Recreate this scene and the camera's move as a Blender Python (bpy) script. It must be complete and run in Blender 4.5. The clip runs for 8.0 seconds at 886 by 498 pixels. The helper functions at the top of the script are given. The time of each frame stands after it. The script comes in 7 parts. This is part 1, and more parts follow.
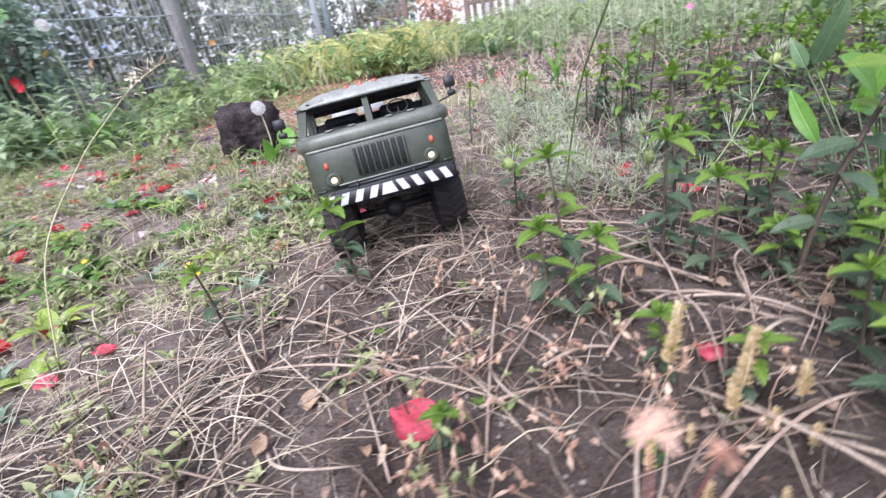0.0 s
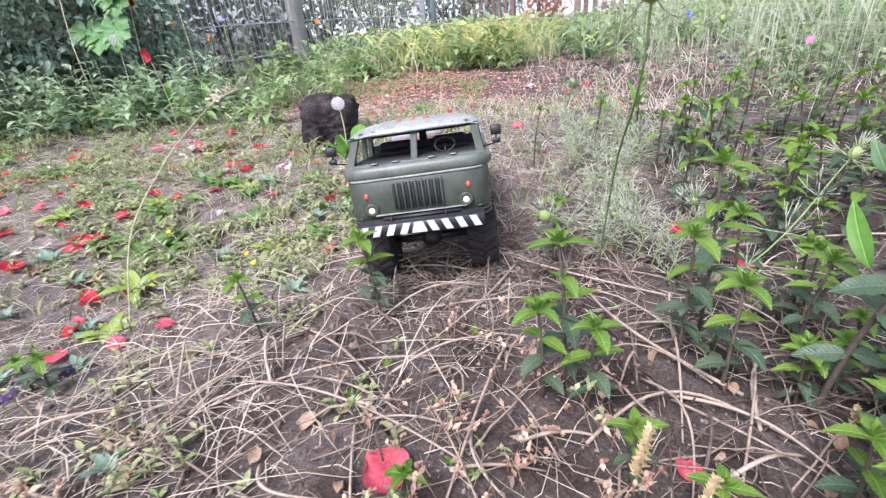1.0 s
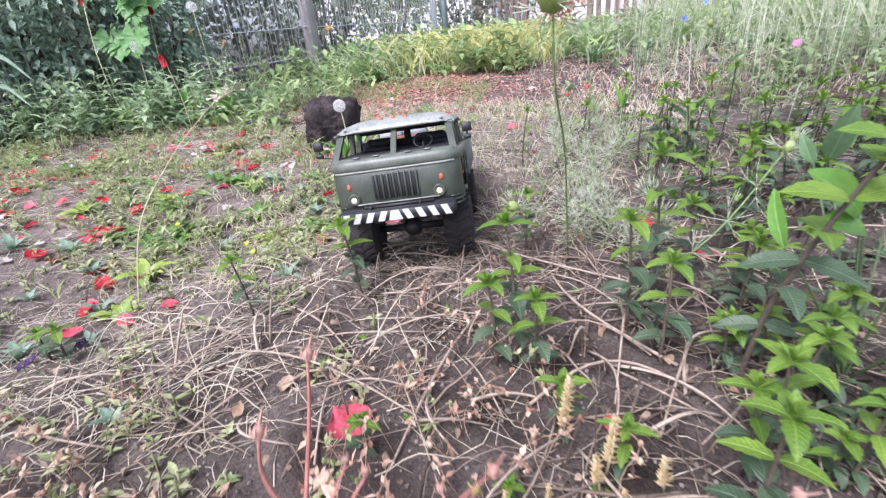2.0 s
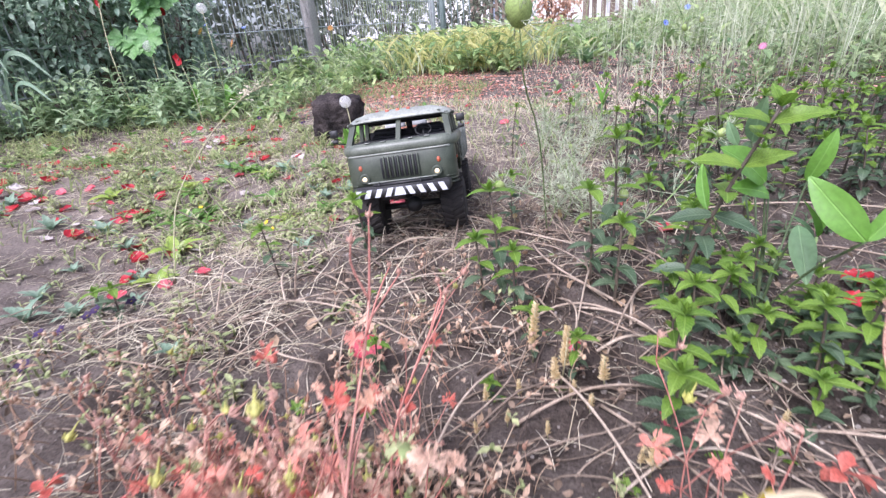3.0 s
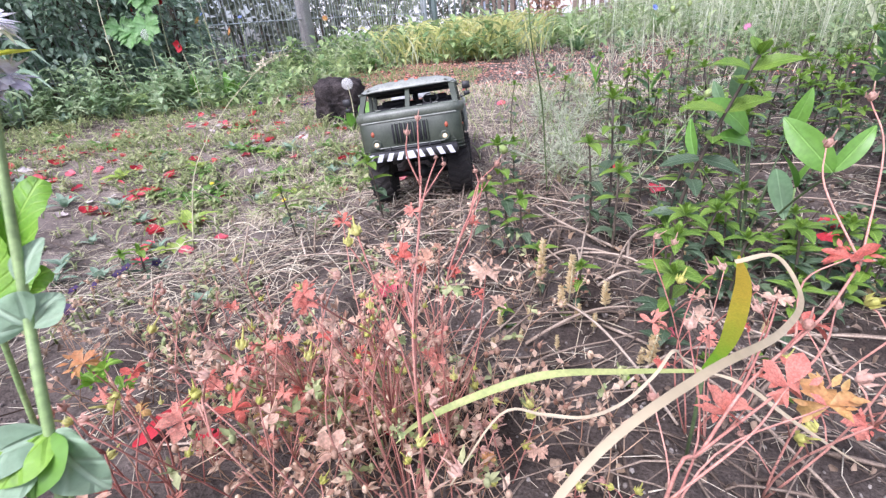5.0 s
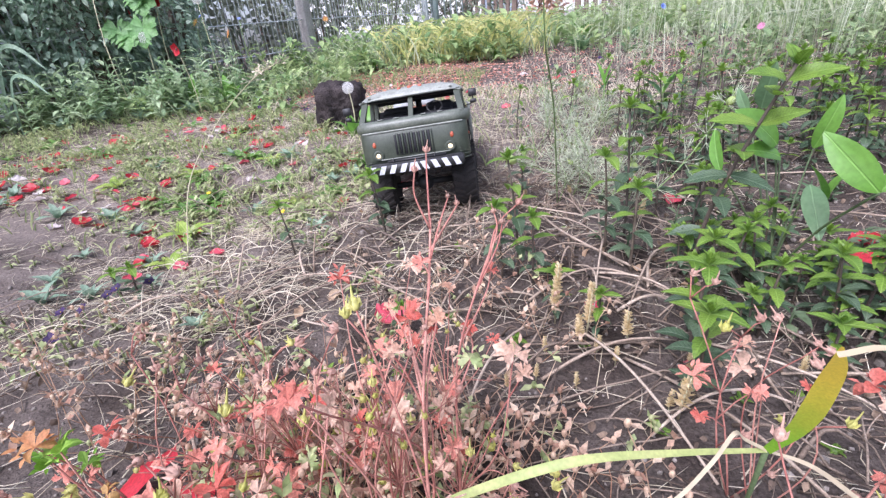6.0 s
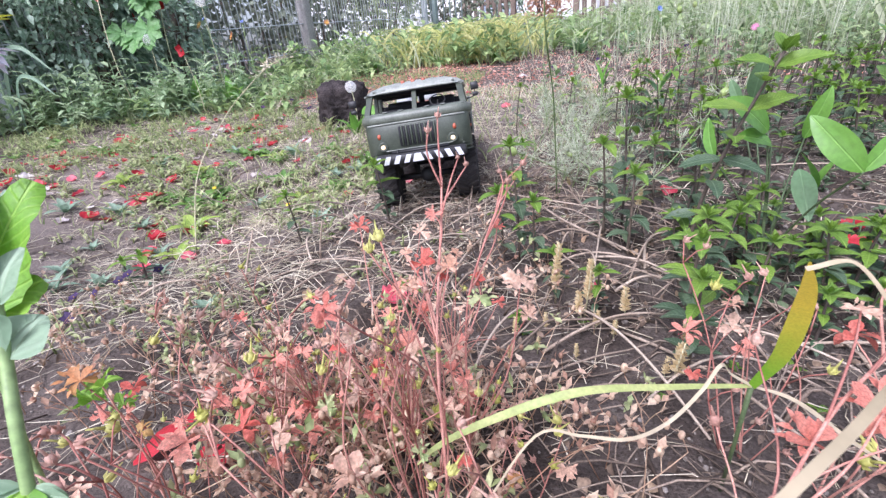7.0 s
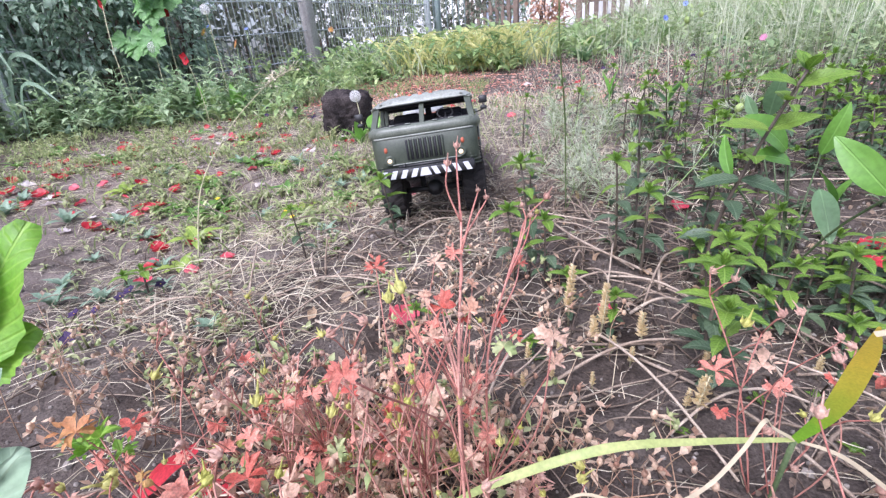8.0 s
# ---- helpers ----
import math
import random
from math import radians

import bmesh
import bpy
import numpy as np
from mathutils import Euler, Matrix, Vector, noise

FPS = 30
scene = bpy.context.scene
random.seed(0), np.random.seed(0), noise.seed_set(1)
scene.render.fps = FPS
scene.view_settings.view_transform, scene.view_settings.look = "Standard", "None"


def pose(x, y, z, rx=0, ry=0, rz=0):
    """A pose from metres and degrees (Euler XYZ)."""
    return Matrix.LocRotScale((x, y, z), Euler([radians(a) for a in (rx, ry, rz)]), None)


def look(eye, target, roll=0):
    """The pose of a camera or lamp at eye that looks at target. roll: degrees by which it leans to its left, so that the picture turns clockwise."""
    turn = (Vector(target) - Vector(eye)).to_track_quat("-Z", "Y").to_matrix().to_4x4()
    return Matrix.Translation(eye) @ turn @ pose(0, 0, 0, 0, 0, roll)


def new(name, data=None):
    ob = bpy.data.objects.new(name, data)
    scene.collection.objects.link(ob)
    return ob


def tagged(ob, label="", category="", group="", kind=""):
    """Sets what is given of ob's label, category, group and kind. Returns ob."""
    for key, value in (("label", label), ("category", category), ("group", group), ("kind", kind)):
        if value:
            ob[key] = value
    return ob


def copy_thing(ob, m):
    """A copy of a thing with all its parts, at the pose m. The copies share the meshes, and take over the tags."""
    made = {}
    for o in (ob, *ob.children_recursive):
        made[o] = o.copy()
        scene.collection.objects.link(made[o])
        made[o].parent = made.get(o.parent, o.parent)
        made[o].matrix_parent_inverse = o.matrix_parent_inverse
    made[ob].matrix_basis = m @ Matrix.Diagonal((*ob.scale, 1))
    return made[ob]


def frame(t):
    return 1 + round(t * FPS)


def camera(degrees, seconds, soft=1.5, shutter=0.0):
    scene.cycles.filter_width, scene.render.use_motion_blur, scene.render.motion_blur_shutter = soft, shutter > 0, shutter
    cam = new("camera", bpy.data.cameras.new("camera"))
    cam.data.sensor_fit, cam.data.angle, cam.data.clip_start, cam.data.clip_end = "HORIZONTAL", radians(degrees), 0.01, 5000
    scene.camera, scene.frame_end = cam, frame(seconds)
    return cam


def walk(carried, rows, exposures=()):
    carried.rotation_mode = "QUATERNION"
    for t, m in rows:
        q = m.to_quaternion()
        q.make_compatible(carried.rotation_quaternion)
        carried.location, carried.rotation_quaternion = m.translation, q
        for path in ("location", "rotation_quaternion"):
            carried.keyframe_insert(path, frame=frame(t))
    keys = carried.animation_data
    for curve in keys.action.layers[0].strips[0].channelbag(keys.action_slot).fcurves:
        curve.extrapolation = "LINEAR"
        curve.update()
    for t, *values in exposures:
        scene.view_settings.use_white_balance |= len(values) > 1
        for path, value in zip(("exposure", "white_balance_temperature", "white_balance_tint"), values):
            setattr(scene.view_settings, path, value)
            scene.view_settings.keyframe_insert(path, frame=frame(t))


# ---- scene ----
cam = camera(90.2, 8.0, 1.35, 0.5)
# seconds, eye x, y, z, yaw to the left, pitch up, roll
ROWS = [
    (0.0, 0.0034, 0.0144, 0.2139, 5.01, -24.63, -9.83),
    (0.3, 0.0559, 0.0256, 0.2321, 9.73, -25.16, -8.40),
    (0.5, 0.0778, 0.0451, 0.2366, 12.62, -25.09, -6.41),
    (0.6, 0.0797, 0.0526, 0.2412, 13.62, -25.13, -5.64),
    (1.0, 0.0590, 0.0327, 0.2713, 15.27, -25.55, -4.96),
    (1.5, 0.0665, 0.0179, 0.2770, 16.85, -25.45, -5.37),
    (1.7, 0.0901, 0.0137, 0.2668, 17.29, -25.16, -5.39),
    (2.8, 0.1360, -0.0856, 0.2744, 16.77, -24.76, -4.97),
    (3.0, 0.1439, -0.1055, 0.2726, 16.82, -24.94, -4.98),
    (3.5, 0.1268, -0.1562, 0.2604, 16.69, -24.90, -4.92),
    (4.0, 0.1296, -0.1783, 0.2485, 16.57, -25.04, -5.17),
    (5.3, 0.1334, -0.1664, 0.2435, 15.71, -25.64, -5.32),
    (5.5, 0.1292, -0.1591, 0.2538, 16.05, -25.64, -5.62),
    (6.0, 0.1194, -0.1341, 0.2526, 16.13, -25.67, -5.75),
    (6.5, 0.1236, -0.1447, 0.2482, 15.97, -25.34, -5.71),
    (7.0, 0.1187, -0.1609, 0.2385, 15.91, -25.03, -5.64),
    (7.5, 0.1096, -0.1498, 0.2462, 15.92, -24.64, -5.43),
    (8.0, 0.1070, -0.1451, 0.2485, 16.05, -24.39, -5.44),
]
walk(cam, [(t, pose(x, y, z, 90 + pitch, 0, yaw) @ pose(0, 0, 0, 0, 0, roll)) for t, x, y, z, yaw, pitch, roll in ROWS],
     exposures=[(0.0, 1.15, 5750, 23), (1.0, 1.25, 5750, 23), (4.0, 1.2, 5750, 24), (8.0, 1.14, 5650, 22)])

# ---- light: a bright overcast day ----
world = bpy.data.worlds.new("sky")
scene.world = world
world.use_nodes = True
wt = world.node_tree
sky = wt.nodes.new("ShaderNodeTexSky")
sky.sky_type, sky.sun_disc = "NISHITA", False
sky.sun_elevation, sky.sun_rotation = radians(55), radians(200)
sky.air_density, sky.dust_density, sky.ozone_density = 1.0, 4.0, 1.0
soft_sky = wt.nodes.new("ShaderNodeHueSaturation")
soft_sky.inputs["Saturation"].default_value = 0.55
wt.links.new(sky.outputs[0], soft_sky.inputs["Color"])
wt.links.new(soft_sky.outputs[0], wt.nodes["Background"].inputs[0])
wt.nodes["Background"].inputs[1].default_value = 0.13
sun = new("sun", bpy.data.lights.new("sun", "SUN"))
sun.data.energy, sun.data.angle, sun.data.color = 1.5, radians(20), (1.0, 0.98, 0.95)
SUN_WAY = Vector((math.sin(radians(200)) * math.cos(radians(55)), math.cos(radians(200)) * math.cos(radians(55)), math.sin(radians(55))))
sun.matrix_world = look(SUN_WAY * 20, (0, 0, 0))


# ---- materials ----
def material(name, c1, c2, rough=0.6, scale=60.0, bump=0.0, through_light=0.0, metal=0.0, island=False, vary=0.5, grain=0.25, glow=None, gloss=0.5, crumbly=False, ripen=None, dusty=False, veins=None):
    """A surface between two colours by noise and by a random number for each object or island, with grain and relief."""
    m = bpy.data.materials.new(name)
    m.use_nodes = True
    nt = m.node_tree
    nodes, link = nt.nodes, nt.links.new
    bsdf = nodes["Principled BSDF"]
    co = nodes.new("ShaderNodeTexCoord")
    n1 = nodes.new("ShaderNodeTexNoise")
    n1.inputs["Scale"].default_value, n1.inputs["Detail"].default_value = scale, 4
    n2 = nodes.new("ShaderNodeTexNoise")
    n2.inputs["Scale"].default_value, n2.inputs["Detail"].default_value = scale * 9, 3
    for n in (n1, n2):
        link(co.outputs["Object"], n.inputs["Vector"])
    rnd = nodes.new("ShaderNodeNewGeometry" if island else "ShaderNodeObjectInfo")
    spread = nodes.new("ShaderNodeMapRange")
    spread.inputs[1].default_value, spread.inputs[2].default_value = 0.3, 0.7
    link(n1.outputs["Fac"], spread.inputs[0])
    fac = nodes.new("ShaderNodeMix")
    fac.inputs[0].default_value = vary
    link(spread.outputs[0], fac.inputs[2])
    link(rnd.outputs["Random Per Island" if island else "Random"], fac.inputs[3])
    mix = nodes.new("ShaderNodeMix")
    mix.data_type = "RGBA"
    link(fac.outputs[0], mix.inputs[0])
    if dusty:  # broad patches, and one trodden place that has dried pale
        broad, spot, dry, more, all_of = nodes.new("ShaderNodeTexNoise"), nodes.new("ShaderNodeVectorMath"), nodes.new("ShaderNodeMapRange"), nodes.new("ShaderNodeMath"), nodes.new("ShaderNodeMath")
        broad.inputs["Scale"].default_value, broad.inputs["Detail"].default_value = 1.1, 6
        link(co.outputs["Object"], broad.inputs["Vector"])
        spot.operation, spot.inputs[1].default_value = "DISTANCE", (-0.60, 1.00, 0.02)
        link(co.outputs["Object"], spot.inputs[0])
        link(spot.outputs["Value"], dry.inputs[0])
        dry.inputs[1].default_value, dry.inputs[2].default_value, dry.inputs[3].default_value, dry.inputs[4].default_value = 0.55, 0.98, 0.30, -0.30
        more.operation, more.inputs[1].default_value = "MULTIPLY_ADD", 0.5
        link(broad.outputs["Fac"], more.inputs[0])
        link(dry.outputs[0], more.inputs[2])
        link(fac.outputs[0], all_of.inputs[0])
        link(more.outputs[0], all_of.inputs[1])
        link(all_of.outputs[0], mix.inputs[0])
        mix.clamp_factor = False
    if ripen:  # the second colour takes over with height, as a leaf that withers from its tip
        apart, rise, blotch = nodes.new("ShaderNodeSeparateXYZ"), nodes.new("ShaderNodeMapRange"), nodes.new("ShaderNodeMath")
        link(co.outputs["Object"], apart.inputs[0])
        link(apart.outputs[2], rise.inputs[0])
        rise.inputs[1].default_value, rise.inputs[2].default_value, rise.inputs[3].default_value, rise.inputs[4].default_value = ripen[0], ripen[1], -0.15, 1.0
        blotch.operation, blotch.use_clamp, blotch.inputs[2].default_value = "MULTIPLY_ADD", True, 0.0
        blotch.inputs[1].default_value = 0.35
        link(fac.outputs[0], blotch.inputs[0])
        link(rise.outputs[0], blotch.inputs[2])
        link(blotch.outputs[0], mix.inputs[0])
    mix.inputs[6].default_value, mix.inputs[7].default_value = (*c1, 1), (*c2, 1)
    tone = nodes.new("ShaderNodeMapRange")
    tone.inputs[1].default_value, tone.inputs[2].default_value = 0.3, 0.7
    tone.inputs[3].default_value, tone.inputs[4].default_value = 1 - grain, 1 + grain
    link(n2.outputs["Fac"], tone.inputs[0])
    dark = nodes.new("ShaderNodeVectorMath")
    dark.operation = "SCALE"
    link(mix.outputs[2], dark.inputs[0])
    link(tone.outputs[0], dark.inputs["Scale"])
    if veins:  # a pale midrib along y and side veins that run forward from it
        apart, off, rib, along, wave, side, both_v, pale = (nodes.new("ShaderNode" + k) for k in ("SeparateXYZ", "Math", "MapRange", "Math", "Math", "MapRange", "Math", "Mix"))
        link(co.outputs["Object"], apart.inputs[0])
        off.operation = "ABSOLUTE"
        link(apart.outputs[0], off.inputs[0])
        rib.inputs[1].default_value, rib.inputs[2].default_value, rib.inputs[3].default_value, rib.inputs[4].default_value = veins[0] * 0.4, veins[0], 1.0, 0.0
        link(off.outputs[0], rib.inputs[0])
        along.operation, along.inputs[1].default_value = "MULTIPLY_ADD", -0.9
        link(off.outputs[0], along.inputs[0])
        link(apart.outputs[1], along.inputs[2])
        wave.operation, wave.inputs[1].default_value = "PINGPONG", veins[1]
        link(along.outputs[0], wave.inputs[0])
        side.inputs[1].default_value, side.inputs[2].default_value, side.inputs[3].default_value, side.inputs[4].default_value = 0.0, veins[1] * 0.35, 0.55, 0.0
        link(wave.outputs[0], side.inputs[0])
        both_v.operation, both_v.use_clamp, both_v.inputs[1].default_value = "MAXIMUM", True, 0.0
        link(rib.outputs[0], both_v.inputs[0])
        if veins[1]:
            link(side.outputs[0], both_v.inputs[1])
        pale.data_type = "RGBA"
        pale.inputs[7].default_value = (*(min(1, 1.35 * v + 0.04) for v in c2), 1)
        scaled = nodes.new("ShaderNodeMath")
        scaled.operation, scaled.inputs[1].default_value = "MULTIPLY", 0.55
        link(both_v.outputs[0], scaled.inputs[0])
        link(scaled.outputs[0], pale.inputs[0])
        link(dark.outputs[0], pale.inputs[6])
        dark = pale
        ridge = nodes.new("ShaderNodeBump")
        ridge.inputs["Strength"].default_value, ridge.inputs["Distance"].default_value, ridge.invert = 0.7, 0.0008, True
        link(both_v.outputs[0], ridge.inputs["Height"])
        link(ridge.outputs[0], bsdf.inputs["Normal"])
    shown = dark.outputs[2] if veins else dark.outputs[0]
    link(shown, bsdf.inputs["Base Color"])
    bsdf.inputs["Roughness"].default_value, bsdf.inputs["Metallic"].default_value = rough, metal
    bsdf.inputs["Specular IOR Level"].default_value = gloss
    if bump:
        bp = nodes.new("ShaderNodeBump")
        bp.inputs["Strength"].default_value, bp.inputs["Distance"].default_value = min(1.0, bump), 0.06 / scale
        if crumbly:
            n3 = nodes.new("ShaderNodeTexNoise")
            n3.inputs["Scale"].default_value, n3.inputs["Detail"].default_value, n3.inputs["Roughness"].default_value = scale * 26, 6, 0.7
            link(co.outputs["Object"], n3.inputs["Vector"])
            both = nodes.new("ShaderNodeMath")
            link(n2.outputs["Fac"], both.inputs[0])
            link(n3.outputs["Fac"], both.inputs[1])
            link(both.outputs[0], bp.inputs["Height"])
            link(n3.outputs["Fac"], tone.inputs[0])
        else:
            link(n2.outputs["Fac"], bp.inputs["Height"])
        link(bp.outputs[0], ridge.inputs["Normal"] if veins else bsdf.inputs["Normal"])
    if glow:
        bsdf.inputs["Emission Color"].default_value, bsdf.inputs["Emission Strength"].default_value = (*glow[0], 1), glow[1]
    if through_light:
        tr, ms = nodes.new("ShaderNodeBsdfTranslucent"), nodes.new("ShaderNodeMixShader")
        link(shown, tr.inputs[0])
        ms.inputs[0].default_value = through_light
        link(bsdf.outputs[0], ms.inputs[1])
        link(tr.outputs[0], ms.inputs[2])
        link(ms.outputs[0], nodes["Material Output"].inputs[0])
    return m


def leafy(name, c1, c2, rough=0.5, scale=35, **kw):
    kw.setdefault("through_light", 0.35)
    return material(name, c1, c2, rough, scale, **kw)


SOIL = material("soil", (0.060, 0.046, 0.038), (0.190, 0.157, 0.135), 0.95, 14, 1.0, grain=0.55, vary=0.0, gloss=0.1, crumbly=True, dusty=True)
CLOD = material("clod", (0.09, 0.075, 0.062), (0.36, 0.32, 0.28), 0.95, 90, 0.6, island=True, vary=0.8, gloss=0.1)
STRAW = material("dry_stem", (0.050, 0.035, 0.027), (0.37, 0.29, 0.22), 0.8, 90, island=True, vary=0.8, grain=0.35, gloss=0.2)
STRAW_OB = material("dry_stalk", (0.22, 0.16, 0.115), (0.52, 0.43, 0.335), 0.8, 90, grain=0.3, gloss=0.2)
FINE_STRAW = material("fine_straw", (0.46, 0.39, 0.26), (0.80, 0.73, 0.57), 0.75, 90, island=True, vary=0.8, grain=0.2, gloss=0.25)
DRY_LEAF = leafy("dry_leaf", (0.36, 0.22, 0.12), (0.66, 0.50, 0.34), 0.7, 60)
GRASS = leafy("grass_blade", (0.17, 0.25, 0.08), (0.48, 0.52, 0.25), 0.55, 20, island=True, vary=0.8)
# pale straw-green grass, lightened further so its colour carries the distance haze
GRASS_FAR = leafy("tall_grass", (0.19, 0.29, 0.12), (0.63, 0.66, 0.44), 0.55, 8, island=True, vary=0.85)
GRASS_PALE = leafy("pale_grass", (0.46, 0.50, 0.14), (0.80, 0.75, 0.38), 0.6, 10, island=True, vary=0.8)
WEED = leafy("weed_leaf", (0.07, 0.18, 0.035), (0.24, 0.40, 0.09), 0.5, 40)
YELLOW_WEED = leafy("yellow_green_leaf", (0.20, 0.34, 0.04), (0.44, 0.52, 0.12), 0.5, 40, veins=(0.0007, 0.0))
WEED_BLUE = leafy("grey_green_leaf", (0.16, 0.26, 0.17), (0.34, 0.45, 0.32), 0.55, 40)
MINT = leafy("mint_leaf", (0.046, 0.096, 0.046), (0.125, 0.180, 0.098), 0.34, 90, bump=0.5, veins=(0.0007, 0.0016))
MINT_TOP = leafy("young_mint_leaf", (0.070, 0.175, 0.014), (0.215, 0.335, 0.042), 0.46, 90, bump=0.4, veins=(0.0006, 0.0014))
# mint leaf with distance haze mixed into its colour
MINT_HAZE = leafy("mint_haze", (0.11, 0.20, 0.075), (0.42, 0.50, 0.25), 0.45, 30, island=True, vary=0.8)
MINT_LOW = leafy("mint_low", (0.05, 0.11, 0.05), (0.20, 0.26, 0.14), 0.5, 30, island=True, vary=0.8)
BANK = leafy("bank_leaf", (0.15, 0.27, 0.09), (0.44, 0.53, 0.23), 0.5, 10, island=True, vary=0.85)
WEED_LOW = leafy("low_weed", (0.22, 0.30, 0.10), (0.54, 0.55, 0.29), 0.55, 30, island=True, vary=0.85)
MINT_STEM = material("mint_stem", (0.05, 0.04, 0.035), (0.13, 0.10, 0.07), 0.6, 90)
BROAD = leafy("broad_leaf", (0.10, 0.26, 0.03), (0.19, 0.37, 0.065), 0.40, 25, grain=0.14, through_light=0.3, veins=(0.0009, 0.0))
BROAD_DULL = leafy("broad_leaf_dull", (0.09, 0.19, 0.08), (0.20, 0.32, 0.15), 0.5, 25, grain=0.14, veins=(0.0009, 0.0))
WAVY_LEAF = leafy("wavy_leaf", (0.13, 0.33, 0.02), (0.28, 0.47, 0.06), 0.5, 60, grain=0.14, bump=0.3, veins=(0.0008, 0.0030))
DOWNY_LEAF = leafy("downy_leaf", (0.18, 0.31, 0.17), (0.38, 0.50, 0.34), 0.6, 60, grain=0.14, bump=0.3, veins=(0.0008, 0.0030))
PETIOLE = material("leaf_stalk", (0.045, 0.075, 0.03), (0.10, 0.14, 0.055), 0.55, 60)
POPPY_LEAF = leafy("poppy_leaf", (0.19, 0.32, 0.14), (0.48, 0.57, 0.35), 0.55, 10, island=True, vary=0.8)
GREEN_STEM = material("green_stem", (0.14, 0.24, 0.07), (0.30, 0.40, 0.16), 0.55, 60)
PALE_STEM = material("pale_stem", (0.42, 0.42, 0.24), (0.66, 0.60, 0.40), 0.6, 60)
RED_STEM = material("red_stem", (0.24, 0.06, 0.045), (0.62, 0.33, 0.25), 0.65, 160, vary=0.6)
RED_LEAF = leafy("reddened_leaf", (0.46, 0.06, 0.04), (0.78, 0.38, 0.28), 0.6, 170, bump=0.4, vary=0.6, grain=0.3)
TAN_LEAF = leafy("faded_leaf", (0.52, 0.27, 0.17), (0.76, 0.56, 0.42), 0.65, 90, grain=0.3)
ORANGE_LEAF = leafy("turning_leaf", (0.62, 0.24, 0.11), (0.46, 0.40, 0.12), 0.6, 90, bump=0.3)
WITHERED = leafy("withered_stem", (0.42, 0.22, 0.13), (0.72, 0.57, 0.39), 0.7, 60, island=True, vary=0.85)
WITHERED_BUD = leafy("withered_bud", (0.34, 0.17, 0.11), (0.84, 0.66, 0.47), 0.7, 60, island=True, vary=0.9)
SCRAP = leafy("leaf_scrap", (0.08, 0.055, 0.04), (0.40, 0.29, 0.20), 0.8, 60, island=True, vary=0.9, through_light=0.15)
POD = leafy("seed_capsule", (0.50, 0.26, 0.20), (0.68, 0.48, 0.37), 0.65, 90)
POD_GREEN = leafy("green_capsule", (0.46, 0.46, 0.08), (0.66, 0.62, 0.24), 0.5, 90)
SPIKE = leafy("yellow_spike", (0.56, 0.42, 0.20), (0.84, 0.71, 0.45), 0.65, 120, island=True, vary=0.8)
PETAL = leafy("poppy_petal", (0.38, 0.006, 0.014), (0.64, 0.055, 0.07), 0.45, 60, grain=0.25)
PETAL_PINK = leafy("pink_petal", (0.60, 0.03, 0.06), (0.80, 0.21, 0.25), 0.45, 45, grain=0.25)
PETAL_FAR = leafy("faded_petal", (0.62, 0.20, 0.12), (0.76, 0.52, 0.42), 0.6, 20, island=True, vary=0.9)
PURPLE = leafy("pansy_purple", (0.02, 0.008, 0.035), (0.07, 0.03, 0.13), 0.55, 80)
YELLOW = leafy("yellow_petal", (0.85, 0.58, 0.02), (0.95, 0.75, 0.06), 0.5, 60)
BLUE = leafy("cornflower_blue", (0.14, 0.22, 0.62), (0.35, 0.45, 0.80), 0.55, 60)
PINK = leafy("pink_flower", (0.62, 0.20, 0.36), (0.80, 0.45, 0.58), 0.55, 60)
WHITE_FLUFF = leafy("white_fluff", (0.90, 0.89, 0.87), (0.95, 0.94, 0.93), 0.8, 60, through_light=0.7, grain=0.05)
PETAL_WHITE = leafy("bleached_petal", (0.56, 0.47, 0.45), (0.78, 0.71, 0.68), 0.55, 60, grain=0.2)
YELLOW_GREEN = leafy("yellow_green_calyx", (0.40, 0.48, 0.02), (0.60, 0.64, 0.06), 0.5, 60)
LILAC = leafy("lilac_flower", (0.72, 0.69, 0.78), (0.92, 0.91, 0.93), 0.6, 60)
STRAP = leafy("strap_leaf", (0.22, 0.34, 0.07), (0.52, 0.56, 0.22), 0.5, 60, grain=0.14)
STRAP_TURN = leafy("turning_strap", (0.22, 0.44, 0.03), (0.96, 0.72, 0.08), 0.45, 120, ripen=(0.096, 0.150), grain=0.10, through_light=0.4)
STRAP_PALE = leafy("withered_strap", (0.46, 0.38, 0.23), (0.72, 0.62, 0.44), 0.65, 25, grain=0.08)
THREAD = leafy("thread_leaf", (0.42, 0.49, 0.30), (0.78, 0.80, 0.63), 0.55, 30, island=True, vary=0.7)
NIG_POD = leafy("nigella_pod", (0.30, 0.42, 0.12), (0.48, 0.56, 0.22), 0.5, 80)
CLAY = material("dark_clod", (0.016, 0.014, 0.014), (0.075, 0.062, 0.060), 0.95, 30, 1.0, grain=0.6, vary=0.1, gloss=0.1)
# bush leaves painted lighter than foliage, to carry a pale haze
BUSH_LEAF = leafy("bush_leaf", (0.17, 0.28, 0.19), (0.52, 0.62, 0.48), 0.5, 6, island=True, vary=0.8, through_light=0.4)
VINE_LEAF = leafy("vine_leaf", (0.10, 0.25, 0.07), (0.22, 0.40, 0.14), 0.55, 12, island=True, vary=0.6)
# hedge leaves lightened for the same haze
HEDGE_LEAF = leafy("hedge_leaf", (0.14, 0.17, 0.12), (0.36, 0.39, 0.29), 0.6, 6, island=True, vary=0.7, through_light=0.3)
BARK = material("bark", (0.10, 0.075, 0.06), (0.24, 0.19, 0.155), 0.9, 30, 0.8)
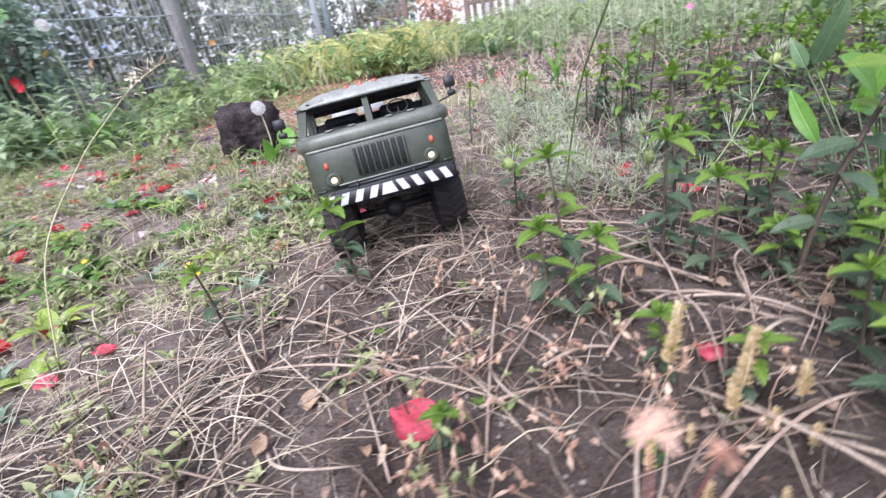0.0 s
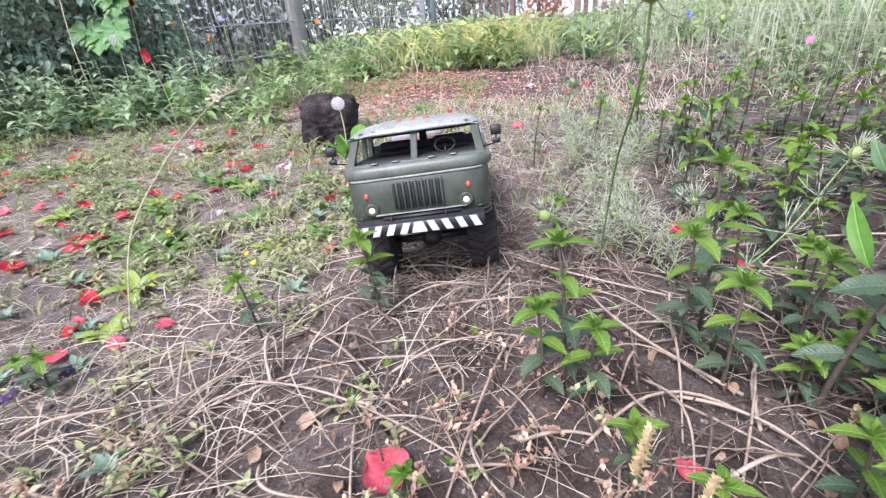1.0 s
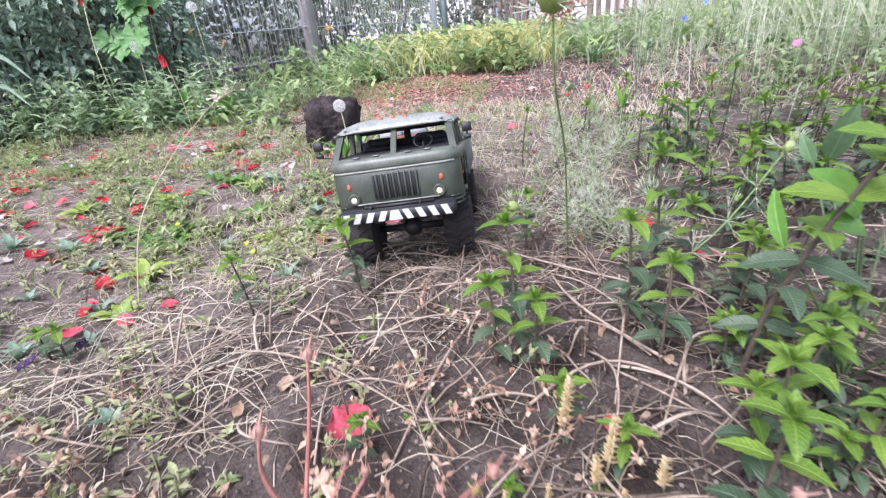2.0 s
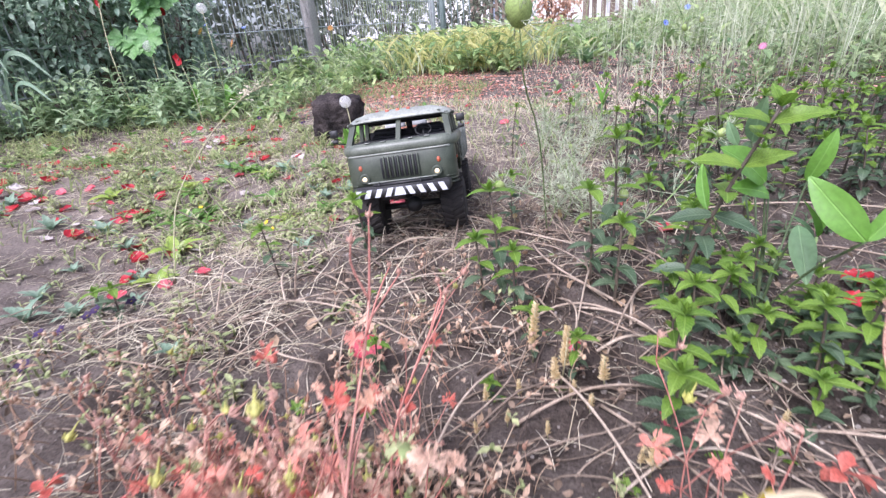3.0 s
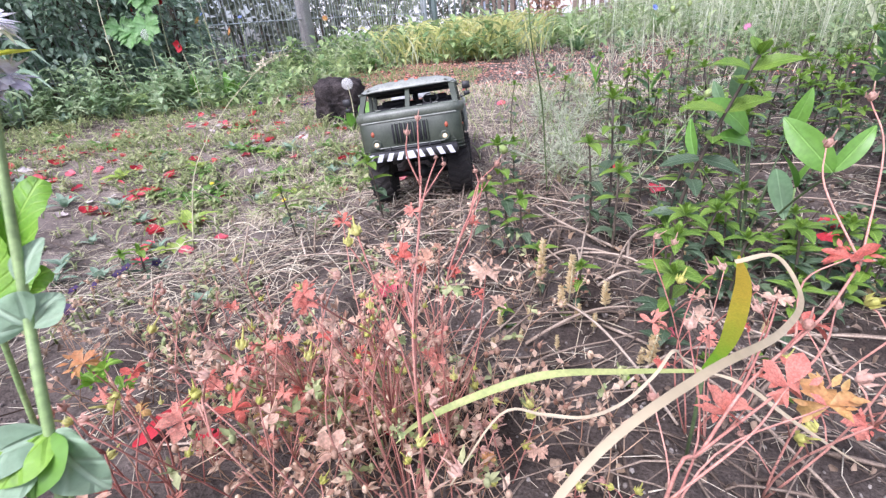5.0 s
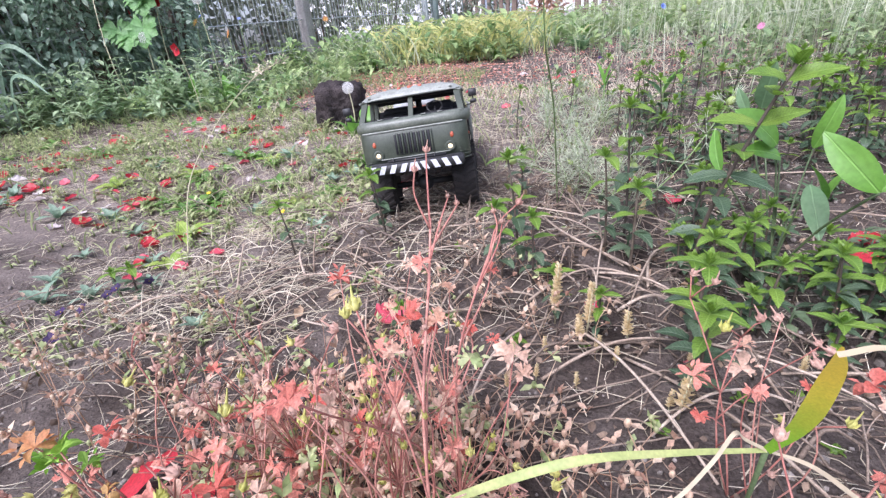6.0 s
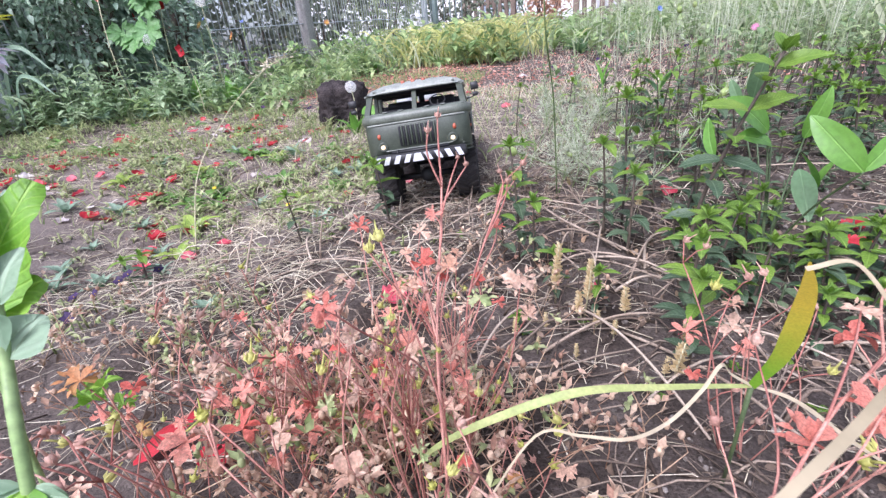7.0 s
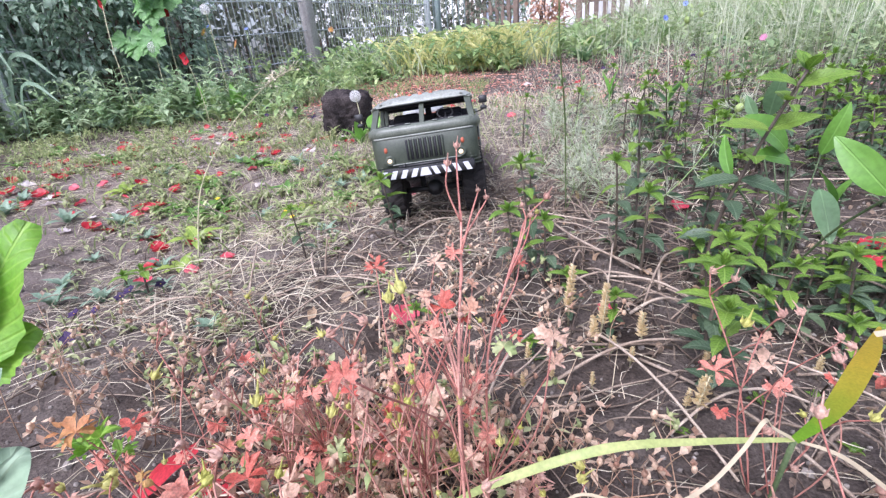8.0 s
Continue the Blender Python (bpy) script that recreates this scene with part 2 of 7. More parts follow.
CONCRETE = material("concrete", (0.26, 0.25, 0.24), (0.45, 0.43, 0.41), 0.9, 12, 0.6)
WIRE = material("galvanised_wire", (0.52, 0.55, 0.57), (0.70, 0.73, 0.74), 0.5, 30, metal=0.2)
GREEN_WIRE = material("grey_green_steel", (0.30, 0.37, 0.37), (0.42, 0.49, 0.48), 0.45, 30)
PICKET = material("brown_picket", (0.11, 0.080, 0.062), (0.26, 0.20, 0.155), 0.8, 15, 0.5)
PLASTER = material("white_plaster", (0.74, 0.74, 0.73), (0.84, 0.84, 0.82), 0.85, 3, 0.3, grain=0.06)
ROOF_TILE = material("roof_tile", (0.28, 0.12, 0.08), (0.40, 0.19, 0.13), 0.8, 6, 0.4)
DOOR_BLUE = material("grey_blue_paint", (0.30, 0.35, 0.42), (0.42, 0.47, 0.54), 0.5, 4)
GLASS_DARK = material("window_glass", (0.03, 0.035, 0.04), (0.06, 0.065, 0.07), 0.06, 3, grain=0.05)
CAR_WHITE = material("white_car_paint", (0.72, 0.73, 0.74), (0.80, 0.80, 0.81), 0.25, 2, grain=0.03)
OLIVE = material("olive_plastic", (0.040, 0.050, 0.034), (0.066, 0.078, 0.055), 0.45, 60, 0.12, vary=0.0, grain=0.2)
# dust on the olive, with light from above painted into the same pale tone
OLIVE_DUST_LIT = material("dusty_lit_olive_plastic", (0.17, 0.185, 0.155), (0.30, 0.315, 0.275), 0.42, 40, 0.1, vary=0.0, grain=0.2)
# the cab's olive made paler where light falls from above
OLIVE_TOPLIT = material("toplit_olive_plastic", (0.085, 0.098, 0.075), (0.15, 0.165, 0.13), 0.42, 50, 0.1, vary=0.0, grain=0.2)
BLACK_PL = material("black_plastic", (0.012, 0.012, 0.013), (0.03, 0.03, 0.03), 0.5, 60, 0.1, grain=0.2)
INSIDE = material("dark_interior", (0.008, 0.008, 0.010), (0.018, 0.018, 0.022), 0.7, 60)
RUBBER = material("tyre_rubber", (0.012, 0.011, 0.011), (0.04, 0.034, 0.03), 0.85, 120, 0.4, grain=0.4)
STRIPE = material("white_stripe", (0.46, 0.47, 0.50), (0.68, 0.69, 0.71), 0.55, 70, grain=0.25)
ORANGE = material("orange_lens", (0.36, 0.08, 0.04), (0.48, 0.13, 0.06), 0.35, 60)
LAMP = material("lit_headlamp", (0.72, 0.58, 0.36), (0.85, 0.72, 0.46), 0.25, 60, glow=((1.0, 0.72, 0.34), 0.42))
CHROME = material("silver_rim", (0.55, 0.53, 0.48), (0.70, 0.68, 0.62), 0.3, 60, metal=0.8)
ROLL = material("grey_tarpaulin", (0.24, 0.25, 0.25), (0.40, 0.41, 0.41), 0.7, 40, 0.4)

# ---- the lie of the ground ----
LIE_Y = [-5, 0, 0.3, 0.6, 1.2, 2, 3, 10, 20]
LIE_Z = [-0.025, -0.025, -0.022, -0.012, 0.05, 0.085, 0.12, 0.28, 0.3]
rng = random.Random(7)


def lie(x, y):
    """The ground's height without its small unevenness."""
    z = float(np.interp(y, LIE_Y, LIE_Z))
    z -= 0.05 * math.exp(-((x + 0.62) / 0.28) ** 2 - ((y - 0.45) / 0.3) ** 2)
    z += 0.013 * math.exp(-((x + 0.10) / 0.16) ** 2 - ((y - 0.53) / 0.09) ** 2)
    z -= 0.040 * math.exp(-((x + 0.12) / 0.16) ** 2 - ((y - 0.76) / 0.10) ** 2)
    return z


def height(x, y):
    near = max(0.0, 1 - max(abs(x), abs(y - 0.4)) / 6)
    v = Vector((x, y, 0.3))
    z = lie(x, y) + 0.010 * noise.noise(v * 5) + 0.006 * noise.noise(v * 14)
    if near > 0.5:
        z += 0.0045 * noise.noise(v * 38) + 0.0025 * noise.noise(v * 90)
    return z


# ---- mesh building ----
class Shape:
    """Vertices and faces gathered for one mesh."""

    def __init__(self):
        self.v, self.f = [], []

    def add(self, verts, faces, m=None):
        n = len(self.v)
        self.v += [tuple(m @ Vector(p)) for p in verts] if m is not None else [tuple(p) for p in verts]
        self.f += [tuple(i + n for i in face) for face in faces]
        return self

    def tube(self, pts, r0, r1=None, sides=5):
        r1 = r0 if r1 is None else r1
        pts = [Vector(p) for p in pts]
        verts, faces, last = [], [], len(pts) - 1
        side = None
        for i, p in enumerate(pts):
            d = (pts[min(i + 1, last)] - pts[max(i - 1, 0)]).normalized()
            if side is None:
                side = d.orthogonal().normalized()
            side = (side - d * side.dot(d)).normalized()
            other = d.cross(side)
            r = r0 + (r1 - r0) * i / last
            for k in range(sides):
                a = 2 * math.pi * k / sides
                verts.append(p + side * (r * math.cos(a)) + other * (r * math.sin(a)))
        for i in range(last):
            for k in range(sides):
                a, b = i * sides + k, i * sides + (k + 1) % sides
                faces.append((a, b, b + sides, a + sides))
        faces += [tuple(range(sides))[::-1], tuple(last * sides + k for k in range(sides))]
        return self.add(verts, faces)

    def box(self, x0, x1, y0, y1, z0, z1, m=None, bevel=0.0):
        b = min(bevel, (x1 - x0) / 2.01, (y1 - y0) / 2.01, (z1 - z0) / 2.01)
        if b <= 0:
            v = [(x, y, z) for z in (z0, z1) for y in (y0, y1) for x in (x0, x1)]
            return self.add(v, [(0, 2, 3, 1), (4, 5, 7, 6), (0, 1, 5, 4), (2, 6, 7, 3), (0, 4, 6, 2), (1, 3, 7, 5)], m)
        v = []
        for z, g in ((z0, b), (z0 + b, 0), (z1 - b, 0), (z1, b)):
            xs, ys = (x0 + g, x1 - g), (y0 + g, y1 - g)
            c = b * 0.7 if g == 0 else 0
            v += [(xs[0] + c, ys[0], z), (xs[1] - c, ys[0], z), (xs[1], ys[0] + c, z), (xs[1], ys[1] - c, z),
                  (xs[1] - c, ys[1], z), (xs[0] + c, ys[1], z), (xs[0], ys[1] - c, z), (xs[0], ys[0] + c, z)]
        f = [tuple(range(8))[::-1], tuple(range(24, 32))]
        f += [(8 * i + k, 8 * i + (k + 1) % 8, 8 * i + 8 + (k + 1) % 8, 8 * i + 8 + k) for i in range(3) for k in range(8)]
        return self.add(v, f, m)

    def ball(self, c, rx, ry=None, rz=None, n=8, rings=5, m=None):
        ry, rz = ry or rx, rz or rx
        v = [(c[0], c[1], c[2] - rz)]
        for i in range(1, rings):
            a = -math.pi / 2 + math.pi * i / rings
            v += [(c[0] + rx * math.cos(a) * math.cos(2 * math.pi * k / n), c[1] + ry * math.cos(a) * math.sin(2 * math.pi * k / n), c[2] + rz * math.sin(a)) for k in range(n)]
        v.append((c[0], c[1], c[2] + rz))
        f = [(0, 1 + (k + 1) % n, 1 + k) for k in range(n)]
        for i in range(rings - 2):
            f += [(1 + i * n + k, 1 + i * n + (k + 1) % n, 1 + (i + 1) * n + (k + 1) % n, 1 + (i + 1) * n + k) for k in range(n)]
        last = len(v) - 1
        f += [(last, last - n + k, last - n + (k + 1) % n) for k in range(n)]
        return self.add(v, f, m)

    def turned(self, profile, n=16, m=None):
        """A body of revolution about z from (radius, height) pairs."""
        v = [(r * math.cos(2 * math.pi * k / n), r * math.sin(2 * math.pi * k / n), z) for r, z in profile for k in range(n)]
        f = [(i * n + k, i * n + (k + 1) % n, (i + 1) * n + (k + 1) % n, (i + 1) * n + k) for i in range(len(profile) - 1) for k in range(n)]
        f += [tuple(range(n))[::-1], tuple((len(profile) - 1) * n + k for k in range(n))]
        return self.add(v, f, m)

    def blade(self, pts, width, up=(0, 0, 1), fold=0.15, shape=None):
        """A leaf blade along a path: three vertices across, widest by shape(s)."""
        pts = [Vector(p) for p in pts]
        last = len(pts) - 1
        v, f = [], []
        for i, p in enumerate(pts):
            d = (pts[min(i + 1, last)] - pts[max(i - 1, 0)]).normalized()
            side = d.cross(Vector(up))
            side = side.normalized() if side.length > 1e-4 else d.orthogonal().normalized()
            n = side.cross(d)
            s = i / last
            w = width / 2 * (shape(s) if shape else (1 - s ** 3) * min(1, 0.5 + 2 * s))
            v += [p - side * w + n * (fold * w), p, p + side * w + n * (fold * w)]
        for i in range(last):
            a = 3 * i
            f += [(a, a + 1, a + 4, a + 3), (a + 1, a + 2, a + 5, a + 4)]
        return self.add(v, f)

    def mesh(self, name, mat, smooth=True):
        me = bpy.data.meshes.new(name)
        me.from_pydata(self.v, [], self.f)
        if smooth:
            me.shade_smooth()
        me.materials.append(mat)
        me.update()
        return me


def ovate(s):
    return max(0.02, math.sin(math.pi * min(1, s) ** 0.75) ** 0.85)


def leaf_shape(length, width, droop=0.6, fold=0.25, n=6, teeth=0.0, wave=0.0, shape=ovate):
    """A leaf from the origin along +y, five vertices across, drooping towards the tip."""
    sh = Shape()
    v, f = [], []
    y = z = 0.0
    for i in range(n + 1):
        s = i / n
        a = 0.35 - droop * s
        if i:
            y, z = y + length / n * math.cos(a), z + length / n * math.sin(a)
        w = width / 2 * shape(s) * (1 + teeth * (1 if i % 2 else -1))
        for k in (-1, -0.55, 0, 0.55, 1):
            v.append((k * w, y - abs(k) * teeth * length * 0.05, z + fold * abs(k) * w + wave * width * math.sin(9 * s + 2 * k) * abs(k)))
    for i in range(n):
        f += [(5 * i + k, 5 * i + k + 1, 5 * i + k + 6, 5 * i + k + 5) for k in range(4)]
    return sh.add(v, f)


def palmate_shape(size, lobes=5, spread=230, width=0.42, sub=True, uneven=None):
    """A lobed leaf, its lobes fanned round the origin."""
    sh = Shape()
    for k in range(lobes):
        a = radians(-spread / 2 + spread * k / (lobes - 1))
        ln = size * (1 - 0.25 * abs(k - (lobes - 1) / 2) / (lobes / 2))
        m = Matrix.Rotation(-a, 4, "Z") @ Matrix.Rotation(radians(6 * (k % 2)), 4, "X")
        curl = 0.7
        if uneven:
            ln *= uneven.uniform(0.7, 1.1)
            curl = uneven.uniform(-0.6, 2.2)
            m = Matrix.Rotation(uneven.uniform(-0.15, 0.15), 4, "Z") @ m @ Matrix.Rotation(uneven.uniform(-0.5, 0.5), 4, "X") @ Matrix.Rotation(uneven.uniform(-0.5, 0.5), 4, "Y")
        one = leaf_shape(ln, ln * width, curl, 0.3, 5, shape=lambda s: max(0.05, math.sin(math.pi * s ** 1.35) ** 0.8))
        sh.add(one.v, one.f, m)
        if sub:
            for g in (-1, 1):
                tip = leaf_shape(ln * 0.5, ln * 0.2, 0.5, 0.2, 3)
                sh.add(tip.v, tip.f, m @ Matrix.Translation((g * ln * width * 0.2, ln * 0.5, ln * 0.1)) @ Matrix.Rotation(-g * 0.6, 4, "Z"))
    return sh


def holder(name, label, category, group="", kind="", m=None):
    ob = new(name)
    ob.empty_display_size = 0.02
    if m is not None:
        ob.matrix_basis = m
    return tagged(ob, label, category, group, kind)


def part(name, shape, mat, parent, label="", m=None, smooth=True):
    """One mesh object under a thing or a part; shape is a Shape or a mesh."""
    ob = new(name, shape.mesh(name, mat, smooth) if isinstance(shape, Shape) else shape)
    ob.parent = parent
    if m is not None:
        ob.matrix_basis = m
    return tagged(ob, label)


def single(name, shape, mat, label, category, group="", kind="", m=None, smooth=True):
    ob = new(name, shape.mesh(name, mat, smooth) if isinstance(shape, Shape) else shape)
    if m is not None:
        ob.matrix_basis = m
    return tagged(ob, label, category, group, kind)


def bend(p0, p1, sag=0.0, side=0.0, n=7):
    """A curved way from p0 to p1 that rises by sag and swings by side in the middle."""
    p0, p1 = Vector(p0), Vector(p1)
    d = p1 - p0
    across = Vector((-d.y, d.x, 0))
    across = across.normalized() if across.length > 1e-6 else Vector((1, 0, 0))
    return [p0 + d * (i / (n - 1)) + (Vector((0, 0, sag)) + across * side) * math.sin(math.pi * i / (n - 1)) for i in range(n)]


def smooth_way(points, steps=6):
    """A Catmull-Rom way through a few points."""
    pts = [Vector(p) for p in points]
    pts = [2 * pts[0] - pts[1], *pts, 2 * pts[-1] - pts[-2]]
    out = []
    for i in range(1, len(pts) - 2):
        a, b, c, d = pts[i - 1 : i + 3]
        for k in range(steps):
            t = k / steps
            out.append(0.5 * (2 * b + (c - a) * t + (2 * a - 5 * b + 4 * c - d) * t * t + (3 * b - a - 3 * c + d) * t ** 3))
    return out + [pts[-2]]


def on_ground(x, y, turn=0.0, scale=1.0, sink=0.002, tilt=(0, 0)):
    return Matrix.Translation((x, y, height(x, y) - sink)) @ Euler((tilt[0], tilt[1], turn)).to_matrix().to_4x4() @ Matrix.Scale(scale, 4)


# ---- ground ----
def spread_line(lo, hi, step, far, grow=1.22):
    mid = list(np.arange(lo, hi, step))
    up, down = [mid[-1]], [mid[0]]
    s = step
    while up[-1] < far:
        s *= grow
        up.append(up[-1] + s)
    s = step
    while down[-1] > -far:
        s *= grow
        down.append(down[-1] - s)
    return down[:0:-1] + mid + up[1:]


def build_ground():
    xs, ys = spread_line(-0.75, 0.75, 0.005, 1500), spread_line(-0.2, 1.1, 0.005, 1500)
    sh = Shape()
    nx = len(xs)
    sh.v = [(x, y, height(x, y)) for y in ys for x in xs]
    sh.f = [(j * nx + i, j * nx + i + 1, (j + 1) * nx + i + 1, (j + 1) * nx + i) for j in range(len(ys) - 1) for i in range(nx - 1)]
    single("ground", sh, SOIL, "bare grey-brown garden soil, crumbly and uneven", "soil", kind="structure")


build_ground()


# ---- the toy truck ----
def build_truck():
    W = 0.160
    half = W / 2
    root = holder("toy_truck", "olive-green model army truck with striped bumper, standing on dry stems", "toy truck")
    # the lower cab: a side outline carried across, its front corners rounded in plan
    outline = [(-0.066, 0.067), (-0.070, 0.080), (-0.0715, 0.100), (-0.070, 0.112), (-0.064, 0.120), (-0.054, 0.1245), (0.0, 0.1255), (0.072, 0.1255), (0.076, 0.122),
               (0.077, 0.095), (0.076, 0.072), (0.050, 0.070), (0.044, 0.084), (0.032, 0.094), (0.010, 0.099), (-0.014, 0.097), (-0.030, 0.088), (-0.038, 0.076), (-0.042, 0.067)]
    sh = Shape()
    stations = [-1, -0.985, -0.95, -0.88, -0.78, -0.6, -0.3, 0, 0.3, 0.6, 0.78, 0.88, 0.95, 0.985, 1]
    rows = []
    for s in stations:
        e = max(0.0, (abs(s) - 0.76) / 0.24)
        back = 0.020 * (1 - math.sqrt(max(0.0, 1 - e * e)))
        bow = -0.004 * (1 - s * s)
        squeeze = 0.0025 if abs(s) == 1 else 0.0
        row = []
        for y, z in outline:
            f = max(0.0, min(1.0, (0.01 - y) / 0.06))
            row.append((s * half, y + (back + bow) * f + (squeeze if y < 0 else -squeeze), z + (squeeze if z < 0.09 else -squeeze)))
        rows.append(row)
    n = len(outline)
    sh.v = [p for row in rows for p in row]
    sh.f = [(i * n + j, i * n + (j + 1) % n, (i + 1) * n + (j + 1) % n, (i + 1) * n + j) for i in range(len(rows) - 1) for j in range(n)]
    sh.f += [tuple(range(n))[::-1], tuple((len(rows) - 1) * n + j for j in range(n))]
    cab = part("cab", sh, OLIVE, root)
    # the ledge under the windscreen, light from above painted as a paler olive
    lip = Shape()
    way = []
    for i in range(21):
        s = -1 + i / 10
        e = max(0.0, (abs(s) - 0.76) / 0.24)
        way.append((s * half * 1.003, -0.0635 + 0.020 * (1 - math.sqrt(max(0.0, 1 - e * e))) - 0.004 * (1 - s * s), 0.1195))
    way = [(-half * 1.003, 0.06, 0.1205)] + way + [(half * 1.003, 0.06, 0.1205)]
    lip.tube(way, 0.0058, 0.0058, 10)
    part("belt_ledge", lip, OLIVE_TOPLIT, cab, "rounded ledge under the windscreen")
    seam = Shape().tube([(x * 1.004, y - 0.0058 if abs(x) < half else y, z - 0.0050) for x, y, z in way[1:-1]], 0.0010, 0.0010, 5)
    part("belt_seam", seam, OLIVE_DUST_LIT, cab, "pale dusty seam line")
    # the sill's paler olive also stands for light from above
    part("cowl", Shape().box(-half * 0.95, half * 0.95, -0.064, -0.036, 0.1215, 0.1268, bevel=0.003), OLIVE_TOPLIT, cab, "windscreen sill with top light in its colour")
    part("dashboard", Shape().box(-half * 0.9, half * 0.9, -0.040, 0.07, 0.1256, 0.1285, bevel=0.002), INSIDE, root, "black cab interior")
    for x in (-0.036, 0.036):
        seat = Shape().box(x - 0.022, x + 0.022, 0.020, 0.050, 0.126, 0.136, bevel=0.004).box(x - 0.022, x + 0.022, 0.046, 0.056, 0.130, 0.150, bevel=0.004)
        part("seat", seat, INSIDE, root)
    ring = Shape()
    ring.tube([(0.034 + 0.012 * math.cos(a), -0.018 + 0.004 * math.sin(a), 0.139 + 0.011 * math.sin(a)) for a in [i * math.pi / 8 for i in range(17)]], 0.0012, sides=5)
    ring.tube([(0.034, -0.018, 0.139), (0.034, -0.026, 0.127)], 0.001)
    part("steering_wheel", ring, BLACK_PL, root)
    # pillars and roof
    zt, yt = 0.169, -0.022
    for x, name in ((-half * 0.93, "windscreen_pillar"), (half * 0.93, "windscreen_pillar"), (0.0, "windscreen_pillar")):
        xt = x * 0.93
        p = Shape()
        w = 0.0042 if x else 0.0034
        v = [(x - w, -0.056, 0.124), (x + w, -0.056, 0.124), (x + w, -0.049, 0.124), (x - w, -0.049, 0.124), (xt - w, yt - 0.004, zt), (xt + w, yt - 0.004, zt), (xt + w, yt + 0.003, zt), (xt - w, yt + 0.003, zt)]
        p.add(v, [(3, 2, 1, 0), (4, 5, 6, 7), (0, 1, 5, 4), (1, 2, 6, 5), (2, 3, 7, 6), (3, 0, 4, 7)])
        part(name, p, OLIVE, cab, smooth=False)
    for sx in (-1, 1):
        for y0, y1, name in ((-0.030, -0.025, "quarter_light_bar"), (0.030, 0.038, "door_pillar"), (0.066, 0.077, "rear_pillar")):
            x = sx * half * 0.955
            p = Shape()
            v = [(x - 0.003, y0, 0.124), (x + 0.003, y0, 0.124), (x + 0.003, y1, 0.124), (x - 0.003, y1, 0.124)]
            v += [(a * 0.95, b, zt) for a, b, c in v]
            p.add(v, [(3, 2, 1, 0), (4, 5, 6, 7), (0, 1, 5, 4), (1, 2, 6, 5), (2, 3, 7, 6), (3, 0, 4, 7)])
            part(name, p, OLIVE, cab, smooth=False)
        x = sx * (half + 0.0006)
        door = Shape()
        for a, b in (((-0.026, 0.118), (-0.030, 0.090)), ((0.036, 0.118), (0.036, 0.096))):
            door.tube([(x, a[0], a[1]), (x, b[0], b[1])], 0.0007, sides=4)
        door.tube([(x, -0.026, 0.118), (x, 0.036, 0.118)], 0.0007, sides=4)
        d = part("door_seam", door, INSIDE, cab)
        part("door_handle", Shape().box(x - 0.0015, x + 0.0015, 0.020, 0.032, 0.109, 0.112, bevel=0.001), BLACK_PL, cab)
    part("rear_wall", Shape().box(-half * 0.9, half * 0.9, 0.069, 0.074, 0.124, 0.144, bevel=0.001), INSIDE, cab)
    part("rear_window_frame", Shape().box(-half * 0.88, half * 0.88, 0.069, 0.074, 0.158, 0.170, bevel=0.001), INSIDE, cab)
    part("rear_window_post", Shape().box(-0.005, 0.005, 0.0695, 0.0735, 0.142, 0.160), INSIDE, cab)
    roof = Shape()
    nx, ny = 16, 10
    for layer in (0, 1):
        for j in range(ny + 1):
            for i in range(nx + 1):
                u, v = -1 + 2 * i / nx, -1 + 2 * j / ny
                r = (abs(u) ** 7 + abs(v) ** 7) ** (1 / 7)
                crown = 0.012 * (1 - r ** 6) * (1 - 0.25 * u * u)
                rib = 0.0007 * (1 if i % 2 else 0) * (1 if abs(u) < 0.9 and abs(v) < 0.85 else 0)
                roof.v.append((u * half * 0.975, 0.025 + v * 0.055 - 0.003 * (1 - u * u) * (1 if v < 0 else 0), zt - 0.002 + (crown + rib + 0.003 if layer else 0.0)))
    row = nx + 1
    size = row * (ny + 1)
    for j in range(ny):
        for i in range(nx):
            a = j * row + i
            roof.f += [(a + row, a + row + 1, a + 1, a), (size + a, size + a + 1, size + a + row + 1, size + a + row)]
    edge = [i for i in range(row)] + [j * row + nx for j in range(1, ny + 1)] + [ny * row + i for i in range(nx - 1, -1, -1)] + [j * row for j in range(ny - 1, 0, -1)]
    roof.f += [(a, b, size + b, size + a) for a, b in zip(edge, edge[1:] + edge[:1])]
    roof = part("roof", roof, OLIVE_DUST_LIT, cab, "dusty green ribbed roof, made paler for top light")
    for x in (-0.016, 0.0, 0.016):
        part("marker_lamp", Shape().box(x - 0.0028, x + 0.0028, -0.020, -0.015, 0.176, 0.1825, bevel=0.001), ORANGE, roof, "small orange roof lamp")
    # added dark sheet that paints the shade under the roof
    part("headlining", Shape().box(-half * 0.93, half * 0.93, -0.022, 0.074, 0.1645, 0.1668, bevel=0.0008), INSIDE, cab, "dark sheet under the roof in place of cab shade")
    # front: louvres, lamps, trim
    for i in range(8):
        x = -0.0245 + 0.007 * i
        slot = Shape().box(x - 0.0016, x + 0.0016, -0.0772, -0.072, 0.0865, 0.1105, bevel=0.0006)
        part("grille_slot", slot, INSIDE, cab)
        part("grille_louvre", Shape().box(x + 0.0019, x + 0.0047, -0.0782, -0.073, 0.0855, 0.1115, bevel=0.0010), OLIVE, cab)
    part("fold_line", Shape().box(-half * 0.62, half * 0.66, -0.0778, -0.068, 0.0795, 0.0812, bevel=0.001), OLIVE_DUST_LIT, cab, "pale horizontal fold under the grille")
    for sx in (-1, 1):
        x = sx * 0.053
        m = Matrix.Translation((x, -0.0735, 0.0875)) @ Matrix.Rotation(radians(90), 4, "X")
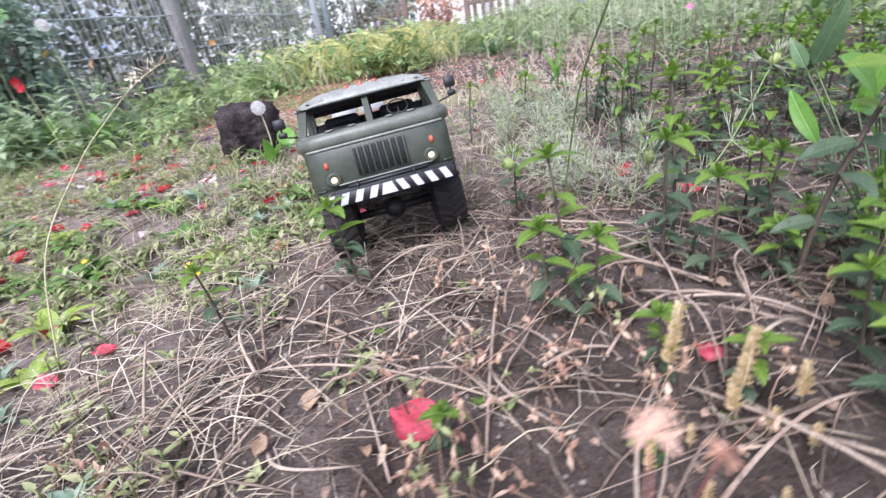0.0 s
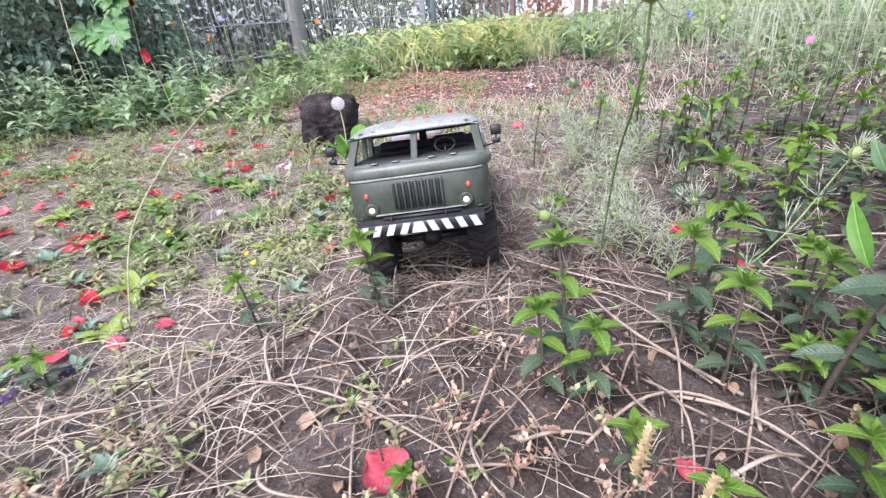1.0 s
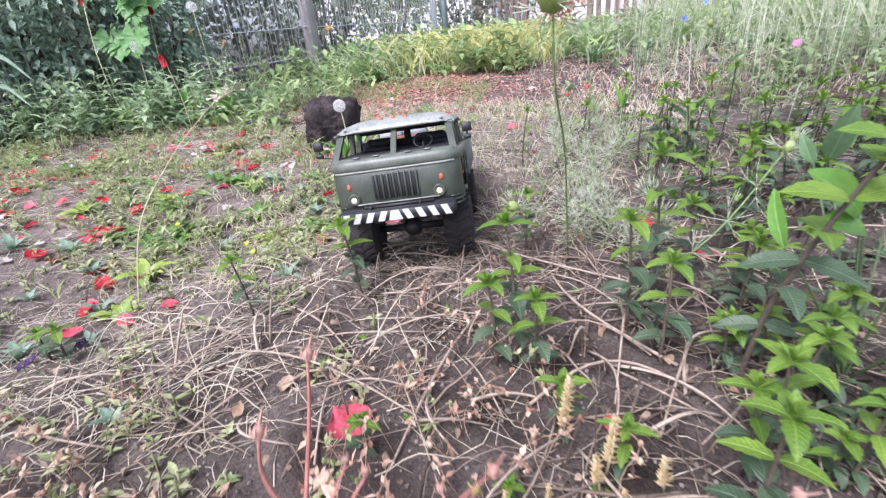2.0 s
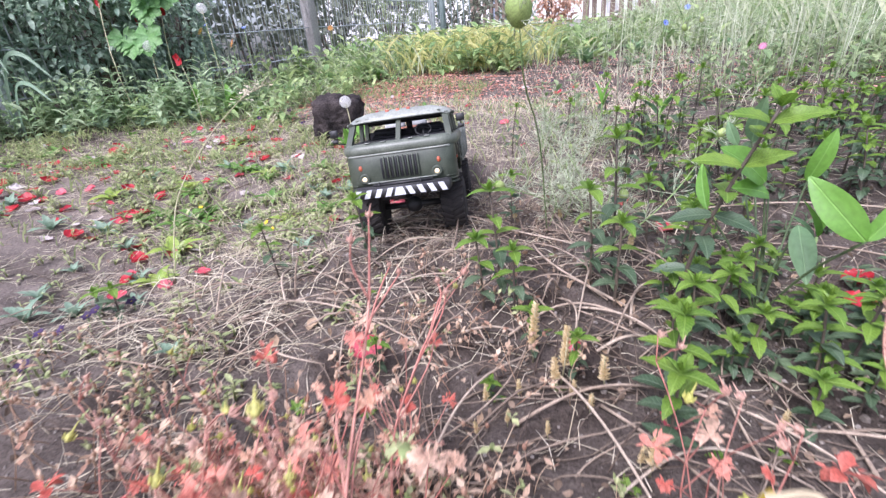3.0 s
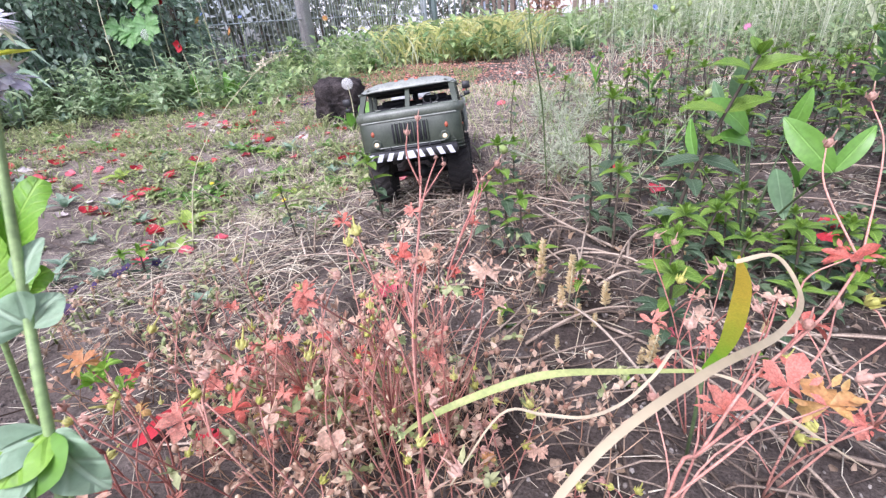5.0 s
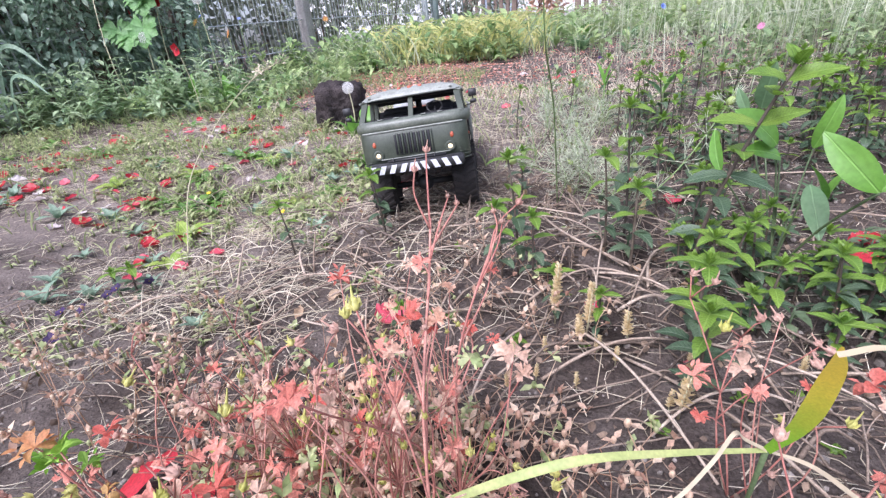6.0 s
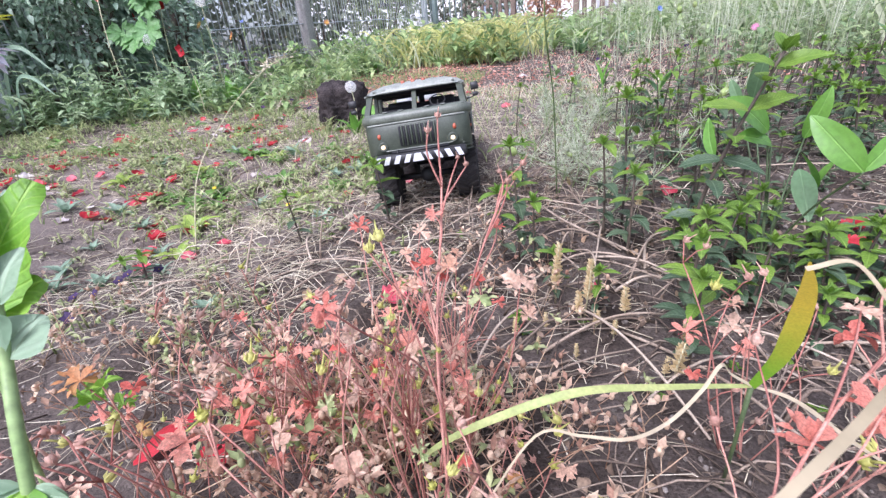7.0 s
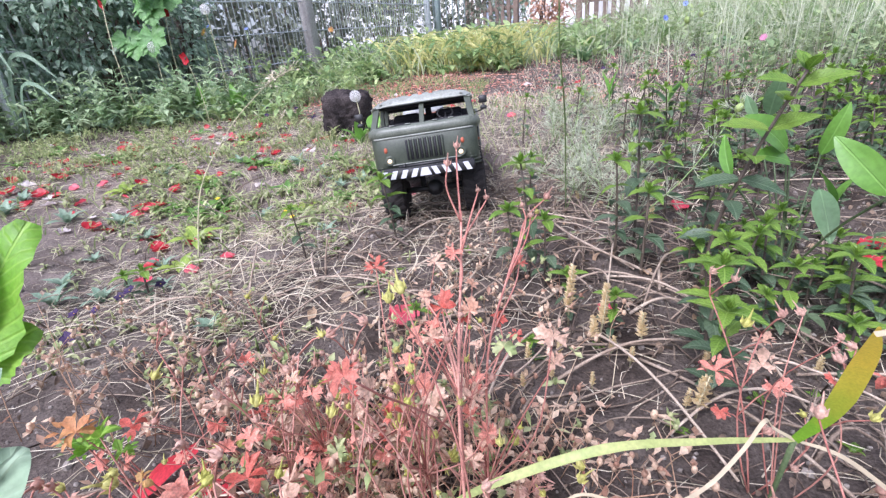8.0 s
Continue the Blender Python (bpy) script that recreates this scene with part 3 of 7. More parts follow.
        lamp = part("headlamp", Shape().turned([(0.0080, -0.002), (0.0080, 0.0015), (0.0068, 0.0028), (0.0048, 0.0018)], 18, m), OLIVE, cab, "round headlamp with a pale rim")
        part("lens", Shape().ball((0, 0, 0.0016), 0.0036, 0.0036, 0.0016, 14, 6, m), LAMP, lamp, "glowing warm lens")
        part("indicator", Shape().ball((sx * 0.057, -0.0725, 0.102), 0.0030, 0.003, 0.0034, 10, 6), ORANGE, cab, "orange indicator")
        part("side_indicator", Shape().ball((sx * (half + 0.0005), -0.034, 0.1), 0.0016, 0.0022, 0.0022, 8, 5), ORANGE, cab, "tiny orange side lamp")
        for i in range(5):
            z = 0.066 + 0.0052 * i
            rib = Shape().tube([(sx * 0.0655, -0.0700, z), (sx * 0.0745, -0.0635, z), (sx * 0.0792, -0.053, z), (sx * 0.0802, -0.044, z)], 0.0011, sides=5)
            part("side_louvre", rib, OLIVE, cab)
        out = sx * (half + 0.013)
        arm = Shape().tube([(sx * half * 0.96, -0.040, 0.129), (out, -0.050, 0.134), (out, -0.050, 0.158)], 0.0012, sides=6)
        mirror = part("mirror_arm", arm, BLACK_PL, cab)
        part("mirror", Shape().box(out - 0.0058, out + 0.0058, -0.0540, -0.0490, 0.146, 0.161, bevel=0.0012), BLACK_PL, mirror, "black door mirror")
        part("round_mirror", Shape().box(out - 0.0046, out + 0.0046, -0.0535, -0.0495, 0.1335, 0.1415, bevel=0.0014), BLACK_PL, mirror)
        wiper = Shape().tube([(sx * 0.050, -0.0625, 0.1285), (sx * 0.020, -0.0635, 0.1290)], 0.0007, sides=4)
        part("wiper", wiper, BLACK_PL, cab)
        for x in (0.020, 0.044):
            part("sill_clip", Shape().box(sx * x - 0.004, sx * x + 0.004, -0.0655, -0.061, 0.1265, 0.1285, bevel=0.0007), OLIVE_DUST_LIT, cab)
    for i in range(9):
        x = (i - 4) * 0.0155
        part("roof_tab", Shape().box(x - 0.0022, x + 0.0022, -0.0295, -0.0225, 0.1715, 0.1735, bevel=0.0006), OLIVE_DUST_LIT, roof)
    part("step_bar", Shape().tube([(-0.040, -0.082, 0.0765), (0.046, -0.082, 0.0770)], 0.0024, 0.0024, 8), BLACK_PL, cab, "black bar over the bumper")
    # bumper with slanting stripes
    bumper = part("bumper", Shape().box(-0.071, 0.071, -0.098, -0.064, 0.060, 0.0735, bevel=0.002), BLACK_PL, root, "black bumper with white slanting stripes")
    for i in range(9):
        c = (i - 4) * 0.0152
        lean = 0.0026 if i < 4 else (-0.0026 if i > 4 else 0.0)
        b, t = (0.0038, 0.0038) if i != 4 else (0.0085, 0.0045)
        y = -0.0985
        z0, z1 = 0.0610, 0.0724
        v = [(c - b - lean, y, z0), (c + b - lean, y, z0), (c + t + lean, y, z1), (c - t + lean, y, z1)]
        st = Shape().add(v + [(a, -0.0975, d) for a, _, d in v], [(0, 1, 2, 3), (4, 7, 6, 5), (0, 4, 5, 1), (1, 5, 6, 2), (2, 6, 7, 3), (3, 7, 4, 0)])
        part("stripe", st, STRIPE, bumper, "white stripe", smooth=False)
    for i in range(4):
        part("tread_rib", Shape().box(-0.068, 0.068, -0.0925 + 0.006 * i, -0.0905 + 0.006 * i, 0.0732, 0.0745, bevel=0.0004), BLACK_PL, bumper)
    for x in (-0.03, 0.03):
        part("tow_hook", Shape().tube([(x, -0.088, 0.073), (x, -0.092, 0.077), (x, -0.086, 0.081), (x, -0.078, 0.077)], 0.0012, sides=5), BLACK_PL, bumper)
    # chassis
    part("chassis_rail", Shape().box(-0.034, -0.024, -0.07, 0.30, 0.052, 0.064, bevel=0.001), BLACK_PL, root)
    part("chassis_rail", Shape().box(0.024, 0.034, -0.07, 0.30, 0.052, 0.064, bevel=0.001), BLACK_PL, root)
    part("engine_block", Shape().box(-0.03, 0.03, -0.055, 0.06, 0.060, 0.098, bevel=0.004), BLACK_PL, root)
    tread = Shape().box(-0.001, 0.0022, -0.0022, 0.0022, -0.0083, 0.008).mesh("tread_lug", RUBBER, False)
    for y in (0.0, 0.225):
        axle = Shape().tube([(-0.06, y, 0.028), (0.06, y, 0.028)], 0.005, sides=8).ball((0, y, 0.028), 0.014, 0.013, 0.013, 12, 8)
        part("axle", axle, BLACK_PL, root)
        for sx in (-1, 1):
            R, w = 0.0385, 0.016
            m = Matrix.Translation((sx * 0.0655, y, R - 0.0115)) @ Matrix.Rotation(radians(90), 4, "Y") @ Matrix.Diagonal((1.08, 1.08, 1.12, 1))
            tyre = Shape().turned([(0.022, -w), (0.030, -w * 1.05), (0.0365, -w * 0.9), (0.0375, -w * 0.4), (0.0375, w * 0.4), (0.0365, w * 0.9), (0.030, w * 1.05), (0.022, w)], 32, m)
            lugs = []
            for i in range(22):
                a = 2 * math.pi * i / 22
                for g in (-1, 1):
                    lug = Matrix.Rotation(a + (g * 0.07), 4, "Z") @ Matrix.Translation((0.0372, 0, g * w * 0.5)) @ Matrix.Rotation(g * 0.45, 4, "X")
                    lugs.append(m @ lug)
            wheel = part("wheel", tyre, RUBBER, root, "black knobbly tyre", smooth=False)
            for lug in lugs:
                part("tread_lug", tread, None, wheel, m=lug)
            part("rim", Shape().turned([(0.021, -0.006), (0.0225, 0.009), (0.019, 0.010), (0.015, 0.003), (0.008, 0.004), (0.007, 0.012), (0.003, 0.013)], 20, Matrix.Translation((sx * 0.0655, y, R - 0.0115)) @ Matrix.Rotation(radians(90 * sx), 4, "Y") @ Matrix.Scale(1.08, 4)), OLIVE, wheel, "dusty green wheel rim")
    for sx in (-1, 1):
        part("running_board", Shape().box(sx * 0.066 - 0.012, sx * 0.066 + 0.012, 0.048, 0.09, 0.058, 0.064, bevel=0.001), OLIVE, root)
        part("fuel_tank", Shape().box(sx * 0.058 - 0.016, sx * 0.058 + 0.016, 0.096, 0.160, 0.050, 0.078, bevel=0.004), OLIVE, root)
    # the load bed
    bed = part("load_bed", Shape().box(-0.079, 0.079, 0.088, 0.300, 0.080, 0.087, bevel=0.001), OLIVE, root)
    for sx in (-1, 1):
        for z in (0.089, 0.1015, 0.114):
            part("side_board", Shape().box(sx * 0.079 - 0.0022, sx * 0.079 + 0.0022, 0.090, 0.299, z, z + 0.011, bevel=0.0012), OLIVE, bed)
        for y in (0.094, 0.145, 0.195, 0.245, 0.294):
            part("bed_post", Shape().box(sx * 0.0825 - 0.0018, sx * 0.0825 + 0.0018, y - 0.003, y + 0.003, 0.080, 0.140 if y in (0.094, 0.294) else 0.128, bevel=0.0006), OLIVE_DUST_LIT, bed)
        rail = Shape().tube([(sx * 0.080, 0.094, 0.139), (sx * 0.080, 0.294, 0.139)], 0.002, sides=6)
        part("top_rail", rail, OLIVE_DUST_LIT, bed)
    part("head_board", Shape().box(-0.077, 0.077, 0.089, 0.093, 0.087, 0.134, bevel=0.001), OLIVE, bed)
    part("tail_board", Shape().box(-0.077, 0.077, 0.296, 0.300, 0.087, 0.126, bevel=0.001), OLIVE, bed)
    for i, x in enumerate((-0.034, 0.006)):
        roll = Shape().tube([(x - 0.017, 0.122, 0.150), (x + 0.017, 0.122, 0.151)], 0.012, 0.0118, 14)
        part("tarpaulin_roll", roll, ROLL, root, "rolled grey tarpaulin behind the cab")
    for i, (x0, x1, y, z) in enumerate(((-0.045, 0.040, 0.104, 0.146), (-0.030, 0.046, 0.100, 0.143), (-0.048, 0.020, 0.108, 0.141))):
        part("load_plank", Shape().box(x0, x1, y - 0.003, y + 0.003, z - 0.0014, z + 0.0014, Matrix.Translation((0, 0, 0)) @ Matrix.Rotation(0.05 * (i - 1), 4, "Z"), bevel=0.0005), ROOF_TILE, root, "thin red-brown plank")
    rack = Shape().tube([(-0.05, 0.112, 0.088), (-0.05, 0.112, 0.140)], 0.002).tube([(0.05, 0.112, 0.088), (0.05, 0.112, 0.140)], 0.002).tube([(-0.05, 0.112, 0.139), (0.05, 0.112, 0.139)], 0.002).tube([(-0.06, 0.104, 0.127), (0.06, 0.104, 0.127)], 0.002).tube([(-0.06, 0.132, 0.127), (0.06, 0.132, 0.127)], 0.002)
    part("rack_bar", rack, OLIVE, root)
    spare = Shape().turned([(0.018, -0.009), (0.032, -0.010), (0.034, -0.004), (0.034, 0.004), (0.032, 0.010), (0.018, 0.009)], 24, Matrix.Translation((0.03, 0.19, 0.098)))
    part("spare_wheel", spare, RUBBER, root)
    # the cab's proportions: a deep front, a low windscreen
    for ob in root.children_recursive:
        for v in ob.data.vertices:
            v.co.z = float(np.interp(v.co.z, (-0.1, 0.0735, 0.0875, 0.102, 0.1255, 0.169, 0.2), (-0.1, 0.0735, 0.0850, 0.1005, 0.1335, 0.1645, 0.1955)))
    return root


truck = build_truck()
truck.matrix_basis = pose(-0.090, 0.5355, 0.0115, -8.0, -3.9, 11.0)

# ---- fence of welded wire on posts ----
P1, P2 = Vector((-1.735, 3.22, 0)), Vector((-1.33, 5.14, 0))


def build_fence():
    along = (P2 - P1).normalized()
    root = holder("wire_fence", "grey welded-wire garden fence on a weathered concrete post", "fence")
    top = 1.35
    for k, n in ((0.0, 0), (1.0, 1), (-1.0, 2)):
        p = P1 + (P2 - P1) * k
        z = lie(p.x, p.y) - 0.05
        w = 0.040 if n == 0 else 0.022
        m = Matrix.Translation((p.x, p.y, z)) @ Matrix.Rotation(math.atan2(along.y, along.x), 4, "Z")
        part("post", Shape().box(-w, w, -w, w, 0, top, m, bevel=0.008), CONCRETE if n == 0 else WIRE, root, "weathered concrete post" if n == 0 else "")
    for seg in (-1, 0):
        a, b = P1 + (P2 - P1) * seg, P1 + (P2 - P1) * (seg + 1)
        for i in range(7):
            h = 0.14 + 0.19 * i
            za, zb = lie(a.x, a.y) + h, lie(b.x, b.y) + h
            for off in (-0.006, 0.006):
                wob = [(a.x + (b.x - a.x) * s / 8 + off, a.y + (b.y - a.y) * s / 8, za + (zb - za) * s / 8 + 0.004 * math.sin(3 * s + i)) for s in range(9)]
                part("horizontal_wire", Shape().tube(wob, 0.0042, sides=4), WIRE, root)
        for i in range(1, 50):
            p = a + (b - a) * (i / 50)
            z = lie(p.x, p.y)
            lean = 0.006 * math.sin(i * 1.7)
            part("vertical_wire", Shape().tube([(p.x, p.y, z + 0.05), (p.x + lean, p.y + lean, z + 0.7), (p.x, p.y, z + 1.32)], 0.0034, sides=4), WIRE, root)
    gate = holder("wire_gate", "narrow grey-green steel mesh gate beside the fence", "gate")
    for x in (-1.36, -1.24):
        part("gate_post", Shape().tube([(x, 5.2, 0.1), (x, 5.2, 1.5)], 0.028, sides=10), GREEN_WIRE, gate)
    for i in range(6):
        part("gate_bar", Shape().tube([(-1.28 + 0.05 * i, 5.2 + 0.1 * i, 0.22), (-1.28 + 0.05 * i, 5.2 + 0.1 * i, 1.4)], 0.008, sides=6), GREEN_WIRE, gate)


build_fence()


# ---- picket fence, house and car far behind ----
def build_pickets(name, a, b, count, tall, label):
    a, b = Vector(a), Vector(b)
    root = holder(name, label, "fence", "picket fences")
    ang = math.atan2(b.y - a.y, b.x - a.x)
    for z in (0.25, 0.70):
        za, zb = lie(a.x, a.y) + z * tall, lie(b.x, b.y) + z * tall
        rail = Shape()
        m = Matrix.Translation((a.x, a.y, za)) @ Matrix.Rotation(ang, 4, "Z")
        rail.box(0, (b - a).length, 0.02, 0.05, -0.035, 0.035, m, bevel=0.004)
        part("rail", rail, PICKET, root)
    sh = Shape()
    w, h = 0.036, tall
    v = [(-w, -0.01, 0), (w, -0.01, 0), (w, -0.01, h - 0.05), (0, -0.01, h), (-w, -0.01, h - 0.05)]
    v += [(x, 0.012, z) for x, _, z in v]
    sh.add(v, [(0, 1, 2, 3, 4), (9, 8, 7, 6, 5)] + [(i, i + 5, (i + 1) % 5 + 5, (i + 1) % 5) for i in range(5)])
    me = sh.mesh("picket", PICKET, False)
    for i in range(count):
        p = a + (b - a) * (i / (count - 1))
        part("picket", me, PICKET, root, m=Matrix.Translation((p.x, p.y, lie(p.x, p.y) + rng.uniform(-0.02, 0.03))) @ Matrix.Rotation(ang, 4, "Z") @ Matrix.Rotation(rng.uniform(-0.03, 0.03), 4, "Y"))
    for p in (a, b):
        part("fence_post", Shape().box(p.x - 0.05, p.x + 0.05, p.y + 0.02, p.y + 0.12, lie(p.x, p.y) - 0.1, lie(p.x, p.y) + tall + 0.12, bevel=0.01), PICKET, root)


build_pickets("picket_fence", (0.35, 8.2, 0), (2.6, 8.4, 0), 18, 0.72, "low weathered brown picket fence in front of the house")
build_pickets("picket_fence", (-1.75, 9.6, 0), (-0.75, 9.2, 0), 9, 0.8, "short dark picket fence with a stout end post")


def build_house():
    root = holder("house", "white plastered house with a grey-blue door and windows", "house")
    x0, x1, y0, y1, h = -7.0, 9.0, 13.0, 20.0, 3.2
    z = 0.25
    holes = [(-1.9, -1.0, 0.05, 2.1), (0.9, 1.9, 0.6, 1.9), (4.0, 5.2, 0.9, 2.1), (-5.0, -3.8, 0.9, 2.1)]
    holes.sort()
    last = x0
    for a, b, lo, hi in holes + [(x1, x1, 0, 0)]:
        part("wall_panel", Shape().box(last, a, y0, y0 + 0.3, z, z + h), PLASTER, root, smooth=False)
        if b > a:
            part("wall_below", Shape().box(a, b, y0 + 0.002, y0 + 0.3, z, z + lo), PLASTER, root, smooth=False)
            part("wall_above", Shape().box(a, b, y0 + 0.002, y0 + 0.3, z + hi, z + h), PLASTER, root, smooth=False)
        last = b
    for a, b in ((x0, x0 + 0.3), (x1 - 0.3, x1)):
        part("side_wall", Shape().box(a, b, y0 + 0.31, y1, z, z + h), PLASTER, root, smooth=False)
    part("back_wall", Shape().box(x0 + 0.31, x1 - 0.31, y1 - 0.3, y1, z, z + h), PLASTER, root, smooth=False)
    part("plinth", Shape().box(x0 - 0.02, x1 + 0.02, y0 - 0.03, y0 - 0.002, z - 0.2, z + 0.3), CONCRETE, root, smooth=False)
    rf = Shape().add([(x0 - 0.4, y0 - 0.5, z + h), (x1 + 0.4, y0 - 0.5, z + h), (x1 + 0.4, (y0 + y1) / 2, z + h + 2.4), (x0 - 0.4, (y0 + y1) / 2, z + h + 2.4), (x0 - 0.4, y1 + 0.5, z + h), (x1 + 0.4, y1 + 0.5, z + h)],
                     [(0, 1, 2, 3), (3, 2, 5, 4), (0, 3, 4), (1, 5, 2), (0, 4, 5, 1)])
    part("roof", rf, ROOF_TILE, root, smooth=False)
    for i, (a, b, lo, hi) in enumerate(holes):
        if lo < 0.1:
            d = part("door", Shape().box(a + 0.01, b - 0.01, y0 + 0.1, y0 + 0.16, z + lo, z + hi, bevel=0.01), DOOR_BLUE, root, "grey-blue door", smooth=False)
            part("door_handle", Shape().box(b - 0.16, b - 0.08, y0 + 0.06, y0 + 0.1, z + 1.0, z + 1.04), BLACK_PL, d)
        else:
            wdw = part("window", Shape().box(a, b, y0 + 0.14, y0 + 0.16, z + lo, z + hi), GLASS_DARK, root, smooth=False)
            fr = Shape()
            for p, q in ((a, a + 0.07), ((a + b) / 2 - 0.035, (a + b) / 2 + 0.035), (b - 0.07, b)):
                fr.box(p, q, y0 + 0.08, y0 + 0.135, z + lo, z + hi)
            for p, q in ((lo, lo + 0.07), (hi - 0.07, hi)):
                fr.box(a + 0.075, b - 0.075, y0 + 0.085, y0 + 0.133, z + p, z + q)
            part("window_frame", fr, PLASTER, wdw, "white window frame", smooth=False)
    return root


build_house()


def build_car():
    root = holder("parked_car", "white car with dark windows parked behind the picket fence", "car", m=pose(2.9, 10.6, 0.29, 0, 0, 4))
    prof = [(-2.0, 0.28), (-2.05, 0.62), (-1.85, 0.84), (-1.0, 0.92), (-0.45, 1.38), (0.9, 1.42), (1.7, 0.98), (2.0, 0.9), (2.05, 0.35), (1.75, 0.26), (-1.6, 0.24)]
    sh = Shape()
    n = len(prof)
    for y, g in ((-0.8, 0.94), (-0.72, 1.0), (0.72, 1.0), (0.8, 0.94)):
        sh.v += [(x * g, y if z < 0.95 else y * 0.86, 0.3 + (z - 0.3) * g) for x, z in prof]
    sh.f = [(i * n + j, i * n + (j + 1) % n, (i + 1) * n + (j + 1) % n, (i + 1) * n + j) for i in range(3) for j in range(n)]
    sh.f += [tuple(range(n))[::-1], tuple(3 * n + j for j in range(n))]
    body = part("body", sh, CAR_WHITE, root, smooth=False)
    for x0, x1, s in ((-0.72, 0.02, -0.2), (0.10, 0.95, 0.25)):
        for y in (-0.70, 0.70):
            g = 1 if y > 0 else -1
            v = [(x0 + (s if s < 0 else 0), y + g * 0.07, 0.97), (x1 + (s if s > 0 else 0), y + g * 0.07, 0.97), (x1, y + g * 0.012, 1.31), (x0 + 0.1, y + g * 0.012, 1.31)]
            part("side_window", Shape().add(v + [(a, b - g * 0.05, c) for a, b, c in v], [(0, 1, 2, 3), (4, 7, 6, 5), (0, 4, 5, 1), (1, 5, 6, 2), (2, 6, 7, 3), (3, 7, 4, 0)]), GLASS_DARK, body, smooth=False)
    for x in (-1.3, 1.3):
        for y in (-0.74, 0.74):
            m = Matrix.Translation((x, y, 0.30)) @ Matrix.Rotation(radians(90), 4, "X")
            wh = part("wheel", Shape().turned([(0.18, -0.09), (0.29, -0.1), (0.31, -0.06), (0.31, 0.06), (0.29, 0.1), (0.18, 0.09)], 24, m), RUBBER, root)
            part("rim", Shape().turned([(0.19, -0.092), (0.19, 0.092)], 20, m), CHROME, wh)


build_car()


# ---- scattering ----
TRUCK_INV = truck.matrix_basis.inverted()


def under_truck(x, y, margin=0.0):
    p = TRUCK_INV @ Vector((x, y, 0.05))
    return abs(p.x) < 0.095 + margin and -0.105 - margin < p.y < 0.32 + margin


def scatter(n, x0, x1, y0, y1, keep=None, seed=1, margin=0.01):
    r = random.Random(seed)
    out = []
    for _ in range(n * 30):
        if len(out) == n:
            break
        x, y = r.uniform(x0, x1), r.uniform(y0, y1)
        if under_truck(x, y, margin) or (keep and r.random() > keep(x, y)):
            continue
        out.append((x, y))
    return out


def bell(x, c, w):
    return math.exp(-((x - c) / w) ** 2)


# ---- soil crumbs and litter ----
def build_crumbs():
    r = random.Random(11)
    sh = Shape()
    for x, y in scatter(6500, -0.8, 0.8, 0.0, 0.95, seed=3, margin=-0.2):
        s = r.uniform(0.0007, 0.0026) * (1 if r.random() < 0.93 else 2.2)
        m = Matrix.Translation((x, y, height(x, y) + s * 0.3)) @ Euler((r.random() * 6, r.random() * 6, r.random() * 6)).to_matrix().to_4x4()
        sh.ball((0, 0, 0), s, s * r.uniform(0.6, 1), s * r.uniform(0.5, 0.9), 5, 3, m)
    single("soil_crumbs", sh, CLOD, "loose crumbs and small stones lying on the soil", "soil crumbs", kind="stuff", smooth=False)


build_crumbs()


def stem_way(r, x, y, length, ang, lift, curl):
    """A dry stem lying on the ground, bowed between its ends and kinked at some of its joints."""
    pts = []
    n = 8
    px, py, a = x, y, ang
    arch = r.uniform(0, lift)
    for i in range(n):
        s = i / (n - 1)
        pts.append((px, py, height(px, py) + 0.001 + arch * math.sin(math.pi * min(1, s * r.uniform(0.95, 1.05))) + 0.0015 * r.random()))
        a += curl / n + r.uniform(-0.10, 0.10) + (r.choice((-0.8, 0.8)) * r.random() if r.random() < 0.12 else 0)
        px, py = px + length / n * math.cos(a), py + length / n * math.sin(a)
    return pts


def litter_here(x, y):
    d = bell(x, 0.10, 0.40) * (1 if y < 0.55 else bell(y, 0.55, 0.25))
    if x < -0.05 and y < 0.7:
        d *= max(0.35, 1 + 2.2 * (x + 0.05))
    d *= 0.35 + 0.65 * min(1, max(0, 0.5 + 2.2 * noise.noise(Vector((x * 7, y * 7, 4)))))
    d *= 1 - 0.85 * bell(x, 0.03, 0.20) * bell(y, 0.25, 0.12)
    return min(1.0, 0.06 + d)


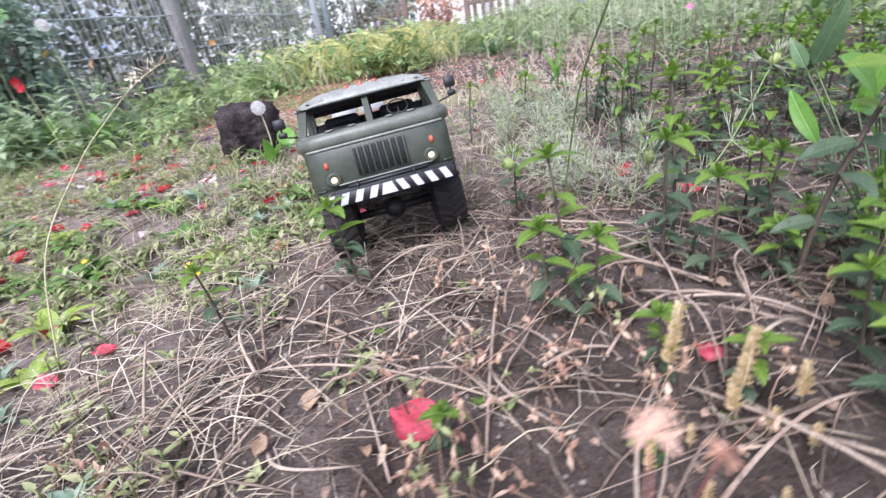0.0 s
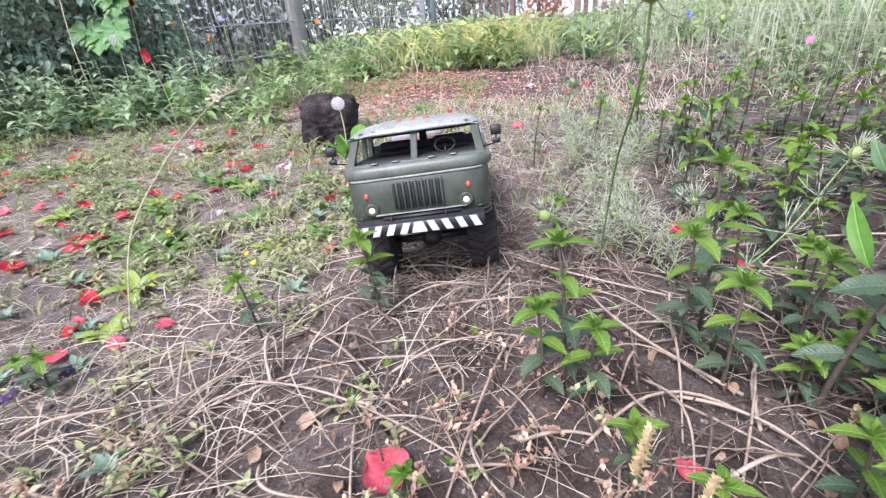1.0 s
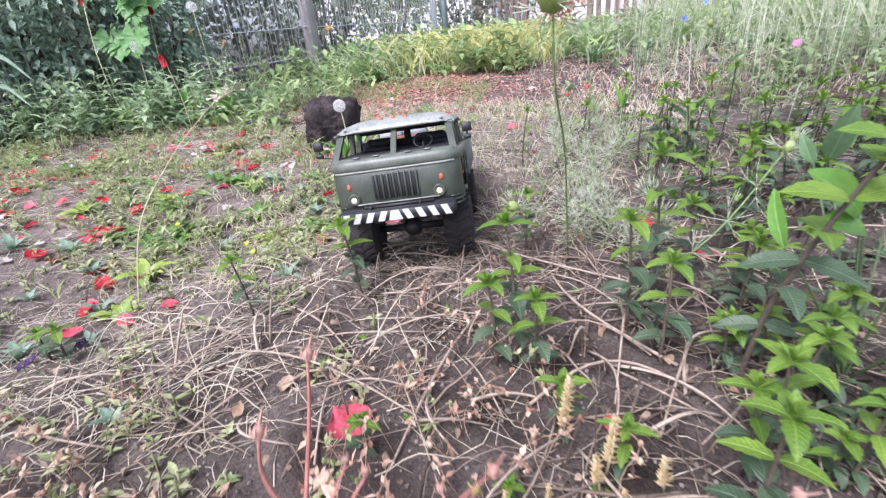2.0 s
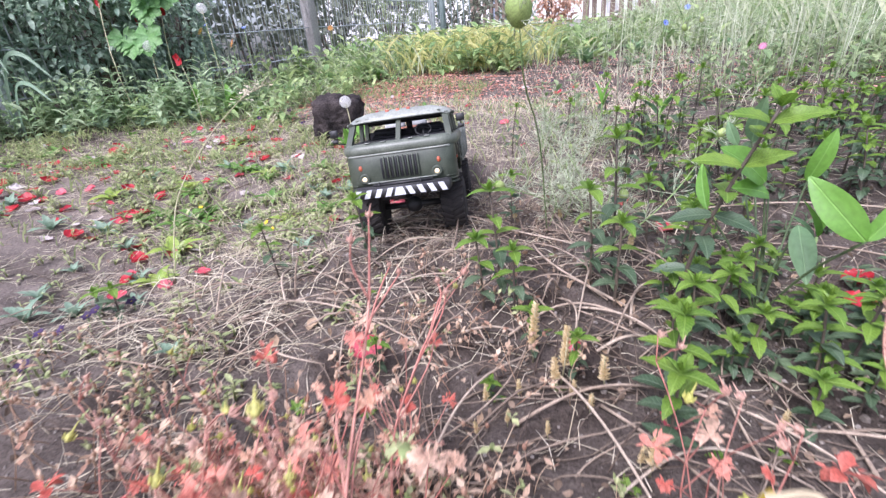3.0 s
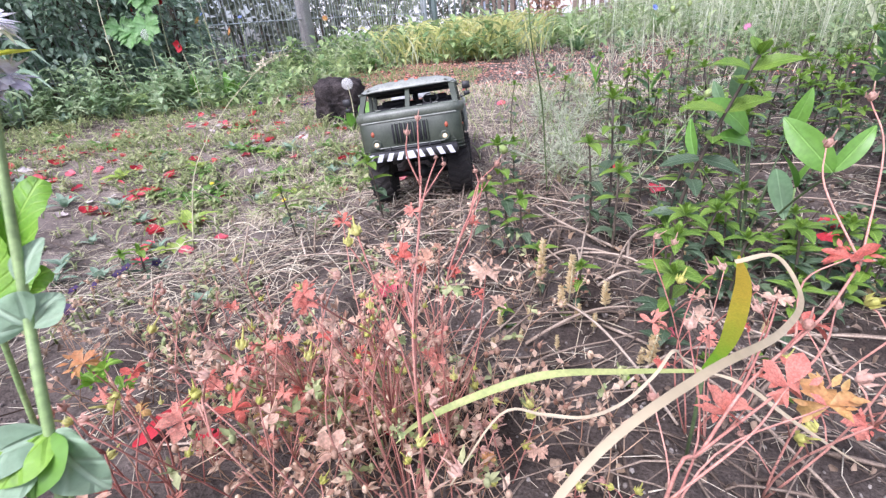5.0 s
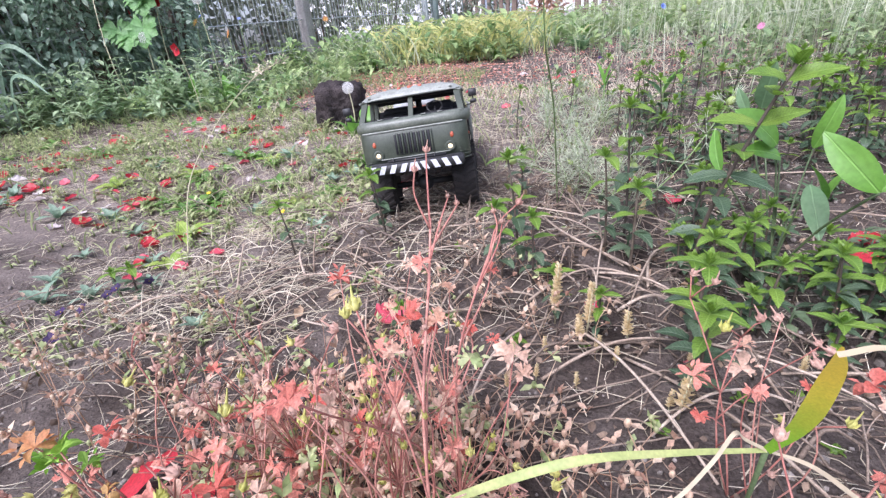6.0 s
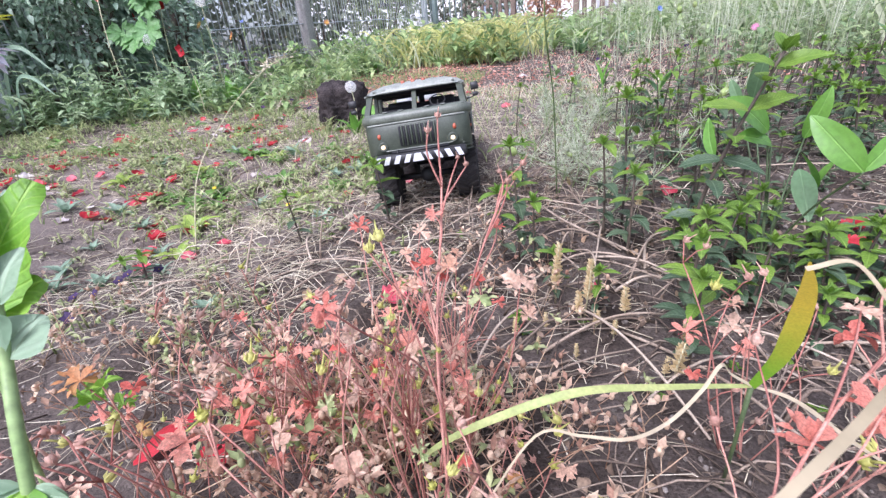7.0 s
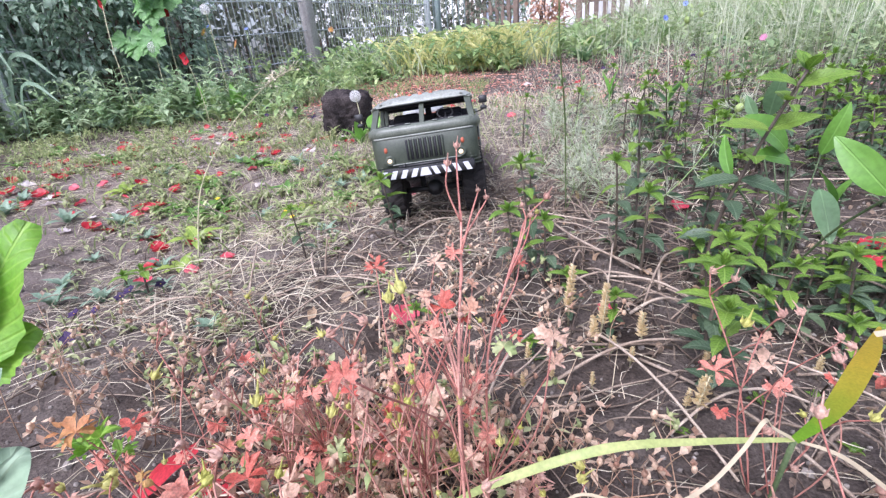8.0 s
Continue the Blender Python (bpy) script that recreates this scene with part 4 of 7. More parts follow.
def build_litter():
    r = random.Random(5)
    sh = Shape()
    for x, y in scatter(1250, -0.75, 0.95, 0.02, 1.15, litter_here, 21, -0.3):
        ln = r.uniform(0.03, 0.13) * (1 if r.random() < 0.8 else 1.9)
        rad = r.uniform(0.0004, 0.0010) * (1 if r.random() < 0.80 else 1.9)
        way = stem_way(r, x, y, ln, r.uniform(0, 6.28), 0.026, r.gauss(0, 0.9))
        sh.tube(way, rad, rad * 0.5, 4)
        if r.random() < 0.3:
            p = Vector(way[r.choice((3, 4, 5))])
            q = r.uniform(0, 6.28)
            d = Vector((math.cos(q), math.sin(q), 0.25)) * r.uniform(0.012, 0.04)
            sh.tube([p, p + d * 0.5 + Vector((0, 0, 0.002)), p + d], rad * 0.7, rad * 0.35, 3)
    single("dry_stems", sh, STRAW, "tangled pale dry plant stems strewn over the soil", "dry stems", kind="stuff")
    sh = Shape()
    for x, y in scatter(12500, -1.6, 0.75, 0.0, 1.6, lambda x, y: (0.08 + (1 - 0.75 * bell(x, 0.05, 0.28) * bell(y, 0.22, 0.22)) * 0.1 + (0.55 if y < 0.34 else 1.2) * bell(x, -0.34, 0.30) * bell(y, 0.38, 0.35) + 0.8 * bell(x, -0.7, 0.75) * bell(y, 1.0, 0.38)) * (0.15 + (noise.noise(Vector((x * 9, y * 9, 7))) > -0.12)), 22, -0.3):
        ln, a, e = r.uniform(0.012, 0.045) * (1 if r.random() < 0.7 else 2.0), r.uniform(0, 6.28), r.uniform(0.0, 0.5) ** 2
        z = height(x, y) + 0.001
        up, b = ln * math.sin(e), a + r.uniform(-0.9, 0.9)
        mx, my = x + ln * 0.5 * math.cos(a), y + ln * 0.5 * math.sin(a)
        ex, ey = mx + ln * 0.5 * math.cos(b), my + ln * 0.5 * math.sin(b)
        sh.tube([(x, y, z), (mx, my, max(height(mx, my) + 0.001, z + up * 0.8 + 0.0015)), (ex, ey, max(height(ex, ey) + 0.001, z + up))], r.uniform(0.0003, 0.0007), 0.0002, 3)
    single("straw_bits", sh, FINE_STRAW, "short bits of yellowed straw on the soil", "straw", kind="stuff")
    sh = Shape()
    for x, y in scatter(80, -0.62, 0.02, 0.12, 0.62, lambda x, y: bell(x, -0.28, 0.17) * bell(y, 0.32, 0.20), 24, -0.3):
        sh.tube(stem_way(r, x, y, r.uniform(0.07, 0.20), r.uniform(0, 6.28), 0.04, r.gauss(0, 0.5)), r.uniform(0.0005, 0.0008), 0.0003, 4)
    single("dry_grass_stems", sh, FINE_STRAW, "long pale dry grass stems arching over the soil", "dry grass", kind="stuff")
    # long stalks that can be told apart
    stalks = [((0.02, 0.41), (-0.01, 0.21), 0.014, 0.0), ((-0.04, 0.31), (0.02, 0.22), 0.010, 0.0), ((-0.16, 0.32), (-0.06, 0.30), 0.010, 0.0), ((-0.10, 0.28), (-0.01, 0.29), 0.012, 0.0), ((-0.10, 0.28), (-0.07, 0.20), 0.006, 0.0),
              ((0.02, 0.34), (0.07, 0.27), 0.010, 0.0), ((0.09, 0.29), (0.24, 0.31), 0.014, 0.04), ((0.16, 0.345), (0.26, 0.27), 0.012, 0.01), ((0.16, 0.34), (0.25, 0.28), 0.012, -0.01), ((0.24, 0.40), (0.19, 0.27), 0.02, 0.0),
              ((0.18, 0.27), (0.24, 0.30), 0.012, 0.0), ((-0.14, 0.30), (-0.20, 0.18), 0.022, 0.012), ((-0.24, 0.41), (-0.07, 0.30), 0.012, 0.01), ((-0.09, 0.34), (0.01, 0.41), 0.014, 0.0), ((0.00, 0.29), (0.04, 0.23), 0.010, -0.012),
              ((-0.16, 0.23), (-0.09, 0.21), 0.016, -0.02), ((-0.26, 0.27), (-0.21, 0.39), 0.014, 0.0), ((-0.41, 0.22), (-0.32, 0.27), 0.020, -0.01), ((-0.35, 0.18), (-0.26, 0.18), 0.012, -0.01), ((-0.39, 0.33), (-0.23, 0.33), 0.020, 0.0),
              ((0.13, 0.44), (0.22, 0.41), 0.010, 0.01), ((0.10, 0.50), (0.19, 0.42), 0.012, 0.0), ((0.18, 0.44), (0.16, 0.30), 0.014, 0.0), ((0.27, 0.39), (0.36, 0.40), 0.012, 0.01), ((0.04, 0.28), (0.10, 0.30), 0.008, 0.0), ((-0.01, 0.25), (0.06, 0.26), 0.006, 0.0),
              ((0.18, 0.20), (0.30, 0.03), 0.012, 0.01), ((0.13, 0.25), (0.22, 0.08), 0.02, 0.0), ((0.24, 0.24), (0.38, 0.11), 0.012, 0.01), ((0.25, 0.62), (0.75, 0.58), 0.03, 0.02), ((0.05, 0.09), (0.12, 0.26), 0.018, 0.015), ((0.30, 0.20), (0.52, 0.14), 0.02, 0.01)]
    for x, y in scatter(34, -0.30, 0.62, 0.04, 0.62, litter_here, 23, -0.3):
        q, ln = r.uniform(0, 6.28), r.uniform(0.12, 0.30)
        stalks.append(((x, y), (x + ln * math.cos(q), y + ln * 0.7 * math.sin(q)), r.uniform(0.006, 0.03), r.uniform(-0.04, 0.04)))
    for (ax, ay), (bx, by), lift, side in stalks:
        s = Shape().tube(bend((ax, ay, height(ax, ay) + 0.004), (bx, by, height(bx, by) + 0.004), lift, side, 12), r.uniform(0.0009, 0.0019), r.uniform(0.0006, 0.0012), 6)
        single("dry_stalk", s, STRAW_OB, "long pale dry stalk lying across the litter", "dry stalk", "dry stalks")
    for (ax, ay), (bx, by), tall in (((-0.13, 0.30), (-0.115, 0.31), 0.03), ((0.02, 0.36), (0.03, 0.37), 0.028), ((-0.20, 0.33), (-0.19, 0.34), 0.05), ((0.18, 0.42), (0.17, 0.43), 0.05), ((-0.29, 0.28), (-0.27, 0.30), 0.06)):
        s = Shape().tube(bend((ax, ay, height(ax, ay) - 0.003), (bx, by, height(bx, by) + tall), 0, 0.004, 6), 0.0016, 0.001, 6)
        single("stub_stalk", s, STRAW_OB, "short broken dry stalk standing in the soil", "dry stalk", "dry stalks")
    # the long twig
    twig = holder("long_twig", "thin bare brown twig with a side shoot lying over the litter", "twig")
    main = smooth_way([(-1.20, 0.77, lie(-1.20, 0.77) + 0.045), (-0.95, 0.70, lie(-0.95, 0.70) + 0.05), (-0.56, 0.57, lie(-0.56, 0.57) + 0.035), (-0.43, 0.53, lie(-0.43, 0.53) + 0.022), (-0.30, 0.52, lie(-0.30, 0.52) + 0.022), (-0.20, 0.47, lie(-0.20, 0.47) + 0.020), (-0.10, 0.40, lie(-0.10, 0.40) + 0.015)], 5)
    part("branch", Shape().tube(main, 0.0008, 0.0018, 6), BARK, twig)
    part("side_shoot", Shape().tube(smooth_way([(-0.44, 0.535, lie(-0.44, 0.535) + 0.023), (-0.60, 0.65, lie(-0.6, 0.65) + 0.05), (-0.80, 0.80, lie(-0.8, 0.8) + 0.06), (-1.05, 0.95, lie(-1.05, 0.95) + 0.05)], 5), 0.0012, 0.0006, 6), BARK, twig)


build_litter()


def build_dry_leaves():
    r = random.Random(9)
    shapes = [leaf_shape(0.026, 0.015, 1.6, 0.5, 6, wave=0.12).mesh("dry_leaf", DRY_LEAF), leaf_shape(0.02, 0.013, -1.0, 0.6, 6, wave=0.2).mesh("dry_leaf", DRY_LEAF), leaf_shape(0.03, 0.011, 2.2, 0.3, 7, wave=0.1).mesh("dry_leaf", DRY_LEAF)]
    spots = [(0.03, 0.18), (0.045, 0.165), (0.17, 0.40), (0.29, 0.40), (-0.085, 0.215), (-0.11, 0.26), (0.08, 0.165)] + scatter(46, -0.45, 0.6, 0.03, 0.7, litter_here, 91)
    for x, y in spots:
        single("dry_leaf", r.choice(shapes), DRY_LEAF, "curled tan dry leaf lying on the litter", "dry leaf", "fallen dry leaves", m=on_ground(x, y, r.uniform(0, 6.28), r.uniform(0.4, 0.85), -0.004, (r.uniform(-0.4, 0.4), r.uniform(-0.4, 0.4))))


build_dry_leaves()


# ---- poppy petals ----
def petal_shape(size, seed):
    """A broad crumpled petal from its narrow foot along +y, cupped and ruffled."""
    r = random.Random(seed)
    v, f = [], []
    n, c = 7, 8
    cup, roll = r.uniform(0.1, 0.55), r.uniform(-0.4, 0.8)
    off = Vector((seed * 1.7, 0.3, 0.9))
    for i in range(n + 1):
        s = i / n
        w = size * 0.62 * max(0.12, math.sin(math.pi * (0.12 + 0.80 * s) ** 1.15)) ** 0.7
        for k in range(c + 1):
            q = -1 + 2 * k / c
            x, y = w * q, size * (s - 0.16 * q * q * s + 0.04 * math.sin(5 * q + seed) * s)
            z = cup * size * 0.35 * q * q + roll * size * 0.4 * (s - 0.4) ** 2 + size * 0.16 * noise.noise(Vector((x, y, 0)) * (2.6 / size) + off) + size * 0.05 * math.sin(9 * q + seed) * s
            v.append((x, y - size * 0.5, z))
    for i in range(n):
        f += [(i * (c + 1) + k, i * (c + 1) + k + 1, (i + 1) * (c + 1) + k + 1, (i + 1) * (c + 1) + k) for k in range(c)]
    return Shape().add(v, f)


def build_petals():
    r = random.Random(31)
    reds = [petal_shape(0.030, i).mesh("petal", PETAL) for i in range(5)]
    pinks = [petal_shape(0.028, 9 + i).mesh("petal", PETAL_PINK) for i in range(4)]
    whites = [petal_shape(0.027, 20 + i).mesh("petal", PETAL_WHITE) for i in range(3)]
    # the large petals that lie nearest
    wide = petal_shape(0.040, 3)
    single("petal", wide, PETAL_PINK, "large fresh pink-red poppy petal lying on bare soil", "petal", "fallen poppy petals", m=on_ground(-0.056, 0.236, 1.1, 0.85, -0.008, (0.30, 0.1)))
    single("petal", leaf_shape(0.046, 0.027, 0.5, -0.25, 10, 0, 0.04, lambda q: max(0.12, math.sin(math.pi * (0.08 + 0.86 * q))) ** 0.55), PETAL, "long smooth red poppy petal lying under cranesbills", "petal", "fallen poppy petals", m=on_ground(-0.176, 0.000, -0.75, 1.05, -0.008, (0.25, -0.2)))
    near = [(-0.593, 0.408, 0, 0.9), (-0.638, 0.475, 0, 1.0), (0.295, 0.592, 1, 0.8), (0.158, 0.273, 1, 0.55), (0.237, 0.68, 0, 0.9),
            (-0.116, 0.015, 0, 0.8), (0.02, 0.052, 0, 0.6), (0.231, 0.189, 1, 0.6), (-0.189, 0.70, 2, 1.0), (-0.661, 0.489, 0, 0.8),
            (-0.606, 0.425, 1, 0.8), (0.474, 0.448, 0, 0.9), (0.452, 0.397, 0, 0.8), (-1.40, 0.747, 0, 1.0), (-1.314, 0.724, 3, 1.2), (-1.161, 0.648, 0, 1.25), (-1.165, 0.609, 0, 1.1), (-1.236, 0.761, 0, 1.0), (-0.827, 0.62, 0, 1.0), (-0.792, 0.613, 1, 1.0), (-0.815, 0.598, 1, 1.1), (0.40, 0.10, 0, 0.8), (-0.28, 0.60, 0, 0.8), (-0.55, 0.35, 1, 0.8)]
    near += [(-1.281, 1.013, 0, 1.1), (-1.204, 0.995, 0, 1.1), (-1.028, 1.06, 1, 1.2), (-0.796, 0.704, 0, 1.0), (-0.91, 1.075, 0, 1.1), (-0.863, 1.098, 0, 1.1), (-0.827, 1.123, 1, 1.1), (-0.718, 0.978, 0, 1.0),
             (-1.281, 0.85, 0, 1.0), (-1.039, 0.72, 1, 1.0), (-1.296, 0.667, 0, 1.2), (-1.054, 0.587, 3, 1.0), (-0.784, 0.629, 0, 1.1), (-0.855, 0.523, 0, 1.1), (-0.867, 0.583, 3, 1.0), (-0.469, 0.373, 1, 0.8), (-0.42, 0.404, 1, 0.8)]
    for x, y, kind, s in near:
        me = r.choice(reds) if kind == 0 else r.choice(whites) if kind == 3 else r.choice(pinks)
        single("petal", me, None, "fallen %s poppy petal lying on the ground" % ("red" if kind == 0 else "bleached white" if kind == 3 else "pink-red"), "petal", "fallen poppy petals", m=on_ground(x, y, r.uniform(-1, 1) + (0.9 if kind == 2 else 0), s, -0.007, (r.uniform(-0.1, 0.5), r.uniform(-0.3, 0.3))))
    spots = scatter(150, -1.9, -0.35, 0.45, 1.25, lambda x, y: 0.15 + bell(x, -0.95, 0.45) * bell(y, 0.85, 0.25), 32) + scatter(60, -1.3, 0.3, 1.0, 1.9, lambda x, y: 0.3, 33)
    for i, (x, y) in enumerate(spots):
        if r.random() < 0.33:
            single("petal", r.choice(whites), None, "bleached white poppy petal lying on the ground", "petal", "fallen poppy petals", m=on_ground(x, y, r.uniform(0, 6.28), r.uniform(0.5, 0.9), -0.006, (r.uniform(-0.4, 0.4), r.uniform(-0.4, 0.4))))
            continue
        pink = r.random() < 0.45
        single("petal", r.choice(pinks if pink else reds), None, "fallen %s poppy petal lying on the ground" % ("pink-red" if pink else "red"), "petal", "fallen poppy petals", m=on_ground(x, y, r.uniform(0, 6.28), r.uniform(0.5, 1.0), -0.004, (r.uniform(-0.45, 0.45), r.uniform(-0.45, 0.45))))
    sh = Shape()
    p = petal_shape(0.026, 40)
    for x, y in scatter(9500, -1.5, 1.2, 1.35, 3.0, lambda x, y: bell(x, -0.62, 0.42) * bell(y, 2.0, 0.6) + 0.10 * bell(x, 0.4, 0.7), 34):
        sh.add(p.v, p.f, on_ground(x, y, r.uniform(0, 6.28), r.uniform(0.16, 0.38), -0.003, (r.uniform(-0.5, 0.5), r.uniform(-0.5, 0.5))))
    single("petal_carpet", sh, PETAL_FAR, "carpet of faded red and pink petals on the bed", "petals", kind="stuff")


build_petals()


# ---- grass ----
def grass_patch(name, mat, spots, low, tall, width, label, seed, droop=0.6, kind="stuff", category="grass", seg=4):
    r = random.Random(seed)
    sh = Shape()
    for x, y in spots:
        h, a = r.uniform(low, tall), r.uniform(0, 6.28)
        out = h * r.uniform(0.15, 0.75)
        z = height(x, y) - 0.003
        pts = []
        for i in range(seg + 1):
            s = i / seg
            pts.append((x + out * math.cos(a) * s ** 1.6, y + out * math.sin(a) * s ** 1.6, z + h * (s - droop * 0.5 * s ** 3)))
        sh.blade(pts, width * r.uniform(0.6, 1.3), (math.cos(a + 1.2), math.sin(a + 1.2), 0.6), 0.2)
    single(name, sh, mat, label, category, kind=kind)


grass_patch("short_grass", GRASS, scatter(5200, -2.2, -0.2, 0.42, 2.2, lambda x, y: 0.22 + 0.8 * (noise.noise(Vector((x * 4, y * 4, 1))) > 0.02) * min(1, max(0, (y - 0.42) * 2.5)), 41), 0.015, 0.06, 0.0035, "short patchy green grass among the petals", 42)
grass_patch("short_grass", GRASS, scatter(900, -0.6, 0.25, 0.75, 1.5, lambda x, y: 0.5, 43), 0.02, 0.06, 0.003, "short sparse grass on the soil", 44)
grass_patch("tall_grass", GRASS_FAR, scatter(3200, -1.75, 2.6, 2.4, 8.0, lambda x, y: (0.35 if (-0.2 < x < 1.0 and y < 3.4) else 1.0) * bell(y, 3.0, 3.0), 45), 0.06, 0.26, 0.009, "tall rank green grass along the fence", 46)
grass_patch("pale_grass", GRASS_PALE, scatter(700, -1.0, 0.2, 2.6, 3.4, lambda x, y: bell(x, -0.35, 0.22) + 0.4 * bell(x, -0.85, 0.12), 47), 0.14, 0.42, 0.013, "arching yellow-green grass clump", 48, 0.9)
grass_patch("dry_grass", FINE_STRAW, scatter(1700, -0.1, 1.6, 1.25, 4.0, lambda x, y: 0.3 + bell(x, 0.45, 0.4) * bell(y, 1.7, 0.5), 49), 0.015, 0.085, 0.0018, "thin dry straw-coloured grass", 50, 0.5)
grass_patch("dry_grass", FINE_STRAW, scatter(2000, -0.65, 0.45, 0.45, 1.6, lambda x, y: 0.5 if y > 0.8 or x < 0 else 0.1, 51), 0.02, 0.055, 0.0014, "thin dry straw-coloured grass", 52, 0.5)
grass_patch("bank_grass", GRASS_FAR, scatter(1200, -2.6, -0.9, 1.35, 2.3, lambda x, y: 0.7, 53), 0.03, 0.12, 0.006, "lush green grass under the bushes", 54)
grass_patch("field_grass", GRASS_FAR, scatter(3800, 0.9, 5.0, 1.6, 9.0, lambda x, y: 0.8, 55), 0.15, 0.6, 0.012, "tall rank grass and stems", 56, 0.3)


# ---- small weeds ----
def rosette(label, mat, n, ln, wd, seed, rise=0.6, teeth=0.1):
    r = random.Random(seed)
    root = holder("weed", label, "weed", "low weeds")
    me = [leaf_shape(ln * f, wd * f, 1.1, 0.25, 7, teeth, 0.06).mesh("leaf", mat) for f in (1, 0.8)]
    for i in range(n):
        m = Matrix.Rotation(2.4 * i + r.uniform(-0.2, 0.2), 4, "Z") @ Matrix.Rotation(rise * r.uniform(0.5, 1.3), 4, "X")
        part("leaf", me[i % 2], mat, root, m=m)
    part("crown", Shape().ball((0, 0, 0), 0.003, n=6, rings=4), GREEN_STEM, root)
    return root


def far_copies(proto, spots, seed, lo=0.7, hi=1.3):
    r = random.Random(seed)
    for i, (x, y) in enumerate(spots):
        m = on_ground(x, y, r.uniform(0, 6.28), r.uniform(lo, hi), 0.001, (r.uniform(-0.12, 0.12), r.uniform(-0.12, 0.12)))
        if i == 0:
            proto.matrix_basis = m
        else:
            copy_thing(proto, m)


far_copies(rosette("low green weed with toothed leaves in thin grass", WEED, 9, 0.055, 0.014, 61), [(-0.62, 0.86), (-0.56, 0.80), (-0.50, 0.72), (-0.64, 0.63), (-0.60, 0.60), (-0.66, 0.60), (-0.62, 0.66), (-0.58, 0.64), (-0.66, 0.84), (-0.70, 0.86), (-0.34, 0.66), (-0.30, 0.92)] + scatter(34, -1.7, -0.22, 0.5, 1.5, None, 62), 63)
far_copies(rosette("yellow-green weed with blunt upright leaves among the petals", YELLOW_WEED, 7, 0.062, 0.020, 79, 0.75, 0.0), [(-0.75, 0.75), (-0.58, 0.83), (-0.58, 0.51), (-0.53, 0.41), (-0.93, 0.68), (-0.4, 0.62), (-0.83, 1.03)], 80, 0.7, 1.1)
far_copies(rosette("small grey-green weed with narrow leaves", WEED_BLUE, 8, 0.040, 0.012, 64, 0.8), [(-0.70, 0.33), (-0.64, 0.27), (-0.58, 0.30), (-0.74, 0.42)] + scatter(22, -1.2, -0.1, 0.08, 0.9, lambda x, y: 0.6, 65), 66)
far_copies(rosette("tiny green seedling in bare soil", MINT_TOP, 5, 0.014, 0.006, 67, 0.7), [(-0.10, 0.36), (-0.115, 0.31), (0.01, 0.25), (0.09, 0.20), (-0.02, 0.16)] + scatter(26, -0.4, 0.5, 0.1, 0.7, None, 68), 69)
far_copies(rosette("broad-leaved green weed on the bank", BROAD_DULL, 10, 0.16, 0.035, 70, 0.9, 0.05), [(-1.50, 1.70), (-1.28, 1.62), (-1.65, 1.55), (-1.42, 1.85)] + scatter(12, -2.6, -1.0, 1.5, 2.5, None, 71) + scatter(10, -1.5, 1.0, 2.2, 4.0, None, 72), 73, 0.6, 1.2)
far_copies(rosette("clump of lobed grey-green leaves at the foot of the bush", WEED_BLUE, 11, 0.15, 0.045, 77, 0.9, 0.18), [(-1.55, 1.42), (-1.40, 1.50), (-1.68, 1.32), (-1.30, 1.40), (-1.48, 1.60), (-1.80, 1.25), (-1.22, 1.72), (-1.62, 1.50), (-1.35, 1.62), (-1.75, 1.40), (-1.10, 1.55), (-1.50, 1.34)], 78, 0.6, 0.95)
far_copies(rosette("upright clump of broad green leaves", BROAD, 7, 0.15, 0.045, 74, 1.25, 0.0), [(-1.22, 1.55), (-0.95, 2.5), (-0.62, 2.7), (-0.42, 0.98)] + scatter(16, -1.4, 2.2, 2.4, 5.0, None, 75), 76, 0.5, 1.0)


